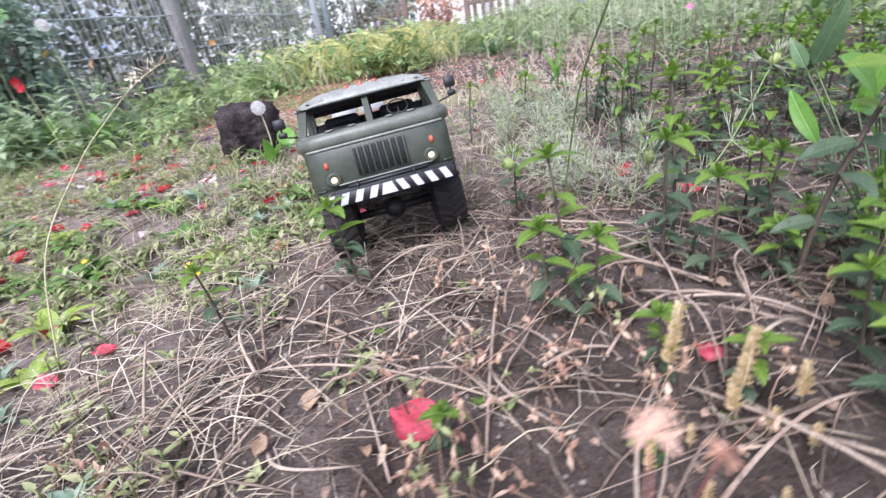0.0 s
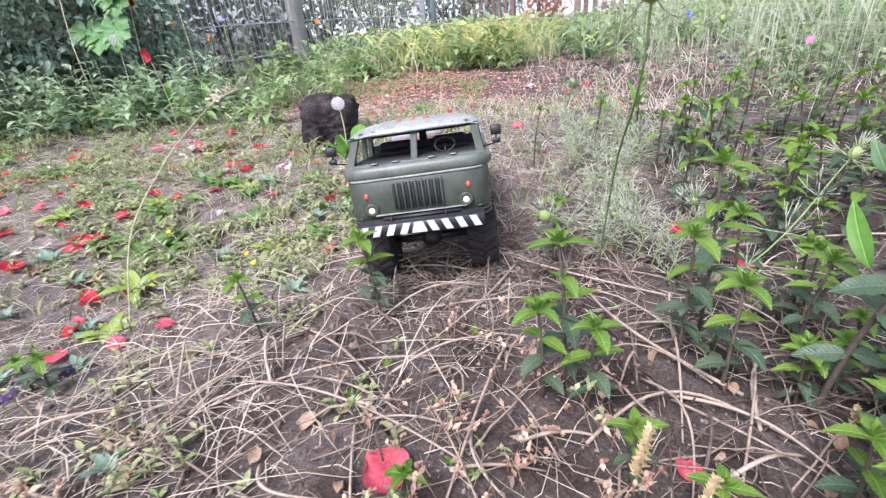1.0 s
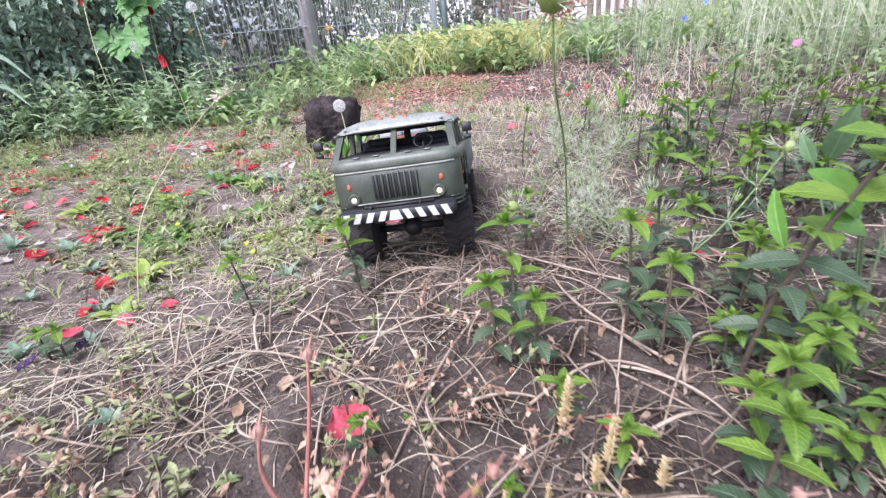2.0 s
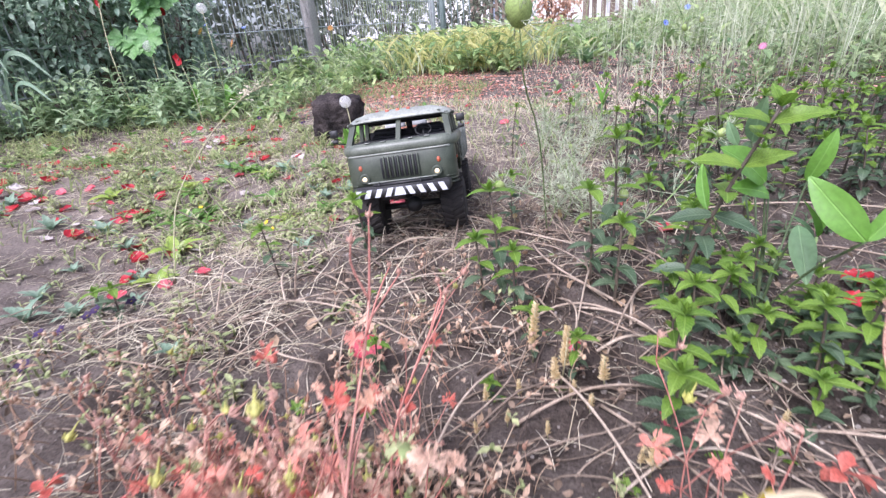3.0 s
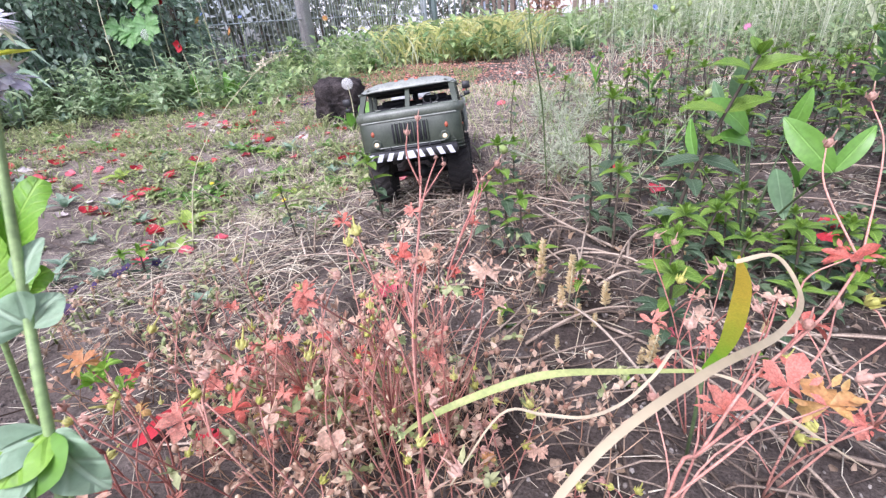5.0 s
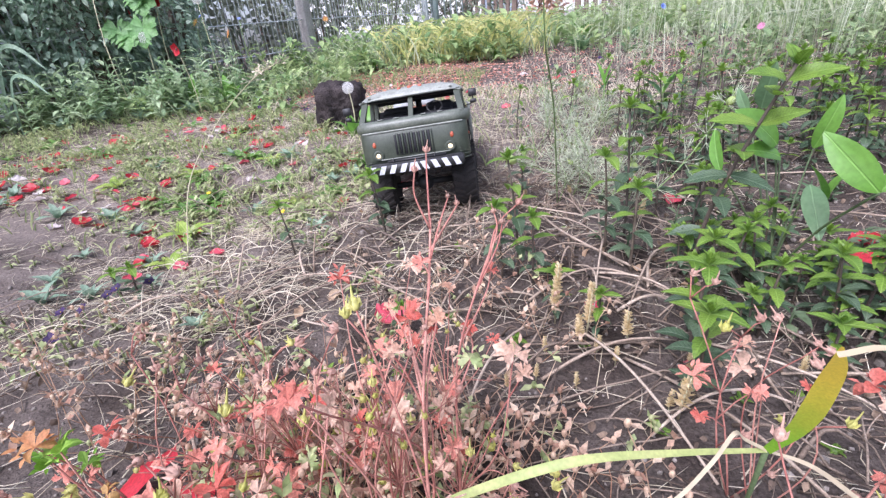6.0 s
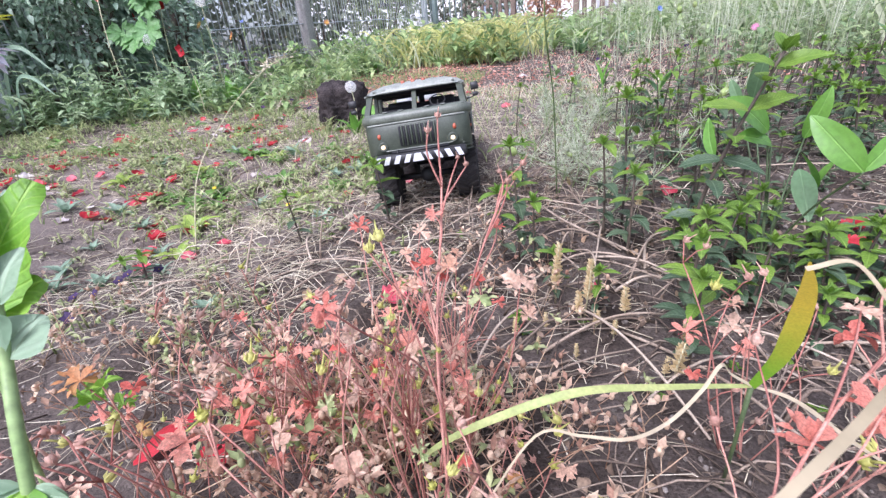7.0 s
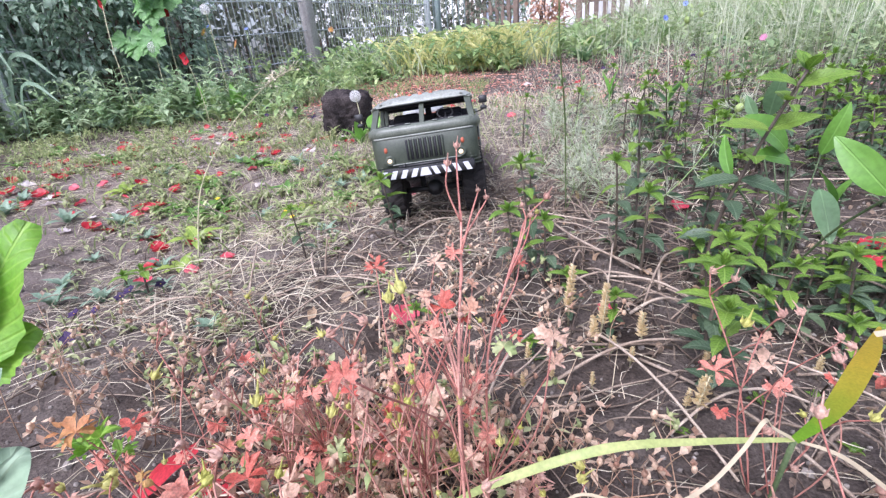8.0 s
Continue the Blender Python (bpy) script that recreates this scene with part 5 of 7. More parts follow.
# ---- mint ----
def mint(h, seed, label, leaf=1.0):
    """Opposite pairs of toothed leaves up a dark stem, closing in a rosette of ever smaller pairs."""
    r = random.Random(seed)
    root = holder("mint_plant", label, "mint plant", "mint plants")
    lean = (r.uniform(-0.09, 0.09), r.uniform(-0.09, 0.09))
    way = [(lean[0] * h * s * s, lean[1] * h * s * s, h * s) for s in [i / 6 for i in range(7)]]
    part("stem", Shape().tube(way, 0.0016 * leaf ** 0.5, 0.0010 * leaf ** 0.5, 6), MINT_STEM, root, "dark upright stem")
    big = [leaf_shape(0.027 * leaf, 0.0132 * leaf, d, 0.2, 10, 0.07, 0.02).mesh("leaf", MINT) for d in (0.6, 0.95, 1.3)]
    top = [leaf_shape(0.025 * leaf, 0.0112 * leaf, d, 0.25, 10, 0.08).mesh("leaf", MINT_TOP) for d in (0.55, 0.85, 1.15)]
    one, tip = leaf_shape(0.013 * leaf, 0.0056 * leaf, 0.2, 0.5, 6, 0.06), Shape()
    for k in range(6):
        f, tilt, up = ((1.0, 0.5, 0.001), (0.85, 0.85, 0.002), (0.6, 1.2, 0.003))[k // 2]
        tip.add(one.v, one.f, Matrix.Translation((0, 0, up)) @ Matrix.Rotation(math.pi * k + (k // 2) * math.pi / 2 + r.uniform(-0.2, 0.2), 4, "Z") @ Matrix.Rotation(tilt, 4, "X") @ Matrix.Scale(f, 4))
    tiers = max(1, round(h / (0.026 * leaf)))
    for i in range(tiers):
        s = 0.30 + 0.62 * i / tiers
        x, y, z = lean[0] * h * s * s, lean[1] * h * s * s, h * s
        upper = s > 0.62
        for k in range(4):
            small = k > 1
            if small and r.random() < 0.55:
                continue
            f = r.uniform(0.8, 1.15) * (0.5 if small else 0.75 + 0.25 * s)
            a = math.pi * k + (i % 2) * math.pi / 2 + (k // 2) * 0.5 + r.uniform(-0.25, 0.25)
            m = Matrix.Translation((x, y, z)) @ Matrix.Rotation(a, 4, "Z") @ Matrix.Rotation(r.uniform(-0.25, 0.2) + (0.3 if small else 0), 4, "X") @ Matrix.Scale(f, 4)
            part("leaf", r.choice(top if upper else big), None, root, m=m)
    for k in range(4):
        a = math.pi * k + (tiers % 2 + k // 2) * math.pi / 2 + r.uniform(-0.2, 0.2)
        f, tilt = ((1.0, 0.0), (0.8, 0.25))[k // 2]
        part("leaf", r.choice(top), None, root, m=Matrix.Translation(way[-1]) @ Matrix.Rotation(a, 4, "Z") @ Matrix.Rotation(tilt + r.uniform(-0.15, 0.15), 4, "X") @ Matrix.Scale(f * r.uniform(0.85, 1.1), 4))
    part("shoot_tip", tip, MINT_TOP, root, "tuft of small young leaves", m=Matrix.Translation(way[-1]) @ Matrix.Rotation((tiers % 2) * math.pi / 2, 4, "Z"))
    return root


def build_mints():
    heights = [0.04, 0.06, 0.08, 0.10, 0.13, 0.16]
    protos = [mint(h, 100 + i, "%s mint plant with paired serrated leaves, growing from the litter" % ("low" if h < 0.05 else "leafy" if h < 0.12 else "tall leafy"), (0.85, 0.90, 0.98, 1.08, 1.2, 1.3)[i]) for i, h in enumerate(heights)]
    used = set()
    r = random.Random(120)
    known = [(0.074, 0.345, 0.147), (0.093, 0.325, 0.090), (0.056, 0.330, 0.082), (0.118, 0.262, 0.055), (0.158, 0.232, 0.056), (0.203, 0.362, 0.090), (0.275, 0.412, 0.100), (0.205, 0.440, 0.188), (0.178, 0.400, 0.128),
             (0.340, 0.640, 0.130), (0.242, 0.253, 0.070), (0.258, 0.265, 0.095), (0.230, 0.205, 0.088), (0.222, 0.150, 0.095), (0.319, 0.335, 0.074), (0.354, 0.252, 0.092), (0.296, 0.456, 0.080), (0.300, 0.250, 0.070), (0.285, 0.365, 0.062), (0.330, 0.430, 0.042), (0.372, 0.424, 0.055), (0.388, 0.361, 0.034), (0.364, 0.292, 0.036), (0.430, 0.345, 0.065), (0.385, 0.560, 0.060),
             (0.300, 0.480, 0.080), (0.335, 0.500, 0.065), (0.258, 0.520, 0.090), (0.315, 0.350, 0.048), (0.395, 0.285, 0.075), (0.33, 0.20, 0.065), (0.061, 0.57, 0.095), (0.02, 0.94, 0.116),
             (-0.034, 0.218, 0.034), (0.085, 0.200, 0.024), (-0.128, 0.425, 0.110), (-0.258, 0.380, 0.072), (-0.470, 0.290, 0.048), (-0.514, 0.297, 0.043)]
    more = scatter(130, 0.10, 1.0, 0.28, 1.1, lambda x, y: (0.9 if x > 0.14 + 0.1 * (y - 0.5) else 0.25) * (0.15 if abs(x - 0.15) < 0.08 and 0.55 < y < 0.95 else 1), 121, 0.02)
    low = [(x, y, r.uniform(0.045, 0.075)) for x, y in scatter(18, 0.25, 0.47, 0.22, 0.40, None, 125)]
    spots = known + low + [(x, y, r.choice([0.06, 0.08, 0.10, 0.11, 0.13, 0.15]) * (1.12 if y > 0.6 else 1)) for x, y in more + scatter(34, 0.26, 0.95, 0.42, 1.0, None, 124) if not ((x < 0.47 and y < 0.56) or (y < 0.62 and r.random() < 0.4))]
    for x, y, h in spots:
        k = min(range(len(heights)), key=lambda i: abs(heights[i] - h))
        wild = 0.08 if (x, y, h) not in known else 0.02
        m = on_ground(x, y, r.uniform(0, 6.28), h / heights[k], 0.003, (r.uniform(-wild, wild), r.uniform(-wild, wild)))
        if k in used:
            copy_thing(protos[k], m)
        else:
            used.add(k)
            protos[k].matrix_basis = m
    for k, p in enumerate(protos):
        if k not in used:
            p.matrix_basis = on_ground(0.6 + 0.1 * k, 0.8, 0, 1)


build_mints()


def leaf_field(name, mat, spots, low, tall, size, width, n, label, seed, category="low plants"):
    """Leafy stems too far off to be told apart, as one mesh."""
    r = random.Random(seed)
    sh = Shape()
    one = leaf_shape(size, size * width, 0.9, 0.25, 3)
    for x, y in spots:
        h = r.uniform(low, tall)
        z = height(x, y)
        sh.tube([(x, y, z), (x + 0.1 * h * r.uniform(-1, 1), y, z + h)], 0.0016, 0.001, 3)
        for k in range(n):
            s = 0.15 + 0.85 * k / n
            sh.add(one.v, one.f, Matrix.Translation((x, y, z + h * s)) @ Matrix.Rotation(2.4 * k + r.random(), 4, "Z") @ Matrix.Rotation(r.uniform(-0.2, 0.9), 4, "X") @ Matrix.Scale(r.uniform(0.6, 1.2), 4))
    single(name, sh, mat, label, category, kind="stuff")


leaf_field("mint_bed", MINT_HAZE, scatter(260, 0.05, 2.2, 1.05, 2.2, lambda x, y: 0.9 if x > 0.35 + 0.5 * (y - 1.05) else 0.15, 140), 0.06, 0.18, 0.035, 0.45, 14, "bed of leafy green mint stems", 141)
leaf_field("bank_weeds", BANK, scatter(190, -2.2, -0.7, 1.30, 2.4, None, 142), 0.03, 0.12, 0.07, 0.3, 8, "lush mixed green weeds on the bank", 143)
leaf_field("poppy_foliage", POPPY_LEAF, scatter(150, -2.3, -1.15, 1.12, 1.75, lambda x, y: bell(y, 1.62 + 0.35 * (x + 1.15), 0.22), 152), 0.06, 0.24, 0.056, 0.34, 12, "grey-green poppy foliage before the bush", 153)
leaf_field("border_weeds", BANK, scatter(800, -1.7, 2.4, 2.3, 5.5, lambda x, y: 0.25 if (-0.1 < x < 1.1 and y < 3.2) else 1, 144), 0.06, 0.26, 0.10, 0.36, 9, "lush mixed green weeds in the border", 145)
leaf_field("chickweed", WEED_LOW, scatter(1000, -1.9, -0.15, 0.5, 1.35, lambda x, y: 0.15 + (noise.noise(Vector((x * 4, y * 4, 1))) > 0.0), 146), 0.008, 0.03, 0.020, 0.35, 7, "patches of low green weeds among the petals", 147)
leaf_field("seedling_leaves", WEED_LOW, scatter(170, -0.85, -0.02, 0.10, 0.55, lambda x, y: 0.15 + (noise.noise(Vector((x * 8, y * 8, 3))) > 0.15), 150), 0.004, 0.022, 0.013, 0.4, 4, "scattered small yellow-green seedlings on the soil", 151)
leaf_field("dull_undergrowth", MINT_LOW, scatter(300, 0.16, 1.0, 0.26, 1.1, lambda x, y: 0.25 + 0.75 * (x > 0.30), 148), 0.006, 0.040, 0.020, 0.5, 5, "dull low leaves under the mint", 149)


# ---- tall leafy plants ----
def tall_leafy(x, y, h, seed, label, leaf_len=0.085, leaf_w=0.034, mats=(BROAD, BROAD_DULL), crown=True, lean=(0.1, 0.0)):
    r = random.Random(seed)
    root = holder("leafy_plant", label, "plant", "tall leafy plants", m=on_ground(x, y, 0, 1, 0.004))
    way = [(lean[0] * h * s * s, lean[1] * h * s * s, h * s) for s in [i / 8 for i in range(9)]]
    part("stem", Shape().tube(way, 0.002, 0.0013, 7), GREEN_STEM if seed % 2 else MINT_STEM, root)
    big = [leaf_shape(leaf_len, leaf_w, d, 0.25, 9, 0, 0.03).mesh("leaf", m) for d, m in ((0.5, mats[0]), (1.0, mats[1]), (0.2, mats[0]))]
    top = leaf_shape(0.042, 0.014, 0.9, 0.3, 8, 0.06).mesh("leaf", MINT_TOP)
    n = max(3, int(h / 0.03))
    for i in range(n + 1):
        s = 0.15 + 0.85 * i / n
        p = (lean[0] * h * s * s, lean[1] * h * s * s, h * s)
        upper = crown and s > 0.62
        for k in range(3 if upper else 2):
            a = (2.09 if upper else math.pi) * k + i * 1.3 + r.uniform(-0.3, 0.3)
            f = r.uniform(0.7, 1.1) * (1 if not upper else 1.15 - 0.5 * (s - 0.62))
            part("leaf", top if upper else r.choice(big), None, root, m=Matrix.Translation(p) @ Matrix.Rotation(a, 4, "Z") @ Matrix.Rotation(r.uniform(0.2, 0.6) if upper else r.uniform(0.5, 1.1), 4, "X") @ Matrix.Scale(f, 4))
    return root


def build_tall_mint(way, seed, turn):
    """A tall mint whose wide leaf pairs stand out level, each pair across the one below."""
    r = random.Random(seed)
    root = holder("mint_plant", "tall mint plant with large level leaf pairs on a dark stem", "mint plant", "mint plants")
    pts = smooth_way(way, 6)
    part("stem", Shape().tube(pts, 0.0024, 0.0014, 8), MINT_STEM, root, "dark upright stem")
    last = len(pts) - 1
    for k, (s, ln, rise, mat) in enumerate(((0.30, 0.030, -0.35, MINT), (0.42, 0.034, -0.25, MINT), (0.54, 0.036, -0.30, MINT), (0.66, 0.034, -0.10, MINT_TOP), (0.80, 0.042, 0.12, MINT_TOP), (0.90, 0.028, 0.10, MINT_TOP), (0.965, 0.036, 0.22, MINT_TOP), (1.0, 0.024, 0.55, MINT_TOP), (1.0, 0.016, 0.95, MINT_TOP))):
        for side in (0, 1):
            a = turn + math.pi * side + (k % 2) * (math.pi / 2 if k != 4 else 0.5) + r.uniform(-0.2, 0.2)
            one = leaf_shape(ln * r.uniform(0.95, 1.2), ln * 0.46, r.uniform(0.35, 0.7), 0.25, 10, 0.07, 0.03)
            twist = (0.55 if side else -0.55) * math.sin(a + math.pi * side) + r.uniform(-0.15, 0.15)
            part("leaf", one, mat, root, m=Matrix.Translation(pts[round(last * s)]) @ Matrix.Rotation(a, 4, "Z") @ Matrix.Rotation(rise + r.uniform(-0.1, 0.1), 4, "X") @ Matrix.Rotation(twist, 4, "Y"))


build_tall_mint([(0.262, 0.345, lie(0.262, 0.345) - 0.004), (0.268, 0.338, 0.06), (0.285, 0.330, 0.13), (0.309, 0.321, 0.205)], 131, 1.45)
build_tall_mint([(0.62, 0.62, lie(0.62, 0.62) - 0.004), (0.615, 0.61, 0.06), (0.61, 0.60, 0.17)], 132, 0.4)


def broad_plant(x, y, h, seed, n=4, ln=0.066, wd=0.040, lean=(0.0, 0.0)):
    r = random.Random(seed)
    root = holder("broad_leaved_plant", "young plant with large smooth bright green leaves", "plant", "broad-leaved plants", m=on_ground(x, y, 0, 1, 0.003))
    way = [(lean[0] * s * s, lean[1] * s * s, h * s) for s in [i / 5 for i in range(6)]]
    part("stem", Shape().tube(way, 0.0024, 0.0016, 7), GREEN_STEM, root)
    meshes = [leaf_shape(ln, wd, 0.35, 0.28, 10).mesh("leaf", BROAD), leaf_shape(ln, wd, 0.8, 0.2, 10).mesh("leaf", BROAD_DULL)]
    for k in range(n):
        p = Vector(way[5 - k // 2])
        part("leaf", meshes[1] if k % 3 == 2 else meshes[0], None, root, m=Matrix.Translation(p) @ Matrix.Rotation(math.pi * k + r.uniform(-0.5, 0.5) + 1.4, 4, "Z") @ Matrix.Rotation(r.uniform(0.55, 1.15), 4, "X") @ Matrix.Scale(r.uniform(0.8, 1.15), 4))


def leaf_between(foot, tip, width, facing, droop=0.5):
    """A leaf from its foot to its tip that turns its upper face a given way."""
    foot, tip = Vector(foot), Vector(tip)
    y = (tip - foot).normalized()
    z = (Vector(facing) - y * y.dot(Vector(facing))).normalized()
    m = Matrix((y.cross(z), y, z)).transposed().to_4x4()
    m.translation = foot
    return leaf_shape((tip - foot).length * 1.04, width, droop, 0.22, 12, 0, 0.03, lambda s: max(0.03, math.sin(math.pi * s ** 0.85)) ** 0.7), m


def build_oval_plant():
    """The plant whose few large oval leaves stand up beside the tall mint."""
    root = holder("broad_leaved_plant", "young plant with large smooth oval bright green leaves", "plant", "broad-leaved plants")
    base = Vector((0.348, 0.365, lie(0.348, 0.365) - 0.004))
    for foot, tip, w, mat, face in (((0.341, 0.400, 0.118), (0.286, 0.382, 0.156), 0.030, BROAD, (-0.1, -0.8, 0.7)), ((0.345, 0.396, 0.106), (0.303, 0.378, 0.116), 0.024, BROAD, (0.1, -0.7, 0.9)),
                                    ((0.372, 0.280, 0.106), (0.338, 0.311, 0.148), 0.025, BROAD, (-0.5, -0.8, 0.4)), ((0.435, 0.526, 0.080), (0.448, 0.522, 0.145), 0.022, BROAD, (-0.2, -1, 0.2)),
                                    ((0.364, 0.366, 0.085), (0.364, 0.325, 0.042), 0.021, BROAD_DULL, (-0.3, -0.8, 0.5)), ((0.287, 0.380, 0.094), (0.289, 0.420, 0.129), 0.014, BROAD, (-0.8, -0.7, 0.3)),
                                    ((0.352, 0.488, 0.140), (0.347, 0.456, 0.196), 0.020, BROAD_DULL, (-0.5, -0.9, 0.1)), ((0.372, 0.281, 0.106), (0.398, 0.292, 0.142), 0.016, BROAD, (-0.2, -0.9, 0.4)), ((0.332, 0.470, 0.140), (0.322, 0.480, 0.165), 0.012, BROAD_DULL, (-0.5, -0.9, 0.1))):
        foot = Vector(foot)
        shape, m = leaf_between(foot, tip, w, face)
        part("leaf", shape, mat, root, m=m)
        part("stem", Shape().tube(smooth_way([base, base.lerp(foot, 0.5) + Vector((0, 0, 0.012)), foot], 5), 0.0013, 0.0009, 6), PETIOLE, root)


build_oval_plant()
broad_plant(0.440, 0.480, 0.05, 135, 3, 0.055, 0.026)
broad_plant(0.52, 0.36, 0.09, 136, 4)
broad_plant(0.22, 1.05, 0.07, 139, 4, 0.06, 0.016)
broad_plant(0.33, 0.95, 0.09, 140, 4, 0.06, 0.02)


def build_left_plant():
    """The soft plant close to the path, with a flower whorl on top."""
    root = holder("flowering_plant", "tall soft green flowering plant with wavy leaves on a pale stem", "plant")
    way = smooth_way([(0.058, -0.190, -0.03), (0.052, -0.162, 0.10), (0.0406, -0.1323, 0.1825), (0.0347, -0.1237, 0.1993), (0.0314, -0.1154, 0.2202), (0.0326, -0.1077, 0.2471), (0.0376, -0.1040, 0.2686)], 5)
    part("stem", Shape().tube(way, 0.0011, 0.0008, 8), GREEN_STEM, root)
    r = random.Random(12)
    face = Vector((0.26, -0.87, 0.6))
    for foot, tip, w, mat in (((0.0345, -0.1235, 0.1999), (0.0300, -0.1250, 0.2050), 0.0125, DOWNY_LEAF), ((0.0348, -0.1236, 0.1993), (0.0362, -0.1172, 0.2036), 0.0100, DOWNY_LEAF), ((0.0331, -0.1203, 0.2069), (0.0339, -0.1143, 0.2146), 0.006, DOWNY_LEAF),
                              ((0.0407, -0.1324, 0.1822), (0.0389, -0.1420, 0.1788), 0.011, WAVY_LEAF), ((0.0407, -0.1324, 0.1822), (0.0315, -0.1444, 0.1820), 0.009, DOWNY_LEAF), ((0.0410, -0.1322, 0.1820), (0.0449, -0.1326, 0.1768), 0.008, DOWNY_LEAF),
                              ((0.0412, -0.1325, 0.1816), (0.0503, -0.1343, 0.1699), 0.011, DOWNY_LEAF), ((0.0407, -0.1324, 0.1822), (0.0425, -0.1408, 0.1750), 0.014, BROAD), ((0.0413, -0.1355, 0.1794), (0.0340, -0.1454, 0.1760), 0.010, DOWNY_LEAF)):
        shape, m = leaf_between(foot, tip, w, face, 0.8)
        part("leaf", shape, mat, root, m=m)
    calyx = Shape()
    top = Vector((0.0326, -0.1077, 0.2471))
    for k in range(9):
        a = 2 * math.pi * k / 9
        d = Vector((math.cos(a), math.sin(a), 0.1))
        calyx.blade([top, top + d * 0.004, top + d * 0.008], 0.0045, (0, 0, 1), 0.3, ovate)
    part("calyx", calyx, YELLOW_GREEN, root, "yellow-green calyx")
    for n, c in enumerate(((0.0340, -0.1050, 0.2530), (0.0335, -0.1060, 0.2440), (0.0305, -0.1095, 0.2425))):
        whorl = Shape()
        for k in range(34):
            d = Vector((r.uniform(-1, 1), r.uniform(-1, 1), r.uniform(-0.8, 0.8))).normalized()
            p = Vector(c)
            whorl.blade([p, p + d * 0.0028, p + d * r.uniform(0.0030, 0.0056)], 0.0024, (0.3, 0.2, 1), 0.3, ovate)
        part("flower", whorl, LILAC, root, "pale lilac-white flower")
    # a larger wavy-leaved plant just behind it
    other = holder("wavy_leaved_plant", "plant with large bright green wavy leaves", "plant")
    foot = Vector((-0.098, -0.066, 0.156))
    part("stem", Shape().tube(smooth_way([(-0.115, -0.075, lie(-0.115, -0.075) - 0.004), (-0.110, -0.072, 0.07), foot], 6), 0.0016, 0.0012, 7), GREEN_STEM, other)
    for tip, w in (((-0.0885, -0.0294, 0.1980), 0.034), ((-0.0845, -0.0470, 0.1640), 0.024), ((-0.1010, -0.0404, 0.2020), 0.026), ((-0.120, -0.040, 0.180), 0.026)):
        tip = Vector(tip)
        y = (tip - foot).normalized()
        z = (face - y * y.dot(face)).normalized()
        m = Matrix((y.cross(z), y, z)).transposed().to_4x4()
        m.translation = foot
        part("leaf", leaf_shape((tip - foot).length * 1.05, w, 0.5, 0.15, 14, 0.06, 0.10, lambda q: max(0.04, math.sin(math.pi * q ** 0.8)) ** 0.6), WAVY_LEAF, other, m=m)


build_left_plant()
for i, (x, y) in enumerate(scatter(14, 0.7, 2.4, 0.7, 2.2, None, 131)):
    tall_leafy(x, y, 0.16 + 0.02 * (i % 6), 15 + 2 * i, "tall leafy green garden plant", 0.07, 0.026, (BROAD_DULL, WEED), True, (0.1 * (i % 3 - 1), 0.05))


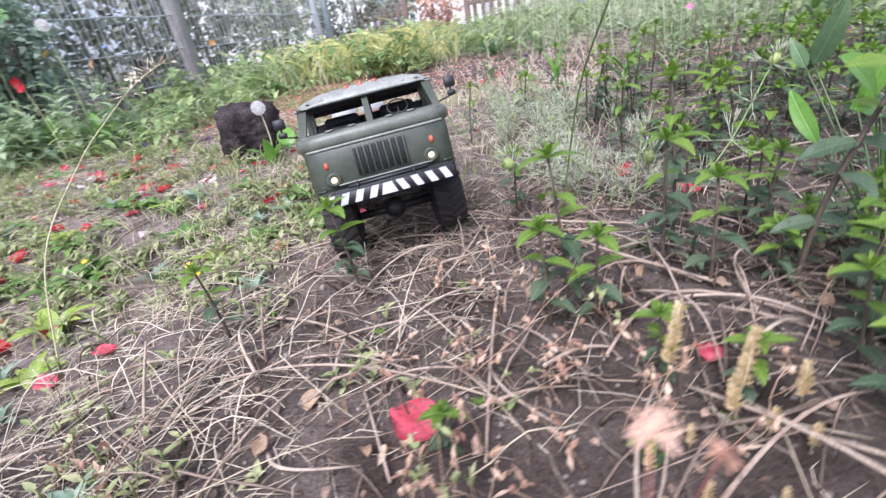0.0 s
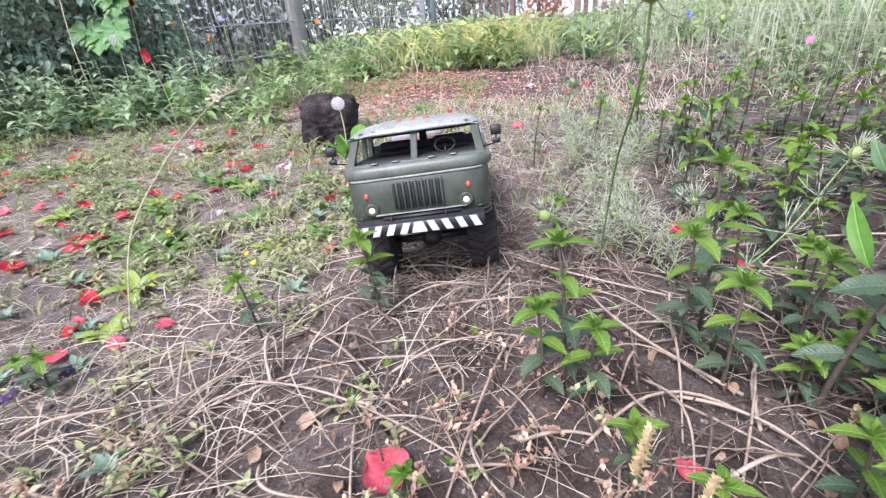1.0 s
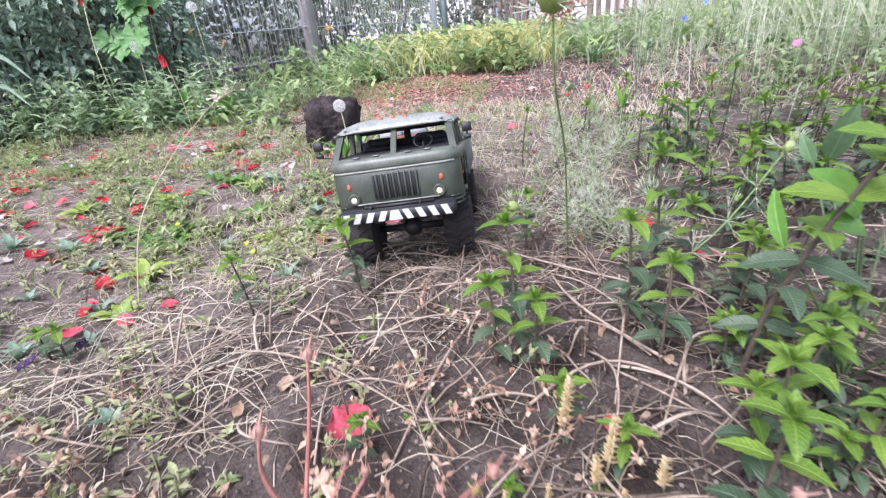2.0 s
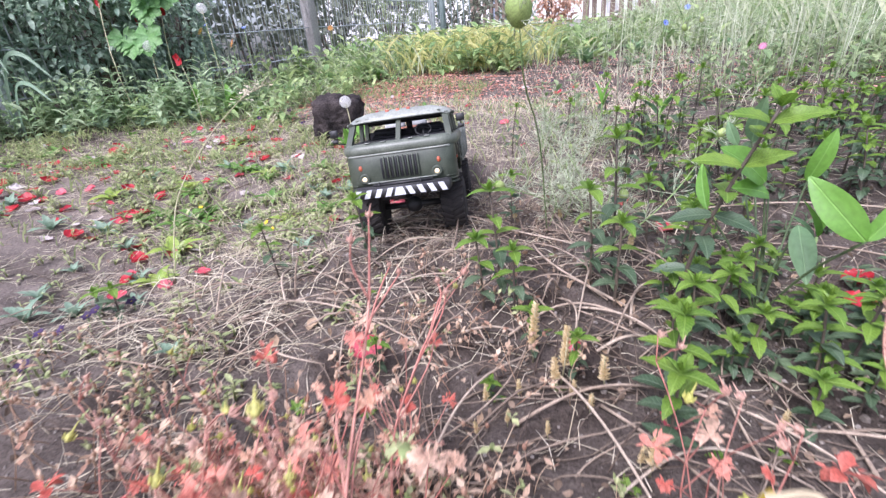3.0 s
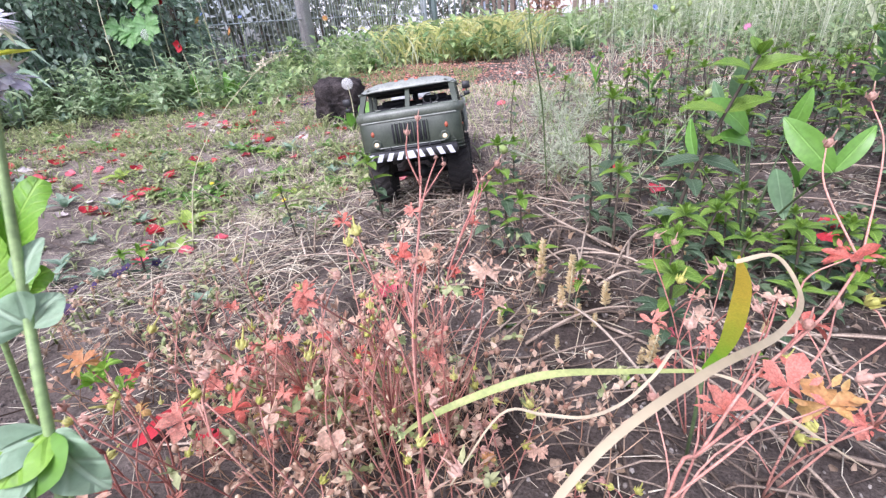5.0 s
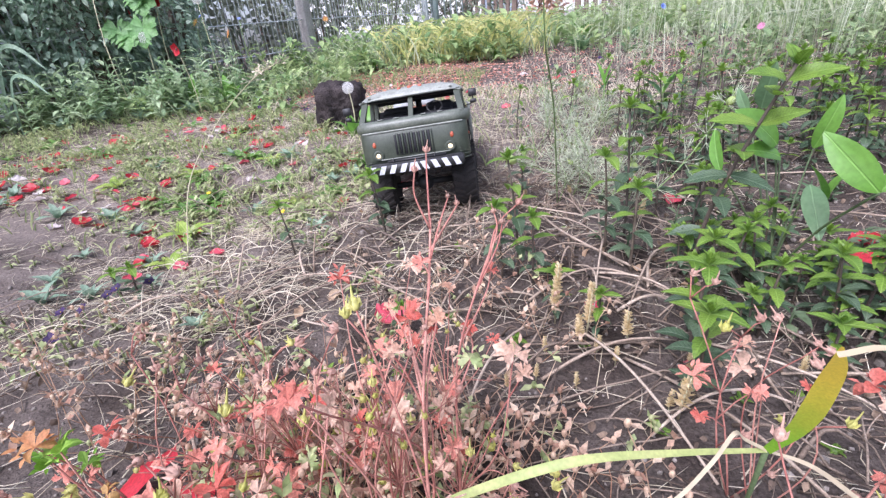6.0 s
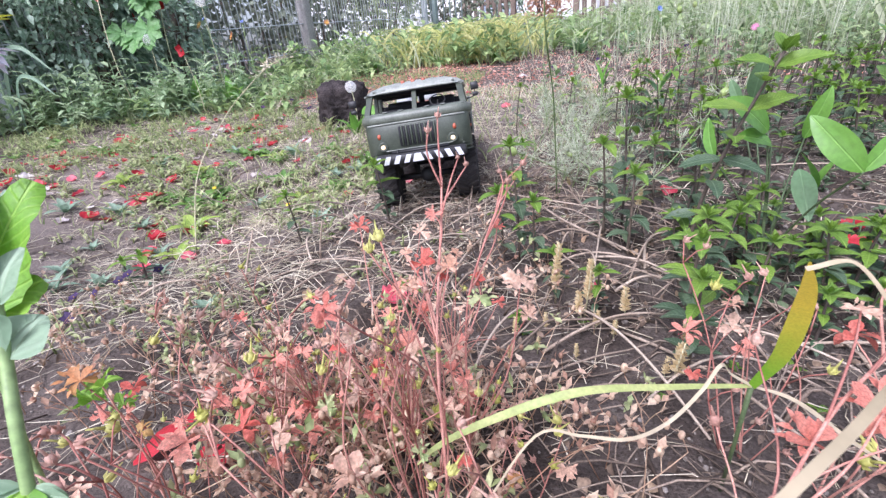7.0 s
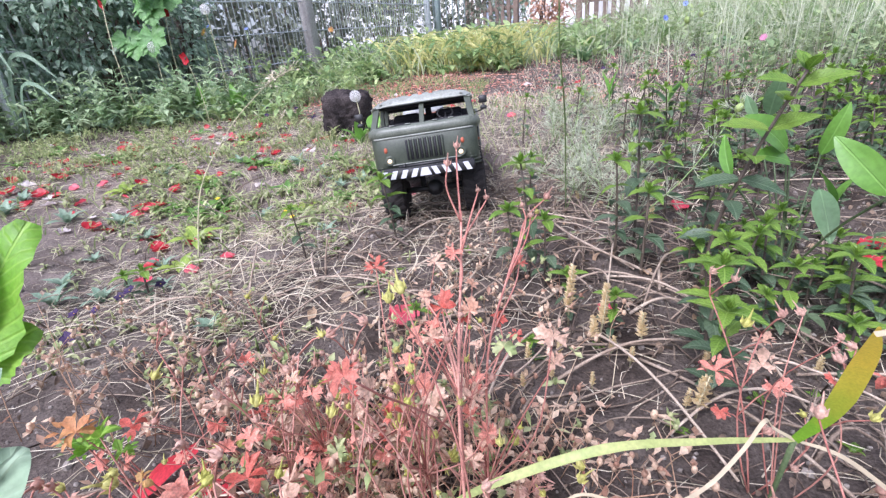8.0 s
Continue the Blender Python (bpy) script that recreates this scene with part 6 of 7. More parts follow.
# ---- reddened cranesbills ----
def cranesbill(h, seed, label, leaf_mats):
    r = random.Random(seed)
    root = holder("cranesbill", label, "cranesbill", "reddened cranesbills")
    leaves = [palmate_shape(0.0086, 5, 235, 0.56, True, r).mesh("leaf", m) for m in leaf_mats]
    pod = Shape().ball((0, 0, 0.0018), 0.0015, 0.0015, 0.0022, 8, 6).tube([(0, 0, 0.003), (0, 0.0004, 0.006), (0, 0.0010, 0.0085)], 0.0006, 0.0002, 5)
    for k in range(5):
        a = 2 * math.pi * k / 5
        pod.blade([(0, 0, 0.0002), (0.0017 * math.cos(a), 0.0017 * math.sin(a), 0.0016), (0.0024 * math.cos(a), 0.0024 * math.sin(a), 0.004)], 0.0016, (math.cos(a + 1), math.sin(a + 1), 0.3))
    pods = [pod.mesh("seed_capsule", POD), pod.mesh("seed_capsule", POD_GREEN)]
    for b in range(r.choice([2, 3, 3, 4])):
        a, out = r.uniform(0, 6.28), r.uniform(0.12, 0.55) if h < 0.15 else r.uniform(0.05, 0.22)
        hh = h * r.uniform(0.6, 1.0)
        end = Vector((out * hh * math.cos(a), out * hh * math.sin(a), hh))
        way = bend((0, 0, 0), end, 0.02 * hh, r.uniform(-0.1, 0.1) * hh, 7)
        st = Shape().tube(way, 0.0005 if h < 0.15 else 0.0007, 0.00035, 5)
        for j in range(3):
            p = way[2 + int(1.4 * j)]
            d = Vector((r.uniform(-1, 1), r.uniform(-1, 1), r.uniform(0.5, 1.3))).normalized() * h * r.uniform(0.12, 0.25)
            st.tube([p, p + d * 0.5 + Vector((0, 0, 0.002)), p + d], 0.0004, 0.0003, 4)
            if r.random() < 0.34:
                part("leaf", r.choice(leaves), None, root, m=Matrix.Translation(p + d) @ Matrix.Rotation(r.uniform(0, 6.28), 4, "Z") @ Matrix.Rotation(r.uniform(-0.5, 0.6), 4, "X") @ Matrix.Scale(r.uniform(0.7, 1.3), 4))
            else:
                part("seed_capsule", pods[0] if r.random() < 0.65 else pods[1], None, root, m=Matrix.Translation(p + d) @ Euler((r.uniform(-0.9, 0.9), r.uniform(-0.9, 0.9), 0)).to_matrix().to_4x4() @ Matrix.Scale(r.uniform(0.7, 1.15), 4))
        for j in range(r.choice([2, 3])):
            d = Vector((r.uniform(-1, 1), r.uniform(-1, 1), r.uniform(0.4, 1.4))).normalized() * h * 0.13
            p = way[-1] + d
            st.tube([way[-1], way[-1] + d * 0.6 + Vector((0, 0, 0.002)), p], 0.0004, 0.0003, 4)
            part("seed_capsule", pods[0] if r.random() < 0.65 else pods[1], None, root, m=Matrix.Translation(p) @ Euler((r.uniform(-1.4, 1.4), r.uniform(-1.4, 1.4), 0)).to_matrix().to_4x4() @ Matrix.Scale(r.uniform(0.8, 1.3), 4))
        part("stem", st, RED_STEM, root)
    return root


def build_cranesbills():
    r = random.Random(200)
    protos = [(0.10, cranesbill(0.10, 201, "reddened cranesbill with lobed leaves and beaked seed capsules", (RED_LEAF, RED_LEAF, TAN_LEAF))),
              (0.13, cranesbill(0.13, 202, "reddened cranesbill with many seed capsules", (RED_LEAF, TAN_LEAF, TAN_LEAF))),
              (0.07, cranesbill(0.07, 203, "low withered pinkish cranesbill", (TAN_LEAF, RED_LEAF, WEED))),
              (0.09, cranesbill(0.09, 204, "low cranesbill turning orange and green", (ORANGE_LEAF, WEED, RED_LEAF))),
              (0.18, cranesbill(0.18, 205, "tall reddened cranesbill with seed capsules on branching stalks", (RED_LEAF, TAN_LEAF, RED_LEAF)))]
    spots = [(0.045, -0.055, 0.15), (0.020, 0.000, 0.12), (-0.010, -0.005, 0.11), (-0.035, -0.030, 0.13),
             (-0.090, -0.045, 0.11), (0.225, 0.075, 0.10), (0.260, 0.040, 0.12), (0.110, 0.020, 0.08), (0.085, 0.000, 0.09), (0.000, 0.040, 0.08),
             (-0.030, 0.030, 0.09), (-0.065, 0.020, 0.10), (-0.105, 0.000, 0.10), (-0.060, 0.050, 0.08), (0.155, 0.000, 0.055), (0.030, 0.055, 0.075)]
    spots += [(x, y, r.uniform(0.04, 0.07)) for x, y in scatter(6, -0.12, 0.06, 0.02, 0.14, lambda x, y: bell(x, -0.02, 0.1), 206)]
    used = set()
    for x, y, h in spots:
        k = min(range(5), key=lambda i: abs(protos[i][0] - h) + 0.02 * r.random())
        m = on_ground(x, y, r.uniform(0, 6.28), h / protos[k][0], 0.003)
        if k in used:
            copy_thing(protos[k][1], m)
        else:
            used.add(k)
            protos[k][1].matrix_basis = m
    for k in range(5):
        if k not in used:
            protos[k][1].matrix_basis = on_ground(-0.28 + 0.05 * k, 0.06, 0, 0.8)


build_cranesbills()


def reaching_cranesbill(base, tips, label, seed, trunk=None, thick=0.0006):
    """A cranesbill whose stalks end in given leaves and capsules."""
    r = random.Random(seed)
    root = holder("cranesbill", label, "cranesbill", "reddened cranesbills")
    foot = Vector((base[0], base[1], lie(base[0], base[1]) - 0.004))
    if trunk:
        trunk = smooth_way([foot] + list(trunk), 5)
        part("stem", Shape().tube(trunk, thick * 1.3, thick, 6), RED_STEM, root)
    cap = Shape().ball((0, 0, 0.0018), 0.0017, 0.0017, 0.0024, 8, 6).tube([(0, 0, 0.003), (0, 0.0004, 0.006), (0, 0.0010, 0.0085)], 0.0006, 0.0002, 5)
    for k in range(5):
        a = 2 * math.pi * k / 5
        cap.blade([(0, 0, 0.0002), (0.0019 * math.cos(a), 0.0019 * math.sin(a), 0.0016), (0.0024 * math.cos(a), 0.0024 * math.sin(a), 0.004)], 0.0016, (math.cos(a + 1), math.sin(a + 1), 0.3))
    for tip, mat, size in tips:
        tip = Vector(tip)
        s = foot if not trunk else min(trunk, key=lambda p: abs(p.z - (tip.z - r.uniform(0.02, 0.06))) + 0.3 * (p - tip).length)
        mid = s.lerp(tip, 0.55) + Vector((r.uniform(-1, 1), r.uniform(-1, 1), 0.4)) * 0.13 * (tip - s).length
        part("stem", Shape().tube(smooth_way([s, mid, tip], 5), thick, thick * 0.6, 5), RED_STEM, root)
        if mat in (POD, POD_GREEN):
            part("seed_capsule", cap.mesh("seed_capsule", mat), None, root, m=Matrix.Translation(tip) @ Euler((r.uniform(-0.7, 0.7), r.uniform(-0.7, 0.7), 0)).to_matrix().to_4x4() @ Matrix.Scale(size, 4))
        else:
            part("leaf", palmate_shape(size, 5, 230, 0.54, True, r).mesh("leaf", mat), None, root, m=Matrix.Translation(tip) @ Matrix.Rotation(r.uniform(-1.5, 1.5), 4, "Z") @ Matrix.Rotation(r.uniform(0.3, 0.9), 4, "X"))


reaching_cranesbill((0.052, -0.012), [((0.050, -0.059, 0.168), RED_LEAF, 0.0085), ((0.046, -0.006, 0.129), RED_LEAF, 0.0085), ((0.057, -0.026, 0.176), POD_GREEN, 1.1), ((0.049, -0.020, 0.168), POD_GREEN, 0.95),
                                     ((0.062, -0.015, 0.150), TAN_LEAF, 0.006), ((0.040, -0.030, 0.135), TAN_LEAF, 0.006), ((0.066, -0.010, 0.145), POD, 0.8), ((0.036, -0.04, 0.15), RED_LEAF, 0.006), ((0.070, 0.0, 0.15), POD, 0.7), ((0.03, -0.02, 0.14), POD, 0.8)], "reddened cranesbill with lobed leaves and green seed capsules", 231)
reaching_cranesbill((0.078, -0.050), [((0.0576, 0.0671, 0.2033), POD, 0.75), ((0.0574, 0.0471, 0.1996), POD, 0.75), ((0.073, 0.058, 0.180), POD, 0.6), ((0.0622, 0.028, 0.1648), RED_LEAF, 0.0055), ((0.0594, 0.010, 0.1476), RED_LEAF, 0.0085), ((0.0518, -0.003, 0.1418), RED_LEAF, 0.0085),
                                      ((0.0706, 0.0139, 0.1443), TAN_LEAF, 0.007), ((0.0519, 0.0096, 0.1526), TAN_LEAF, 0.005), ((0.0691, 0.0575, 0.1842), POD, 0.55), ((0.066, 0.02, 0.135), RED_LEAF, 0.005)],
                    "tall cranesbill with seed capsules on branching stalks", 232, [(0.0735, -0.033, 0.06), (0.070, -0.0157, 0.115), (0.0673, 0.0055, 0.1387), (0.0643, 0.0303, 0.1575), (0.0617, 0.0495, 0.1766)], 0.00060)
reaching_cranesbill((0.076, -0.004), [((0.1004, 0.0651, 0.1776), POD, 0.8), ((0.0939, 0.0590, 0.1704), POD, 0.7), ((0.0899, 0.0606, 0.1751), POD, 0.6), ((0.097, 0.066, 0.170), POD_GREEN, 0.6), ((0.089, 0.0492, 0.150), RED_LEAF, 0.005), ((0.080, 0.030, 0.130), RED_LEAF, 0.006)],
                    "cranesbill with a fan of pale seed capsules", 236, [(0.0765, 0.005, 0.07), (0.0772, 0.0165, 0.120), (0.0836, 0.0368, 0.1456), (0.089, 0.0492, 0.1583)], 0.00050)
reaching_cranesbill((0.150, -0.100), [((0.2012, -0.0537, 0.1424), RED_LEAF, 0.0125), ((0.2154, -0.050, 0.133), ORANGE_LEAF, 0.0115), ((0.184, -0.060, 0.136), RED_LEAF, 0.010), ((0.234, -0.006, 0.1618), RED_LEAF, 0.010), ((0.2366, 0.0327, 0.1918), POD, 0.9),
                                      ((0.26, 0.0573, 0.2048), POD, 0.9), ((0.1797, -0.0301, 0.1441), POD, 0.9), ((0.1683, -0.044, 0.1228), POD, 0.9), ((0.212, -0.034, 0.150), POD, 0.9), ((0.204, -0.030, 0.158), TAN_LEAF, 0.006), ((0.228, -0.018, 0.148), POD, 0.8)],
                    "near cranesbill with large orange-red lobed leaves", 233, [(0.1652, -0.0812, 0.1191), (0.1759, -0.0704, 0.1301), (0.1917, -0.0529, 0.1424), (0.2191, -0.0275, 0.1503), (0.2377, -0.006, 0.1598)], 0.00045)
reaching_cranesbill((-0.095, -0.045), [((-0.085, -0.053, 0.117), ORANGE_LEAF, 0.0105), ((-0.078, -0.050, 0.112), WAVY_LEAF, 0.0110), ((-0.093, -0.048, 0.100), WAVY_LEAF, 0.0110), ((-0.088, -0.040, 0.090), WAVY_LEAF, 0.009), ((-0.075, -0.046, 0.080), ORANGE_LEAF, 0.007), ((-0.10, -0.045, 0.085), RED_LEAF, 0.007), ((-0.080, -0.045, 0.09), RED_LEAF, 0.006)], "young cranesbill with green and orange lobed leaves", 234)
for n, (bx, by, ct, k) in enumerate([(0.045, 0.005, (0.048, -0.012, 0.110), 13), (0.020, 0.030, (0.020, 0.020, 0.095), 12), (0.075, 0.010, (0.076, 0.000, 0.085), 10), (-0.02, 0.02, (-0.02, 0.0, 0.085), 10), (0.05, 0.075, (0.055, 0.075, 0.075), 9), (-0.06, 0.0, (-0.055, -0.01, 0.075), 8)]):
    rc = random.Random(240 + n)
    ends = [((ct[0] + rc.gauss(0, 0.016), ct[1] + rc.gauss(0, 0.016), max(0.03, ct[2] + rc.gauss(0, 0.022))), rc.choice((RED_LEAF, RED_LEAF, TAN_LEAF, TAN_LEAF, WEED_LOW, POD, POD, POD, POD_GREEN)), 0) for _ in range(k + 7)]
    ends = [(p, m, rc.uniform(0.55, 0.9) if m in (POD, POD_GREEN) else rc.uniform(0.005, 0.0095)) for p, m, _ in ends]
    reaching_cranesbill((bx, by), ends, "reddened cranesbill with pink leaves and pale seed capsules", 250 + n, [(bx, by, ct[2] * 0.25), (bx + 0.4 * (ct[0] - bx), by + 0.4 * (ct[1] - by), ct[2] * 0.55)], 0.00042)
reaching_cranesbill((0.236, 0.070), [((0.228, 0.080, 0.110), POD, 1.0), ((0.245, 0.075, 0.100), POD, 0.8), ((0.238, 0.060, 0.085), RED_LEAF, 0.006), ((0.222, 0.066, 0.075), RED_LEAF, 0.005)], "small reddened cranesbill with seed capsules", 235, None, 0.0005)


def build_withered():
    """Fine withered stems with tiny buds between the cranesbills, too many to count."""
    r = random.Random(220)
    sh, buds, fresh = Shape(), Shape(), Shape()
    for x, y in scatter(330, -0.55, 0.20, -0.03, 0.42, lambda x, y: max(bell(x, 0.02, 0.10) * (1 if y < 0.10 else 0.08), 0.20 * bell(x, -0.25, 0.12) * bell(y, 0.12, 0.08)), 221):
        h = r.uniform(0.03, 0.10) * (1 if y < 0.06 else 0.55)
        a = r.uniform(0, 6.28)
        z = height(x, y)
        out = r.uniform(0.2, 1.0) * h
        end = Vector((x + out * math.cos(a), y + out * math.sin(a), z + h))
        way = bend((x, y, z - 0.002), end, 0.1 * h, r.uniform(-0.2, 0.2) * h, 5)
        green = r.random() < 0.2
        sh.tube(way, 0.0005, 0.0003, 3)
        bunch = fresh if green else buds
        for k in (2, 3, 4):
            d = Vector((r.uniform(-1, 1), r.uniform(-1, 1), r.uniform(0.1, 1.0))).normalized() * r.uniform(0.005, 0.013)
            sh.tube([way[k], way[k] + d], 0.0003, 0.00022, 3)
            q = way[k] + d
            if r.random() < 0.6:
                bunch.ball(q, 0.0019, 0.0019, 0.0029, 6, 4)
            for _ in range(r.choice((1, 2, 3)) if not green else 3):
                e = Vector((r.uniform(-1, 1), r.uniform(-1, 1), r.uniform(-0.3, 0.9))).normalized() * r.uniform(0.004, 0.012)
                bunch.blade([q, q + e * 0.5, q + e], 0.0044 if not green else 0.0046, (r.uniform(-1, 1), 0.4, 1), 0.3, ovate)
    single("withered_stems", sh, WITHERED, "fine withered tan and reddish stems", "withered stems", kind="stuff")
    single("withered_buds", buds, WITHERED_BUD, "tiny withered buds and leaf scraps on fine stems", "withered buds", kind="stuff")
    single("green_sprigs", fresh, WEED_LOW, "small yellow-green leaves and buds among withered stems", "sprigs", kind="stuff")
    flakes = Shape()
    one, two = leaf_shape(0.010, 0.005, 1.8, 0.5, 3), leaf_shape(0.008, 0.006, -1.2, 0.4, 3)
    for x, y in scatter(1300, -0.7, 0.8, 0.02, 0.9, litter_here, 222, -0.3):
        k = r.choice((one, two))
        flakes.add(k.v, k.f, on_ground(x, y, r.uniform(0, 6.28), r.uniform(0.5, 1.3), -0.003 - 0.008 * r.random(), (r.uniform(-0.8, 0.8), r.uniform(-0.8, 0.8))))
    single("leaf_scraps", flakes, SCRAP, "brown and tan scraps of dead leaf in the litter", "leaf litter", kind="stuff")


build_withered()


# ---- yellow spikes ----
def spike(h, seed):
    r = random.Random(seed)
    root = holder("dry_flower_spike", "small ochre dried flower spike standing in the litter", "flower spike", "dry flower spikes")
    part("stem", Shape().tube([(0, 0, 0), (0.002, 0, h * 0.5), (0.001, 0.002, h)], 0.0011, 0.0006, 5), PALE_STEM, root)
    sh = Shape()
    n = int(h * 1100)
    for i in range(n):
        s = 0.35 + 0.65 * i / n
        a = 2.4 * i
        rad = 0.0066 * (1.05 - 0.6 * s)
        d = Vector((math.cos(a), math.sin(a), r.uniform(0.2, 1.0)))
        p = Vector((0.001, 0.001, h * s))
        sh.blade([p, p + d * rad * 0.6, p + d * rad * 1.3], 0.0036, (-math.sin(a), math.cos(a), 0.4), 0.3)
    part("flower_head", sh, SPIKE, root)
    return root


def build_spikes():
    r = random.Random(300)
    protos = [(0.045, spike(0.045, 301)), (0.075, spike(0.075, 302))]
    used = set()
    known = [(0.119, 0.253, 0.074), (0.144, 0.214, 0.038), (0.185, 0.220, 0.046), (0.210, 0.138, 0.055), (0.083, 0.190, 0.032), (0.083, 0.153, 0.025), (0.111, 0.202, 0.028),
             (0.147, 0.225, 0.070), (0.155, 0.205, 0.03), (0.171, 0.193, 0.03), (0.230, 0.184, 0.036), (0.138, 0.162, 0.024), (0.104, 0.170, 0.025), (0.205, 0.145, 0.03)]
    known += [(x, y, r.uniform(0.025, 0.05)) for x, y in scatter(8, 0.05, 0.5, 0.15, 0.6, None, 303)]
    for x, y, h in known:
        k = 0 if h < 0.06 else 1
        m = on_ground(x, y, r.uniform(0, 6.28), h / protos[k][0], 0.002, (r.uniform(-0.1, 0.1), r.uniform(-0.1, 0.1)))
        if k in used:
            copy_thing(protos[k][1], m)
        else:
            used.add(k)
            protos[k][1].matrix_basis = m


build_spikes()


# ---- love-in-a-mist ----
def wisps(sh, r, c, rad, n, fork=3):
    c = Vector(c)
    for _ in range(n):
        d = Vector((r.uniform(-1, 1), r.uniform(-1, 1), r.uniform(-0.5, 1))).normalized()
        a = c + d * rad * 0.45 + Vector((0, 0, 0.05 * rad))
        sh.tube([c, a], 0.0005, 0.0004, 3)
        for _ in range(fork):
            e = (d + Vector((r.uniform(-1, 1), r.uniform(-1, 1), r.uniform(-0.4, 0.9))) * 0.55).normalized()
            sh.tube([a, a + e * rad * 0.3, a + e * rad * r.uniform(0.45, 0.65) + Vector((0, 0, 0.04 * rad))], 0.00042, 0.00028, 3)


def nigella(way, pod_size, seed, label, leaves=True, mist=0.024):
    r = random.Random(seed)
    root = holder("nigella", label, "nigella", "nigella plants")
    pts = smooth_way(way, 5)
    part("stem", Shape().tube(pts, 0.0010, 0.0006, 6), GREEN_STEM, root)
    top = pts[-1]
    if pod_size:
        d = (pts[-1] - pts[-3]).normalized()
        m = Matrix.Translation(top + d * pod_size * 0.5) @ d.to_track_quat("Z", "Y").to_matrix().to_4x4()
        pod = Shape().turned([(pod_size * q, pod_size * z) for q, z in ((0.05, -0.7), (0.32, -0.55), (0.52, -0.2), (0.55, 0.15), (0.42, 0.5), (0.2, 0.68), (0.06, 0.75))], 10, m)
        for k in range(5):
            a = 2 * math.pi * k / 5
            pod.tube([m @ Vector((0.1 * pod_size * math.cos(a), 0.1 * pod_size * math.sin(a), 0.65 * pod_size)), m @ Vector((0.3 * pod_size * math.cos(a), 0.3 * pod_size * math.sin(a), 1.1 * pod_size)), m @ Vector((0.5 * pod_size * math.cos(a), 0.5 * pod_size * math.sin(a), 1.3 * pod_size))], 0.0006, 0.0003, 4)
        part("seed_pod", pod, NIG_POD, root, "swollen green seed pod")
        mist_sh = Shape()
        wisps(mist_sh, r, top, mist, 16)
        part("bract_tuft", mist_sh, THREAD, root, "thread-like green bracts")
    if leaves:
        fol = Shape()
        for i in range(2, len(pts) - 2, 2):
            wisps(fol, r, pts[i], r.uniform(0.02, 0.045), 6)
        part("foliage", fol, THREAD, root, "thread-like leaves")
    return root


def g(x, y, h):
    return (x, y, lie(x, y) + h)


nigella([g(0.118, 0.56, 0), g(0.112, 0.44, 0.17), g(0.105, 0.32, 0.255), (0.103, 0.295, 0.282)], 0.020, 401, "tall nigella stem with a round green seed pod", False)
nigella([g(0.160, 0.62, 0), g(0.11, 0.57, 0.05), g(0.055, 0.52, 0.085)], 0.013, 403, "leaning nigella with a pale green pod in thread-like bracts")
nigella([g(0.225, 0.575, 0), g(0.230, 0.570, 0.03), g(0.228, 0.565, 0.055)], 0.013, 404, "short nigella with a green pod in thread-like bracts", True, 0.03)
nigella([g(0.17, 0.45, 0), g(0.26, 0.47, 0.08), g(0.32, 0.50, 0.16)], 0.009, 405, "leaning nigella with a pale green pod")
for i, (x, y) in enumerate(scatter(30, 0.06, 0.26, 0.52, 1.05, lambda x, y: bell(x, 0.14, 0.1), 406)):
    nigella([g(x, y, 0), g(x + 0.01, y, 0.04), g(x + 0.02 * (i % 3 - 1), y + 0.01, 0.05 + 0.012 * (i % 5))], 0.007 if i % 7 == 0 else 0, 410 + i, "bushy nigella with thread-like leaves")
for i, (x, y) in enumerate(scatter(44, 0.15, 2.6, 1.1, 3.2, None, 440)):
    h = 0.20 + 0.05 * (i % 7)
    nigella([g(x, y, 0), g(x + 0.01, y, h * 0.5), g(x + 0.03 * (i % 3 - 1), y, h)], 0.013 if i % 4 == 0 else 0, 450 + i, "tall thin nigella stem with thread-like leaves")


def build_mist():
    r = random.Random(480)
    sh = Shape()
    for x, y in scatter(420, 0.25, 2.9, 1.0, 3.6, None, 481):
        h = r.uniform(0.06, 0.40)
        sh.tube([g(x, y, 0), g(x + r.uniform(-0.03, 0.03), y, h)], 0.0012, 0.0007, 3)
        wisps(sh, r, g(x, y, h * r.uniform(0.5, 1)), 0.06, 5, 3)
    single("wispy_stems", sh, THREAD, "misty mass of thin green stems and thread-like leaves", "wispy plants", kind="stuff")


build_mist()


# ---- flowers ----
def flower(petals, size, mat, eye_mat, seed, eye_size=0.18):
    sh = Shape()
    one = petal_shape(size, seed)
    for k in range(petals):
        sh.add(one.v, one.f, Matrix.Rotation(2 * math.pi * k / petals, 4, "Z") @ Matrix.Rotation(0.25, 4, "X") @ Matrix.Translation((0, size * 0.5, 0)) @ Matrix.Diagonal((min(1.0, 3.4 / petals), 1, 0.5, 1)))
    return sh.mesh("petals", mat), Shape().ball((0, 0, size * 0.06), size * eye_size, size * eye_size, size * 0.12, 8, 5).mesh("eye", eye_mat)


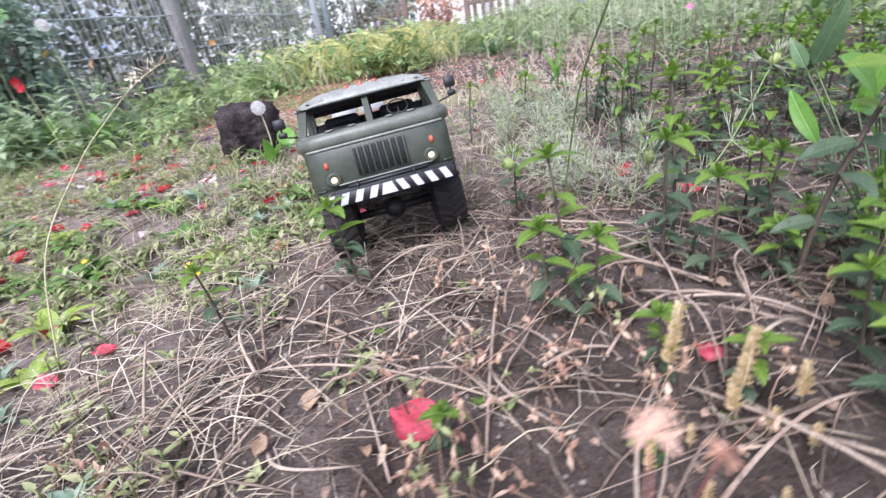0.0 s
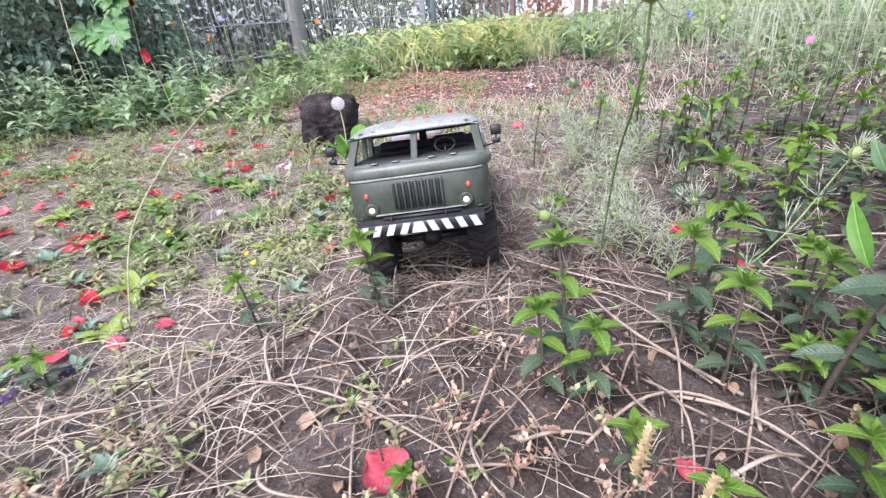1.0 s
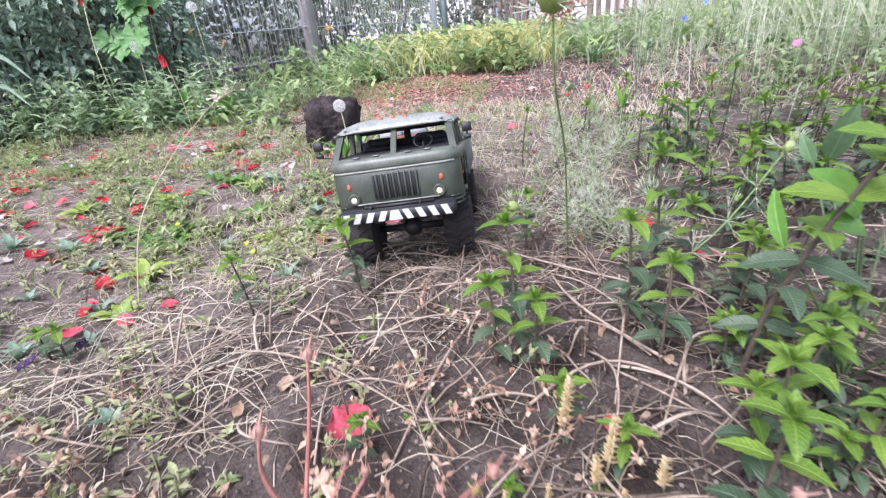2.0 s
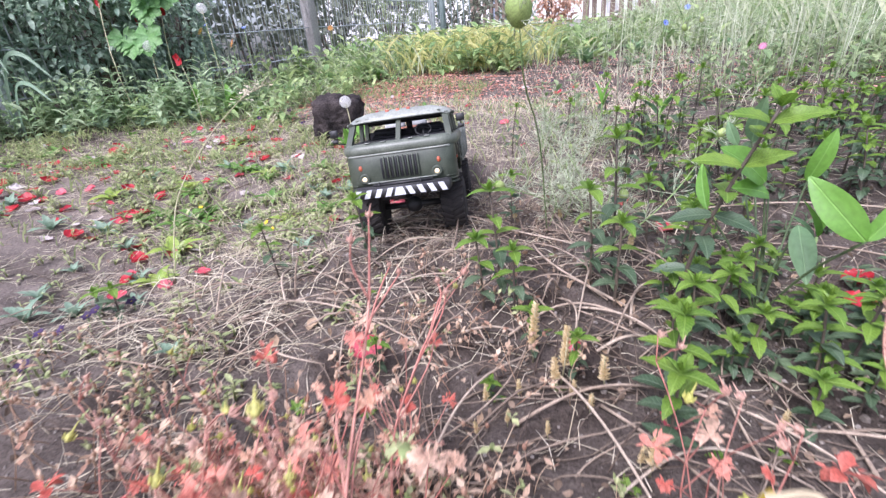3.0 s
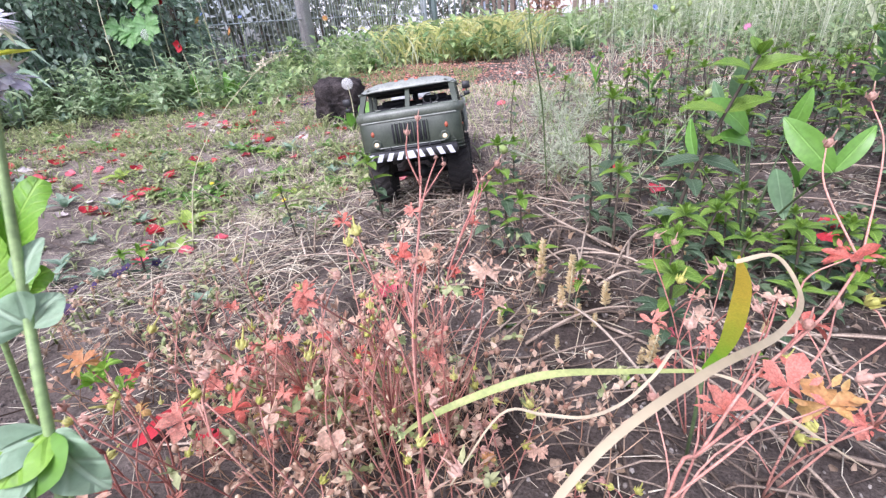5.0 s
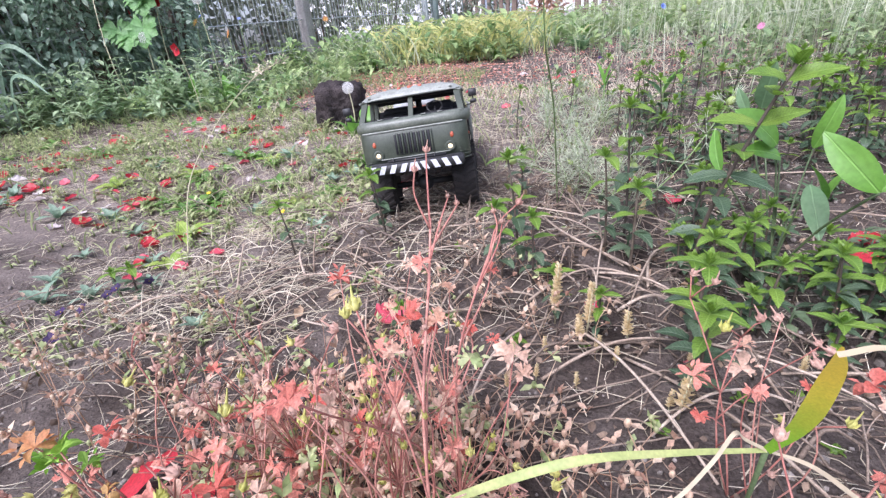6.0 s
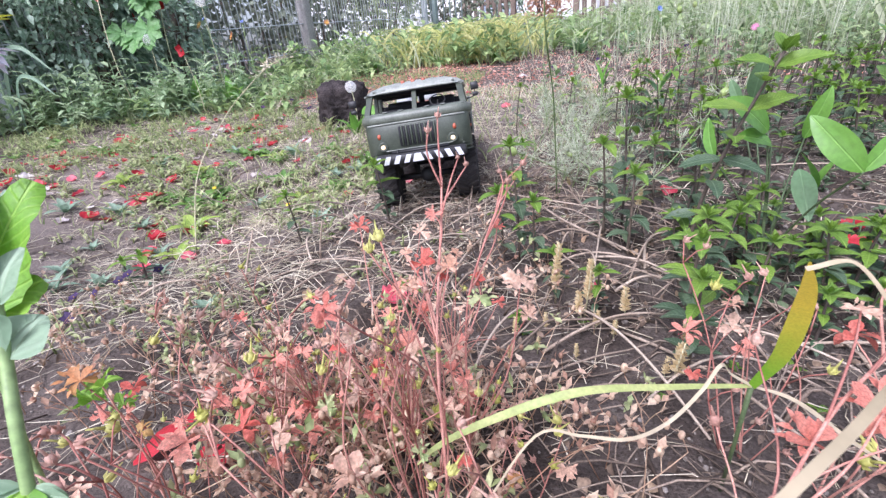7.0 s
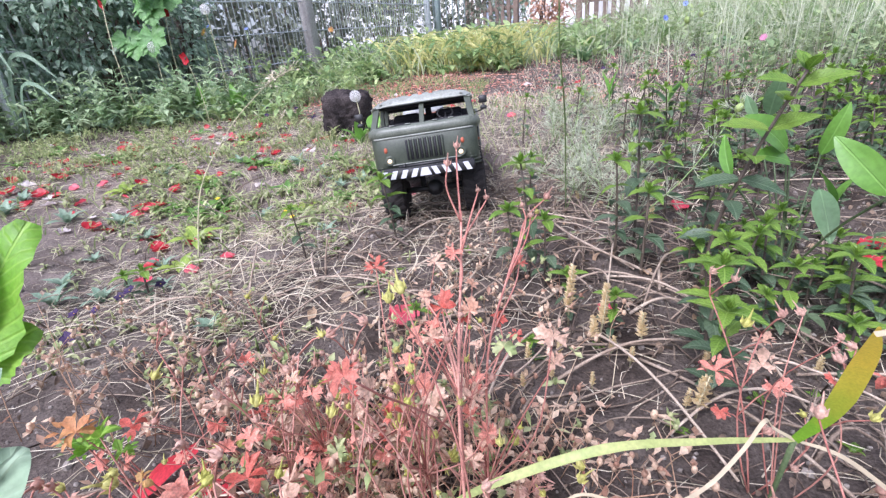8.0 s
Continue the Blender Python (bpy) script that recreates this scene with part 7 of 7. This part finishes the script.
def stalk_flower(name, label, category, group, spots, meshes, seed, stem_mat=GREEN_STEM, face=0.9):
    r = random.Random(seed)
    for x, y, h in spots:
        root = holder(name, label, category, group, m=on_ground(x, y, 0, 1, 0.003))
        top = Vector((r.uniform(-0.15, 0.15) * h, r.uniform(-0.15, 0.15) * h, h))
        part("stem", Shape().tube(bend((0, 0, 0), top, 0, 0.04 * h, 6), 0.0007 + 0.004 * h, 0.0006 + 0.002 * h, 5), stem_mat, root)
        m = Matrix.Translation(top) @ Matrix.Rotation(r.uniform(-0.8, 0.8), 4, "Z") @ Matrix.Rotation(face + r.uniform(-0.3, 0.3), 4, "X") @ Matrix.Rotation(r.random() * 6, 4, "Z")
        part("corolla", meshes[0], None, root, m=m)
        part("eye", meshes[1], None, root, m=m)


stalk_flower("pansy", "small purple pansy with a yellow eye", "pansy", "pansies", [(-0.47, 0.245, 0.03), (-0.48, 0.22, 0.02), (-0.44, 0.25, 0.035), (-0.50, 0.21, 0.02), (-0.467, 0.31, 0.02), (-0.52, 0.30, 0.02), (-0.40, 0.13, 0.03),
              (-0.93, 1.32, 0.05), (-0.80, 1.30, 0.05), (-0.86, 1.22, 0.04), (-1.00, 1.45, 0.04), (-0.56, 1.00, 0.08), (0.25, 1.6, 0.07), (0.1, 1.5, 0.07), (0.5, 1.5, 0.1)], flower(5, 0.0085, PURPLE, YELLOW, 3, 0.08), 500, GREEN_STEM, 0.6)
stalk_flower("yellow_flower", "small yellow flower on a thin stem", "flower", "yellow flowers", [(-0.408, 0.565, 0.03), (-0.385, 0.55, 0.02), (-0.62, 0.64, 0.03), (-1.1, 3.2, 0.3), (-1.5, 2.6, 0.25)], flower(5, 0.0055, YELLOW, YELLOW, 4), 501, GREEN_STEM, 0.5)
stalk_flower("red_poppy", "red poppy on a long thin stem", "poppy", "poppies", [(-1.17, 1.30, 0.24), (-1.52, 1.62, 0.42), (-2.1, 2.2, 0.50), (-1.75, 1.55, 0.48), (-1.9, 1.9, 0.4)], flower(4, 0.024, PETAL, MINT_STEM, 6), 502, PALE_STEM, 1.5)
stalk_flower("cornflower", "blue cornflower on a thin green stem", "cornflower", "cornflowers", [(-1.5, 1.9, 0.36), (-1.35, 1.95, 0.34), (0.55, 1.9, 0.24), (0.75, 1.75, 0.28), (0.9, 2.2, 0.3), (0.42, 1.7, 0.2), (1.3, 2.0, 0.35)], flower(9, 0.012, BLUE, PURPLE, 8), 503, GREEN_STEM, 0.9)
stalk_flower("pink_flower", "pink flower among the tall green stems", "flower", "pink flowers", [(1.15, 1.35, 0.30), (1.22, 1.42, 0.33), (1.05, 1.5, 0.26), (0.62, 1.3, 0.15), (1.5, 1.8, 0.4)], flower(11, 0.011, PINK, PINK, 9), 504)
stalk_flower("orange_flower", "orange marigold on a thin stem", "flower", "orange flowers", [(-1.45, 1.75, 0.33), (-1.3, 1.7, 0.27), (-1.2, 2.5, 0.3)], flower(9, 0.02, ORANGE_LEAF, YELLOW, 10), 505)


def dandelion(x, y, h, seed, size=0.016, off=(0, 0)):
    r = random.Random(seed)
    root = holder("dandelion_clock", "white dandelion seed head on a thin pale stalk", "dandelion", "dandelion clocks", m=on_ground(x, y, 0, 1, 0.003))
    top = Vector((off[0], off[1], h))
    part("stalk", Shape().tube(bend((0, 0, 0), top, 0, 0.006, 7), 0.0016, 0.0012, 6), PALE_STEM, root)
    sh = Shape().ball(top, size * 0.2, n=8, rings=6)
    for i in range(120):
        z = 1 - 2 * (i + 0.5) / 120
        a = 2.39996 * i
        q = math.sqrt(1 - z * z)
        d = Vector((q * math.cos(a), q * math.sin(a), z))
        p = top + d * size * 0.8
        if i % 3 == 0:
            sh.tube([top + d * size * 0.15, p], 0.0002, 0.0002, 3)
        side = d.orthogonal().normalized()
        for k in range(9):
            e = Matrix.Rotation(2 * math.pi * k / 9 + i, 3, d) @ side
            tip = p + d * size * r.uniform(0.08, 0.24) + e * size * r.uniform(0.20, 0.34)
            w = d.cross(e) * size * 0.026
            sh.add([p - w, p + w, tip], [(0, 1, 2)])
    part("seed_head", sh, WHITE_FLUFF, root, "white fluffy seed head")


dandelion(-0.443, 1.040, 0.125, 601, 0.0165)
dandelion(-1.60, 1.56, 0.29, 602, 0.026, (0.03, 0))
dandelion(-1.42, 1.75, 0.42, 603, 0.022)
dandelion(-1.95, 1.75, 0.45, 604, 0.024)


# ---- pale seed stem and grass arcs ----
def seed_stem(way, seed, label, pods=46):
    r = random.Random(seed)
    root = holder("seed_stem", label, "seed stem", "dried seed stems")
    pts = smooth_way(way, 7)
    part("stem", Shape().tube(pts, 0.0010, 0.0005, 5), PALE_STEM, root)
    sh = Shape()
    n = len(pts)
    for i in range(pods):
        p = pts[int(n * (0.70 + 0.29 * i / pods))]
        d = Vector((r.uniform(-1, 1), r.uniform(-1, 1), r.uniform(-0.2, 1))).normalized()
        ln = r.uniform(0.006, 0.014)
        sh.tube([p, p + d * ln], 0.0003, 0.0003, 3)
        sh.blade([p + d * ln, p + d * (ln + 0.002), p + d * (ln + 0.005)], 0.0026, d.orthogonal(), 0.2, lambda s: 0.3 + s * (1.7 - s))
    part("seed_head", sh, FINE_STRAW, root, "small flat pale seed pods")


seed_stem([g(-0.490, 0.405, 0), (-0.475, 0.45, 0.07), (-0.430, 0.50, 0.155), (-0.375, 0.508, 0.200), (-0.320, 0.490, 0.226), (-0.262, 0.458, 0.240)], 611, "pale arching dried seed stem with small flat pods", 40)
seed_stem([g(-0.70, 1.04, 0), g(-0.70, 1.03, 0.05), g(-0.66, 1.02, 0.09)], 612, "short grey-white dried seed stem beside the dark clod", 30)
seed_stem([g(-0.20, 1.0, 0), g(-0.19, 1.02, 0.08), g(-0.185, 1.03, 0.15)], 613, "thin dark upright dry stem", 4)

arc = holder("arched_stalk", "thin pale stalk arching over the grass", "stalk")
part("stem", Shape().tube(smooth_way([g(-0.37, 0.98, 0), g(-0.33, 1.0, 0.055), g(-0.26, 1.01, 0.07), g(-0.19, 1.02, 0.05)], 6), 0.0016, 0.0008, 6), PALE_STEM, arc)
part("leaf", leaf_shape(0.075, 0.04, 1.0, 0.2, 8), BROAD, arc, m=on_ground(-0.385, 1.00, 0.3, 1, -0.03) @ Matrix.Rotation(0.8, 4, "X"))


def strap(way, width, mat, label, name="strap_leaf", group="withering strap leaves", up=(0.2, -0.6, 1), fold=0.35):
    sh = Shape().blade(smooth_way(way, 6), width, up, fold, lambda s: (0.45 + 1.2 * s) if s < 0.4 else max(0.08, 1 - 0.9 * ((s - 0.4) / 0.6) ** 2.2))
    return single(name, sh, mat, label, "leaf", group)


# ---- dark clod of earth ----
def build_clod():
    sh = Shape()
    n, rings = 80, 52
    v = []
    for i in range(rings + 1):
        t = -math.pi / 2 + math.pi * i / rings
        for k in range(n):
            a = 2 * math.pi * k / n
            d = Vector((math.cos(t) * math.cos(a), math.cos(t) * math.sin(a), math.sin(t)))
            q = (abs(d.x) ** 7 + abs(d.y) ** 7 + abs(d.z) ** 7) ** (-1 / 7)
            rough = 1 + 0.08 * noise.noise(d * 2.2) + 0.08 * noise.noise(d * 7) + 0.06 * noise.noise(d * 17)
            v.append(Vector((d.x * 0.066, d.y * 0.068, d.z * 0.062)) * q * rough)
    f = [(i * n + k, i * n + (k + 1) % n, (i + 1) * n + (k + 1) % n, (i + 1) * n + k) for i in range(rings) for k in range(n)]
    sh.add(v, f)
    single("earth_clod", sh, CLAY, "dark brown block of earth and roots standing on the grass", "clod of earth", m=Matrix.Translation((-0.520, 1.135, lie(-0.520, 1.135) + 0.050)) @ Euler((0.05, 0.12, 0.3)).to_matrix().to_4x4())


build_clod()


# ---- bushes ----
def leaf_cloud(r, centre, radii, n, size, lobed=False, flat=0.3):
    """Leaves strewn through an uneven ellipsoid, thicker towards its skin, with gaps."""
    sh = Shape()
    one = palmate_shape(size, 5, 260, 0.62, False) if lobed else leaf_shape(size, size * 0.5, 0.8, 0.25, 3)
    c = Vector(centre)
    done = 0
    while done < n:
        d = Vector((r.gauss(0, 1), r.gauss(0, 1), r.gauss(0, 1))).normalized()
        q = r.uniform(0.35, 1.0) ** 0.5 * (0.8 + 0.45 * noise.noise(d * 2.3 + c))
        p = c + Vector((d.x * radii[0], d.y * radii[1], d.z * radii[2])) * q
        if noise.noise(p * 7 / max(radii)) < -0.22 or p.z < lie(p.x, p.y) + 0.02:
            done += 0.3
            continue
        m = Matrix.Translation(p) @ Matrix.Rotation(math.atan2(-d.x, d.y) + r.uniform(-1.6, 1.6), 4, "Z") @ Matrix.Rotation(r.uniform(-1.2, 0.3), 4, "X") @ Matrix.Rotation(r.uniform(-0.9, 0.9), 4, "Y") @ Matrix.Scale(r.uniform(0.6, 1.3), 4)
        sh.add(one.v, one.f, m)
        done += 1
    return sh


def bush(name, label, x, y, radii, n, size, leaf_mat, seed, lobed=False, limbs=9):
    r = random.Random(seed)
    root = holder(name, label, "bush", "garden bushes")
    z = lie(x, y)
    c = (x, y, z + radii[2] * 0.85)
    for i in range(limbs):
        a = 6.28 * i / limbs + r.uniform(-0.3, 0.3)
        e = Vector((x + radii[0] * 0.75 * math.cos(a), y + radii[1] * 0.75 * math.sin(a), z + radii[2] * r.uniform(0.9, 1.7)))
        s = Vector((x + 0.05 * math.cos(a), y + 0.05 * math.sin(a), z - 0.02))
        way = bend(s, e, 0.1, r.uniform(-0.1, 0.1), 7)
        limb = part("limb", Shape().tube(way, 0.014, 0.004, 6), BARK, root)
        for k in (3, 5):
            d = Vector((r.uniform(-1, 1), r.uniform(-1, 1), r.uniform(-0.2, 1))) * radii[2] * 0.3
            part("twig", Shape().tube([way[k], way[k] + d], 0.004, 0.0015, 5), BARK, limb)
    part("crown", leaf_cloud(r, c, radii, n, size, lobed), leaf_mat, root)


bush("bush", "dense dark green garden bush beside the fence", -2.12, 1.72, (0.42, 0.40, 0.54), 9000, 0.036, BUSH_LEAF, 701)
bush("bush", "dense dark green garden bush beside the fence", -2.40, 1.20, (0.45, 0.45, 0.54), 8000, 0.036, BUSH_LEAF, 702)
bush("bush", "dark green bush with small leaves", -2.05, 2.10, (0.36, 0.36, 0.48), 6000, 0.034, BUSH_LEAF, 703)
bush("bush", "pink-brown flowering shrub before the house", -0.15, 8.8, (0.45, 0.4, 0.65), 900, 0.09, TAN_LEAF, 704)
bush("bush", "green garden shrub before the house", -1.0, 10.4, (0.6, 0.5, 0.9), 900, 0.10, BUSH_LEAF, 705)
bush("bush", "tall green garden shrub", 3.9, 6.0, (1.1, 0.9, 1.0), 2200, 0.10, GRASS_FAR, 706)
bush("bush", "tall green garden shrub", 2.9, 3.9, (0.8, 0.7, 0.7), 1800, 0.07, GRASS_FAR, 707)
bush("bush", "pale green shrub behind the wire fence", -2.3, 6.4, (0.8, 0.6, 0.9), 2400, 0.075, GRASS_FAR, 708)
bush("bush", "dull green shrub behind the wire fence", -1.5, 7.6, (0.9, 0.6, 0.85), 2400, 0.075, HEDGE_LEAF, 709)
bush("bush", "pale green shrub behind the wire fence", -2.6, 5.2, (0.6, 0.6, 0.8), 1800, 0.065, HEDGE_LEAF, 711)
vine = holder("vine_shoot", "light green lobed vine leaves hanging over the bush", "vine")
part("stem", Shape().tube(smooth_way([(-2.2, 2.0, 0.1), (-1.95, 1.75, 0.55), (-1.72, 1.62, 0.60), (-1.58, 1.62, 0.52)], 6), 0.006, 0.002, 6), GREEN_STEM, vine)
lobed = palmate_shape(0.085, 5, 250, 0.85, True).mesh("leaf", VINE_LEAF)
rv = random.Random(710)
for i in range(15):
    p = (rv.uniform(-2.05, -1.50), rv.uniform(1.55, 1.75), rv.uniform(0.38, 0.66))
    part("leaf", lobed, None, vine, m=Matrix.Translation(p) @ Matrix.Rotation(rv.uniform(-0.6, 0.9) + 3.1, 4, "Z") @ Matrix.Rotation(rv.uniform(-1.2, -0.5), 4, "X") @ Matrix.Scale(rv.uniform(0.7, 1.2), 4))


def build_hedge():
    """The dark hedge behind the wire fence."""
    r = random.Random(720)
    root = holder("hedge", "dark shady hedge of twigs and dull leaves behind the fence", "hedge")
    for i in range(26):
        y = 0.2 + 4.4 * i / 26
        x = -2.75 + 0.22 * (y - 2.9) + r.uniform(-0.25, 0.15)
        part("trunk", Shape().tube(bend((x, y, -0.05), (x + r.uniform(-0.2, 0.2), y + r.uniform(-0.2, 0.2), 1.15), 0, r.uniform(-0.1, 0.1), 6), 0.016, 0.007, 6), BARK, root)
    sh = Shape()
    one = leaf_shape(0.075, 0.042, 0.8, 0.2, 3)
    for _ in range(6500):
        y = r.uniform(-0.2, 4.8)
        x = -2.72 + 0.22 * (y - 2.9) + r.gauss(0, 0.20)
        z = 0.05 + 1.15 * r.random()
        if noise.noise(Vector((x, y, z)) * 2.5) < -0.3:
            continue
        sh.add(one.v, one.f, Matrix.Translation((x, y, z)) @ Euler((r.uniform(-1, 1), r.uniform(-1, 1), r.uniform(0, 6.28))).to_matrix().to_4x4() @ Matrix.Scale(r.uniform(0.7, 1.5), 4))
    tagged(part("foliage", sh, HEDGE_LEAF, root), kind="stuff")
    # boards in place of a shed, kept low so sky light passes over
    boards = holder("board_fence", "low dark boards standing in for a shed behind the hedge", "fence")
    for i in range(22):
        y = -1.0 + 0.21 * i
        x = -3.25 + 0.22 * (y - 2.9)
        part("board", Shape().box(x - 0.012, x + 0.012, y, y + 0.2, -0.05, 1.0 + 0.02 * (i % 3), bevel=0.005), BARK, boards)


build_hedge()

dock = holder("dock_plant", "young dock with upright bright green leaves", "plant")
for px, py, ang, ln in ((-1.385, 1.52, 0.25, 0.15), (-1.40, 1.53, -0.5, 0.11), (-1.375, 1.54, 1.3, 0.10)):
    part("leaf", leaf_shape(ln, ln * 0.32, 0.35, 0.25, 10, 0, 0.05), BROAD, dock, m=on_ground(px, py, ang, 1, 0.004) @ Matrix.Rotation(1.15, 4, "X"))
part("crown", Shape().ball(g(-1.387, 1.527, 0.0), 0.02, 0.02, 0.012, 8, 5), PETIOLE, dock)

# blades of broad grass arching at the bush's foot
for i, (x, y, dx, dy, h, w) in enumerate([(-2.02, 1.22, 0.10, -0.02, 0.36, 0.020), (-2.06, 1.25, 0.18, 0.02, 0.32, 0.022), (-2.10, 1.20, -0.12, -0.05, 0.34, 0.020), (-2.0, 1.15, 0.05, -0.08, 0.24, 0.020),
                                          (-2.08, 1.1, -0.05, -0.1, 0.28, 0.022), (-1.95, 1.2, 0.22, -0.05, 0.22, 0.018), (-2.15, 1.3, 0.02, 0.06, 0.42, 0.018)]):
    strap([g(x, y, 0), g(x + 0.2 * dx, y + 0.2 * dy, 0.5 * h), g(x + 0.55 * dx, y + 0.55 * dy, 0.92 * h), g(x + dx, y + dy, 0.95 * h), g(x + 1.5 * dx, y + 1.5 * dy, 0.68 * h)], w, WEED_BLUE, "long grey-green grass blade arching over", "grass_blade", "broad grass blades", (0.3, -1, 0.6))

# the withering strap-leaved plant in the foreground
strap_plant = holder("strap_leaved_plant", "withering plant with long yellow-green strap leaves over the litter", "plant")


def strap_part(way, width, mat, label, up=(0.2, -0.6, 1), even=False):
    sh = Shape().blade(smooth_way(way, 6), width, up, 0.35, lambda q: max(0.3, 1 - 0.5 * q ** 3) if even else (0.45 + 1.2 * q) if q < 0.4 else max(0.08, 1 - 0.9 * ((q - 0.4) / 0.6) ** 2.2))
    part("leaf", sh, mat, strap_plant, label)


J = (0.207, 0.022, 0.083)
strap_part([J, (0.170, 0.010, 0.0885), (0.128, -0.006, 0.0945), (0.089, -0.015, 0.080), (0.066, -0.020, 0.066), (0.056, -0.024, 0.056)], 0.0040, STRAP, "pale green strap leaf")
strap_part([J, (0.211, 0.014, 0.108), (0.207, 0.002, 0.142), (0.196, -0.015, 0.166)], 0.0074, STRAP_TURN, "upright green and yellow strap leaf", (-0.4, -0.9, 0.3))
strap_part([(0.1949, -0.016, 0.1638), (0.2063, -0.017, 0.1669), (0.2067, -0.0363, 0.1627), (0.1834, -0.0762, 0.1766), (0.1592, -0.106, 0.1883), (0.1402, -0.1239, 0.1862), (0.1289, -0.1329, 0.17), (0.12, -0.14, 0.14)], 0.0017, STRAP_PALE, "withered cream leaf tip drooping over", even=True)
strap_part([J, (0.196, 0.018, 0.092), (0.188, 0.010, 0.103), (0.180, 0.003, 0.094), (0.165, -0.011, 0.088), (0.148, -0.024, 0.090), (0.130, -0.027, 0.092), (0.112, -0.030, 0.092), (0.09, -0.045, 0.06)], 0.0016, STRAP_PALE, "thin withered cream leaf", even=True)
strap_part([J, (0.225, 0.020, 0.078), (0.250, 0.016, 0.060), (0.29, 0.02, 0.03)], 0.0024, STRAP_PALE, "thin withered cream leaf")
part("stem", Shape().tube([(0.216, 0.045, -0.03), (0.212, 0.034, 0.03), J], 0.0009, 0.0012, 8), PETIOLE, strap_plant)
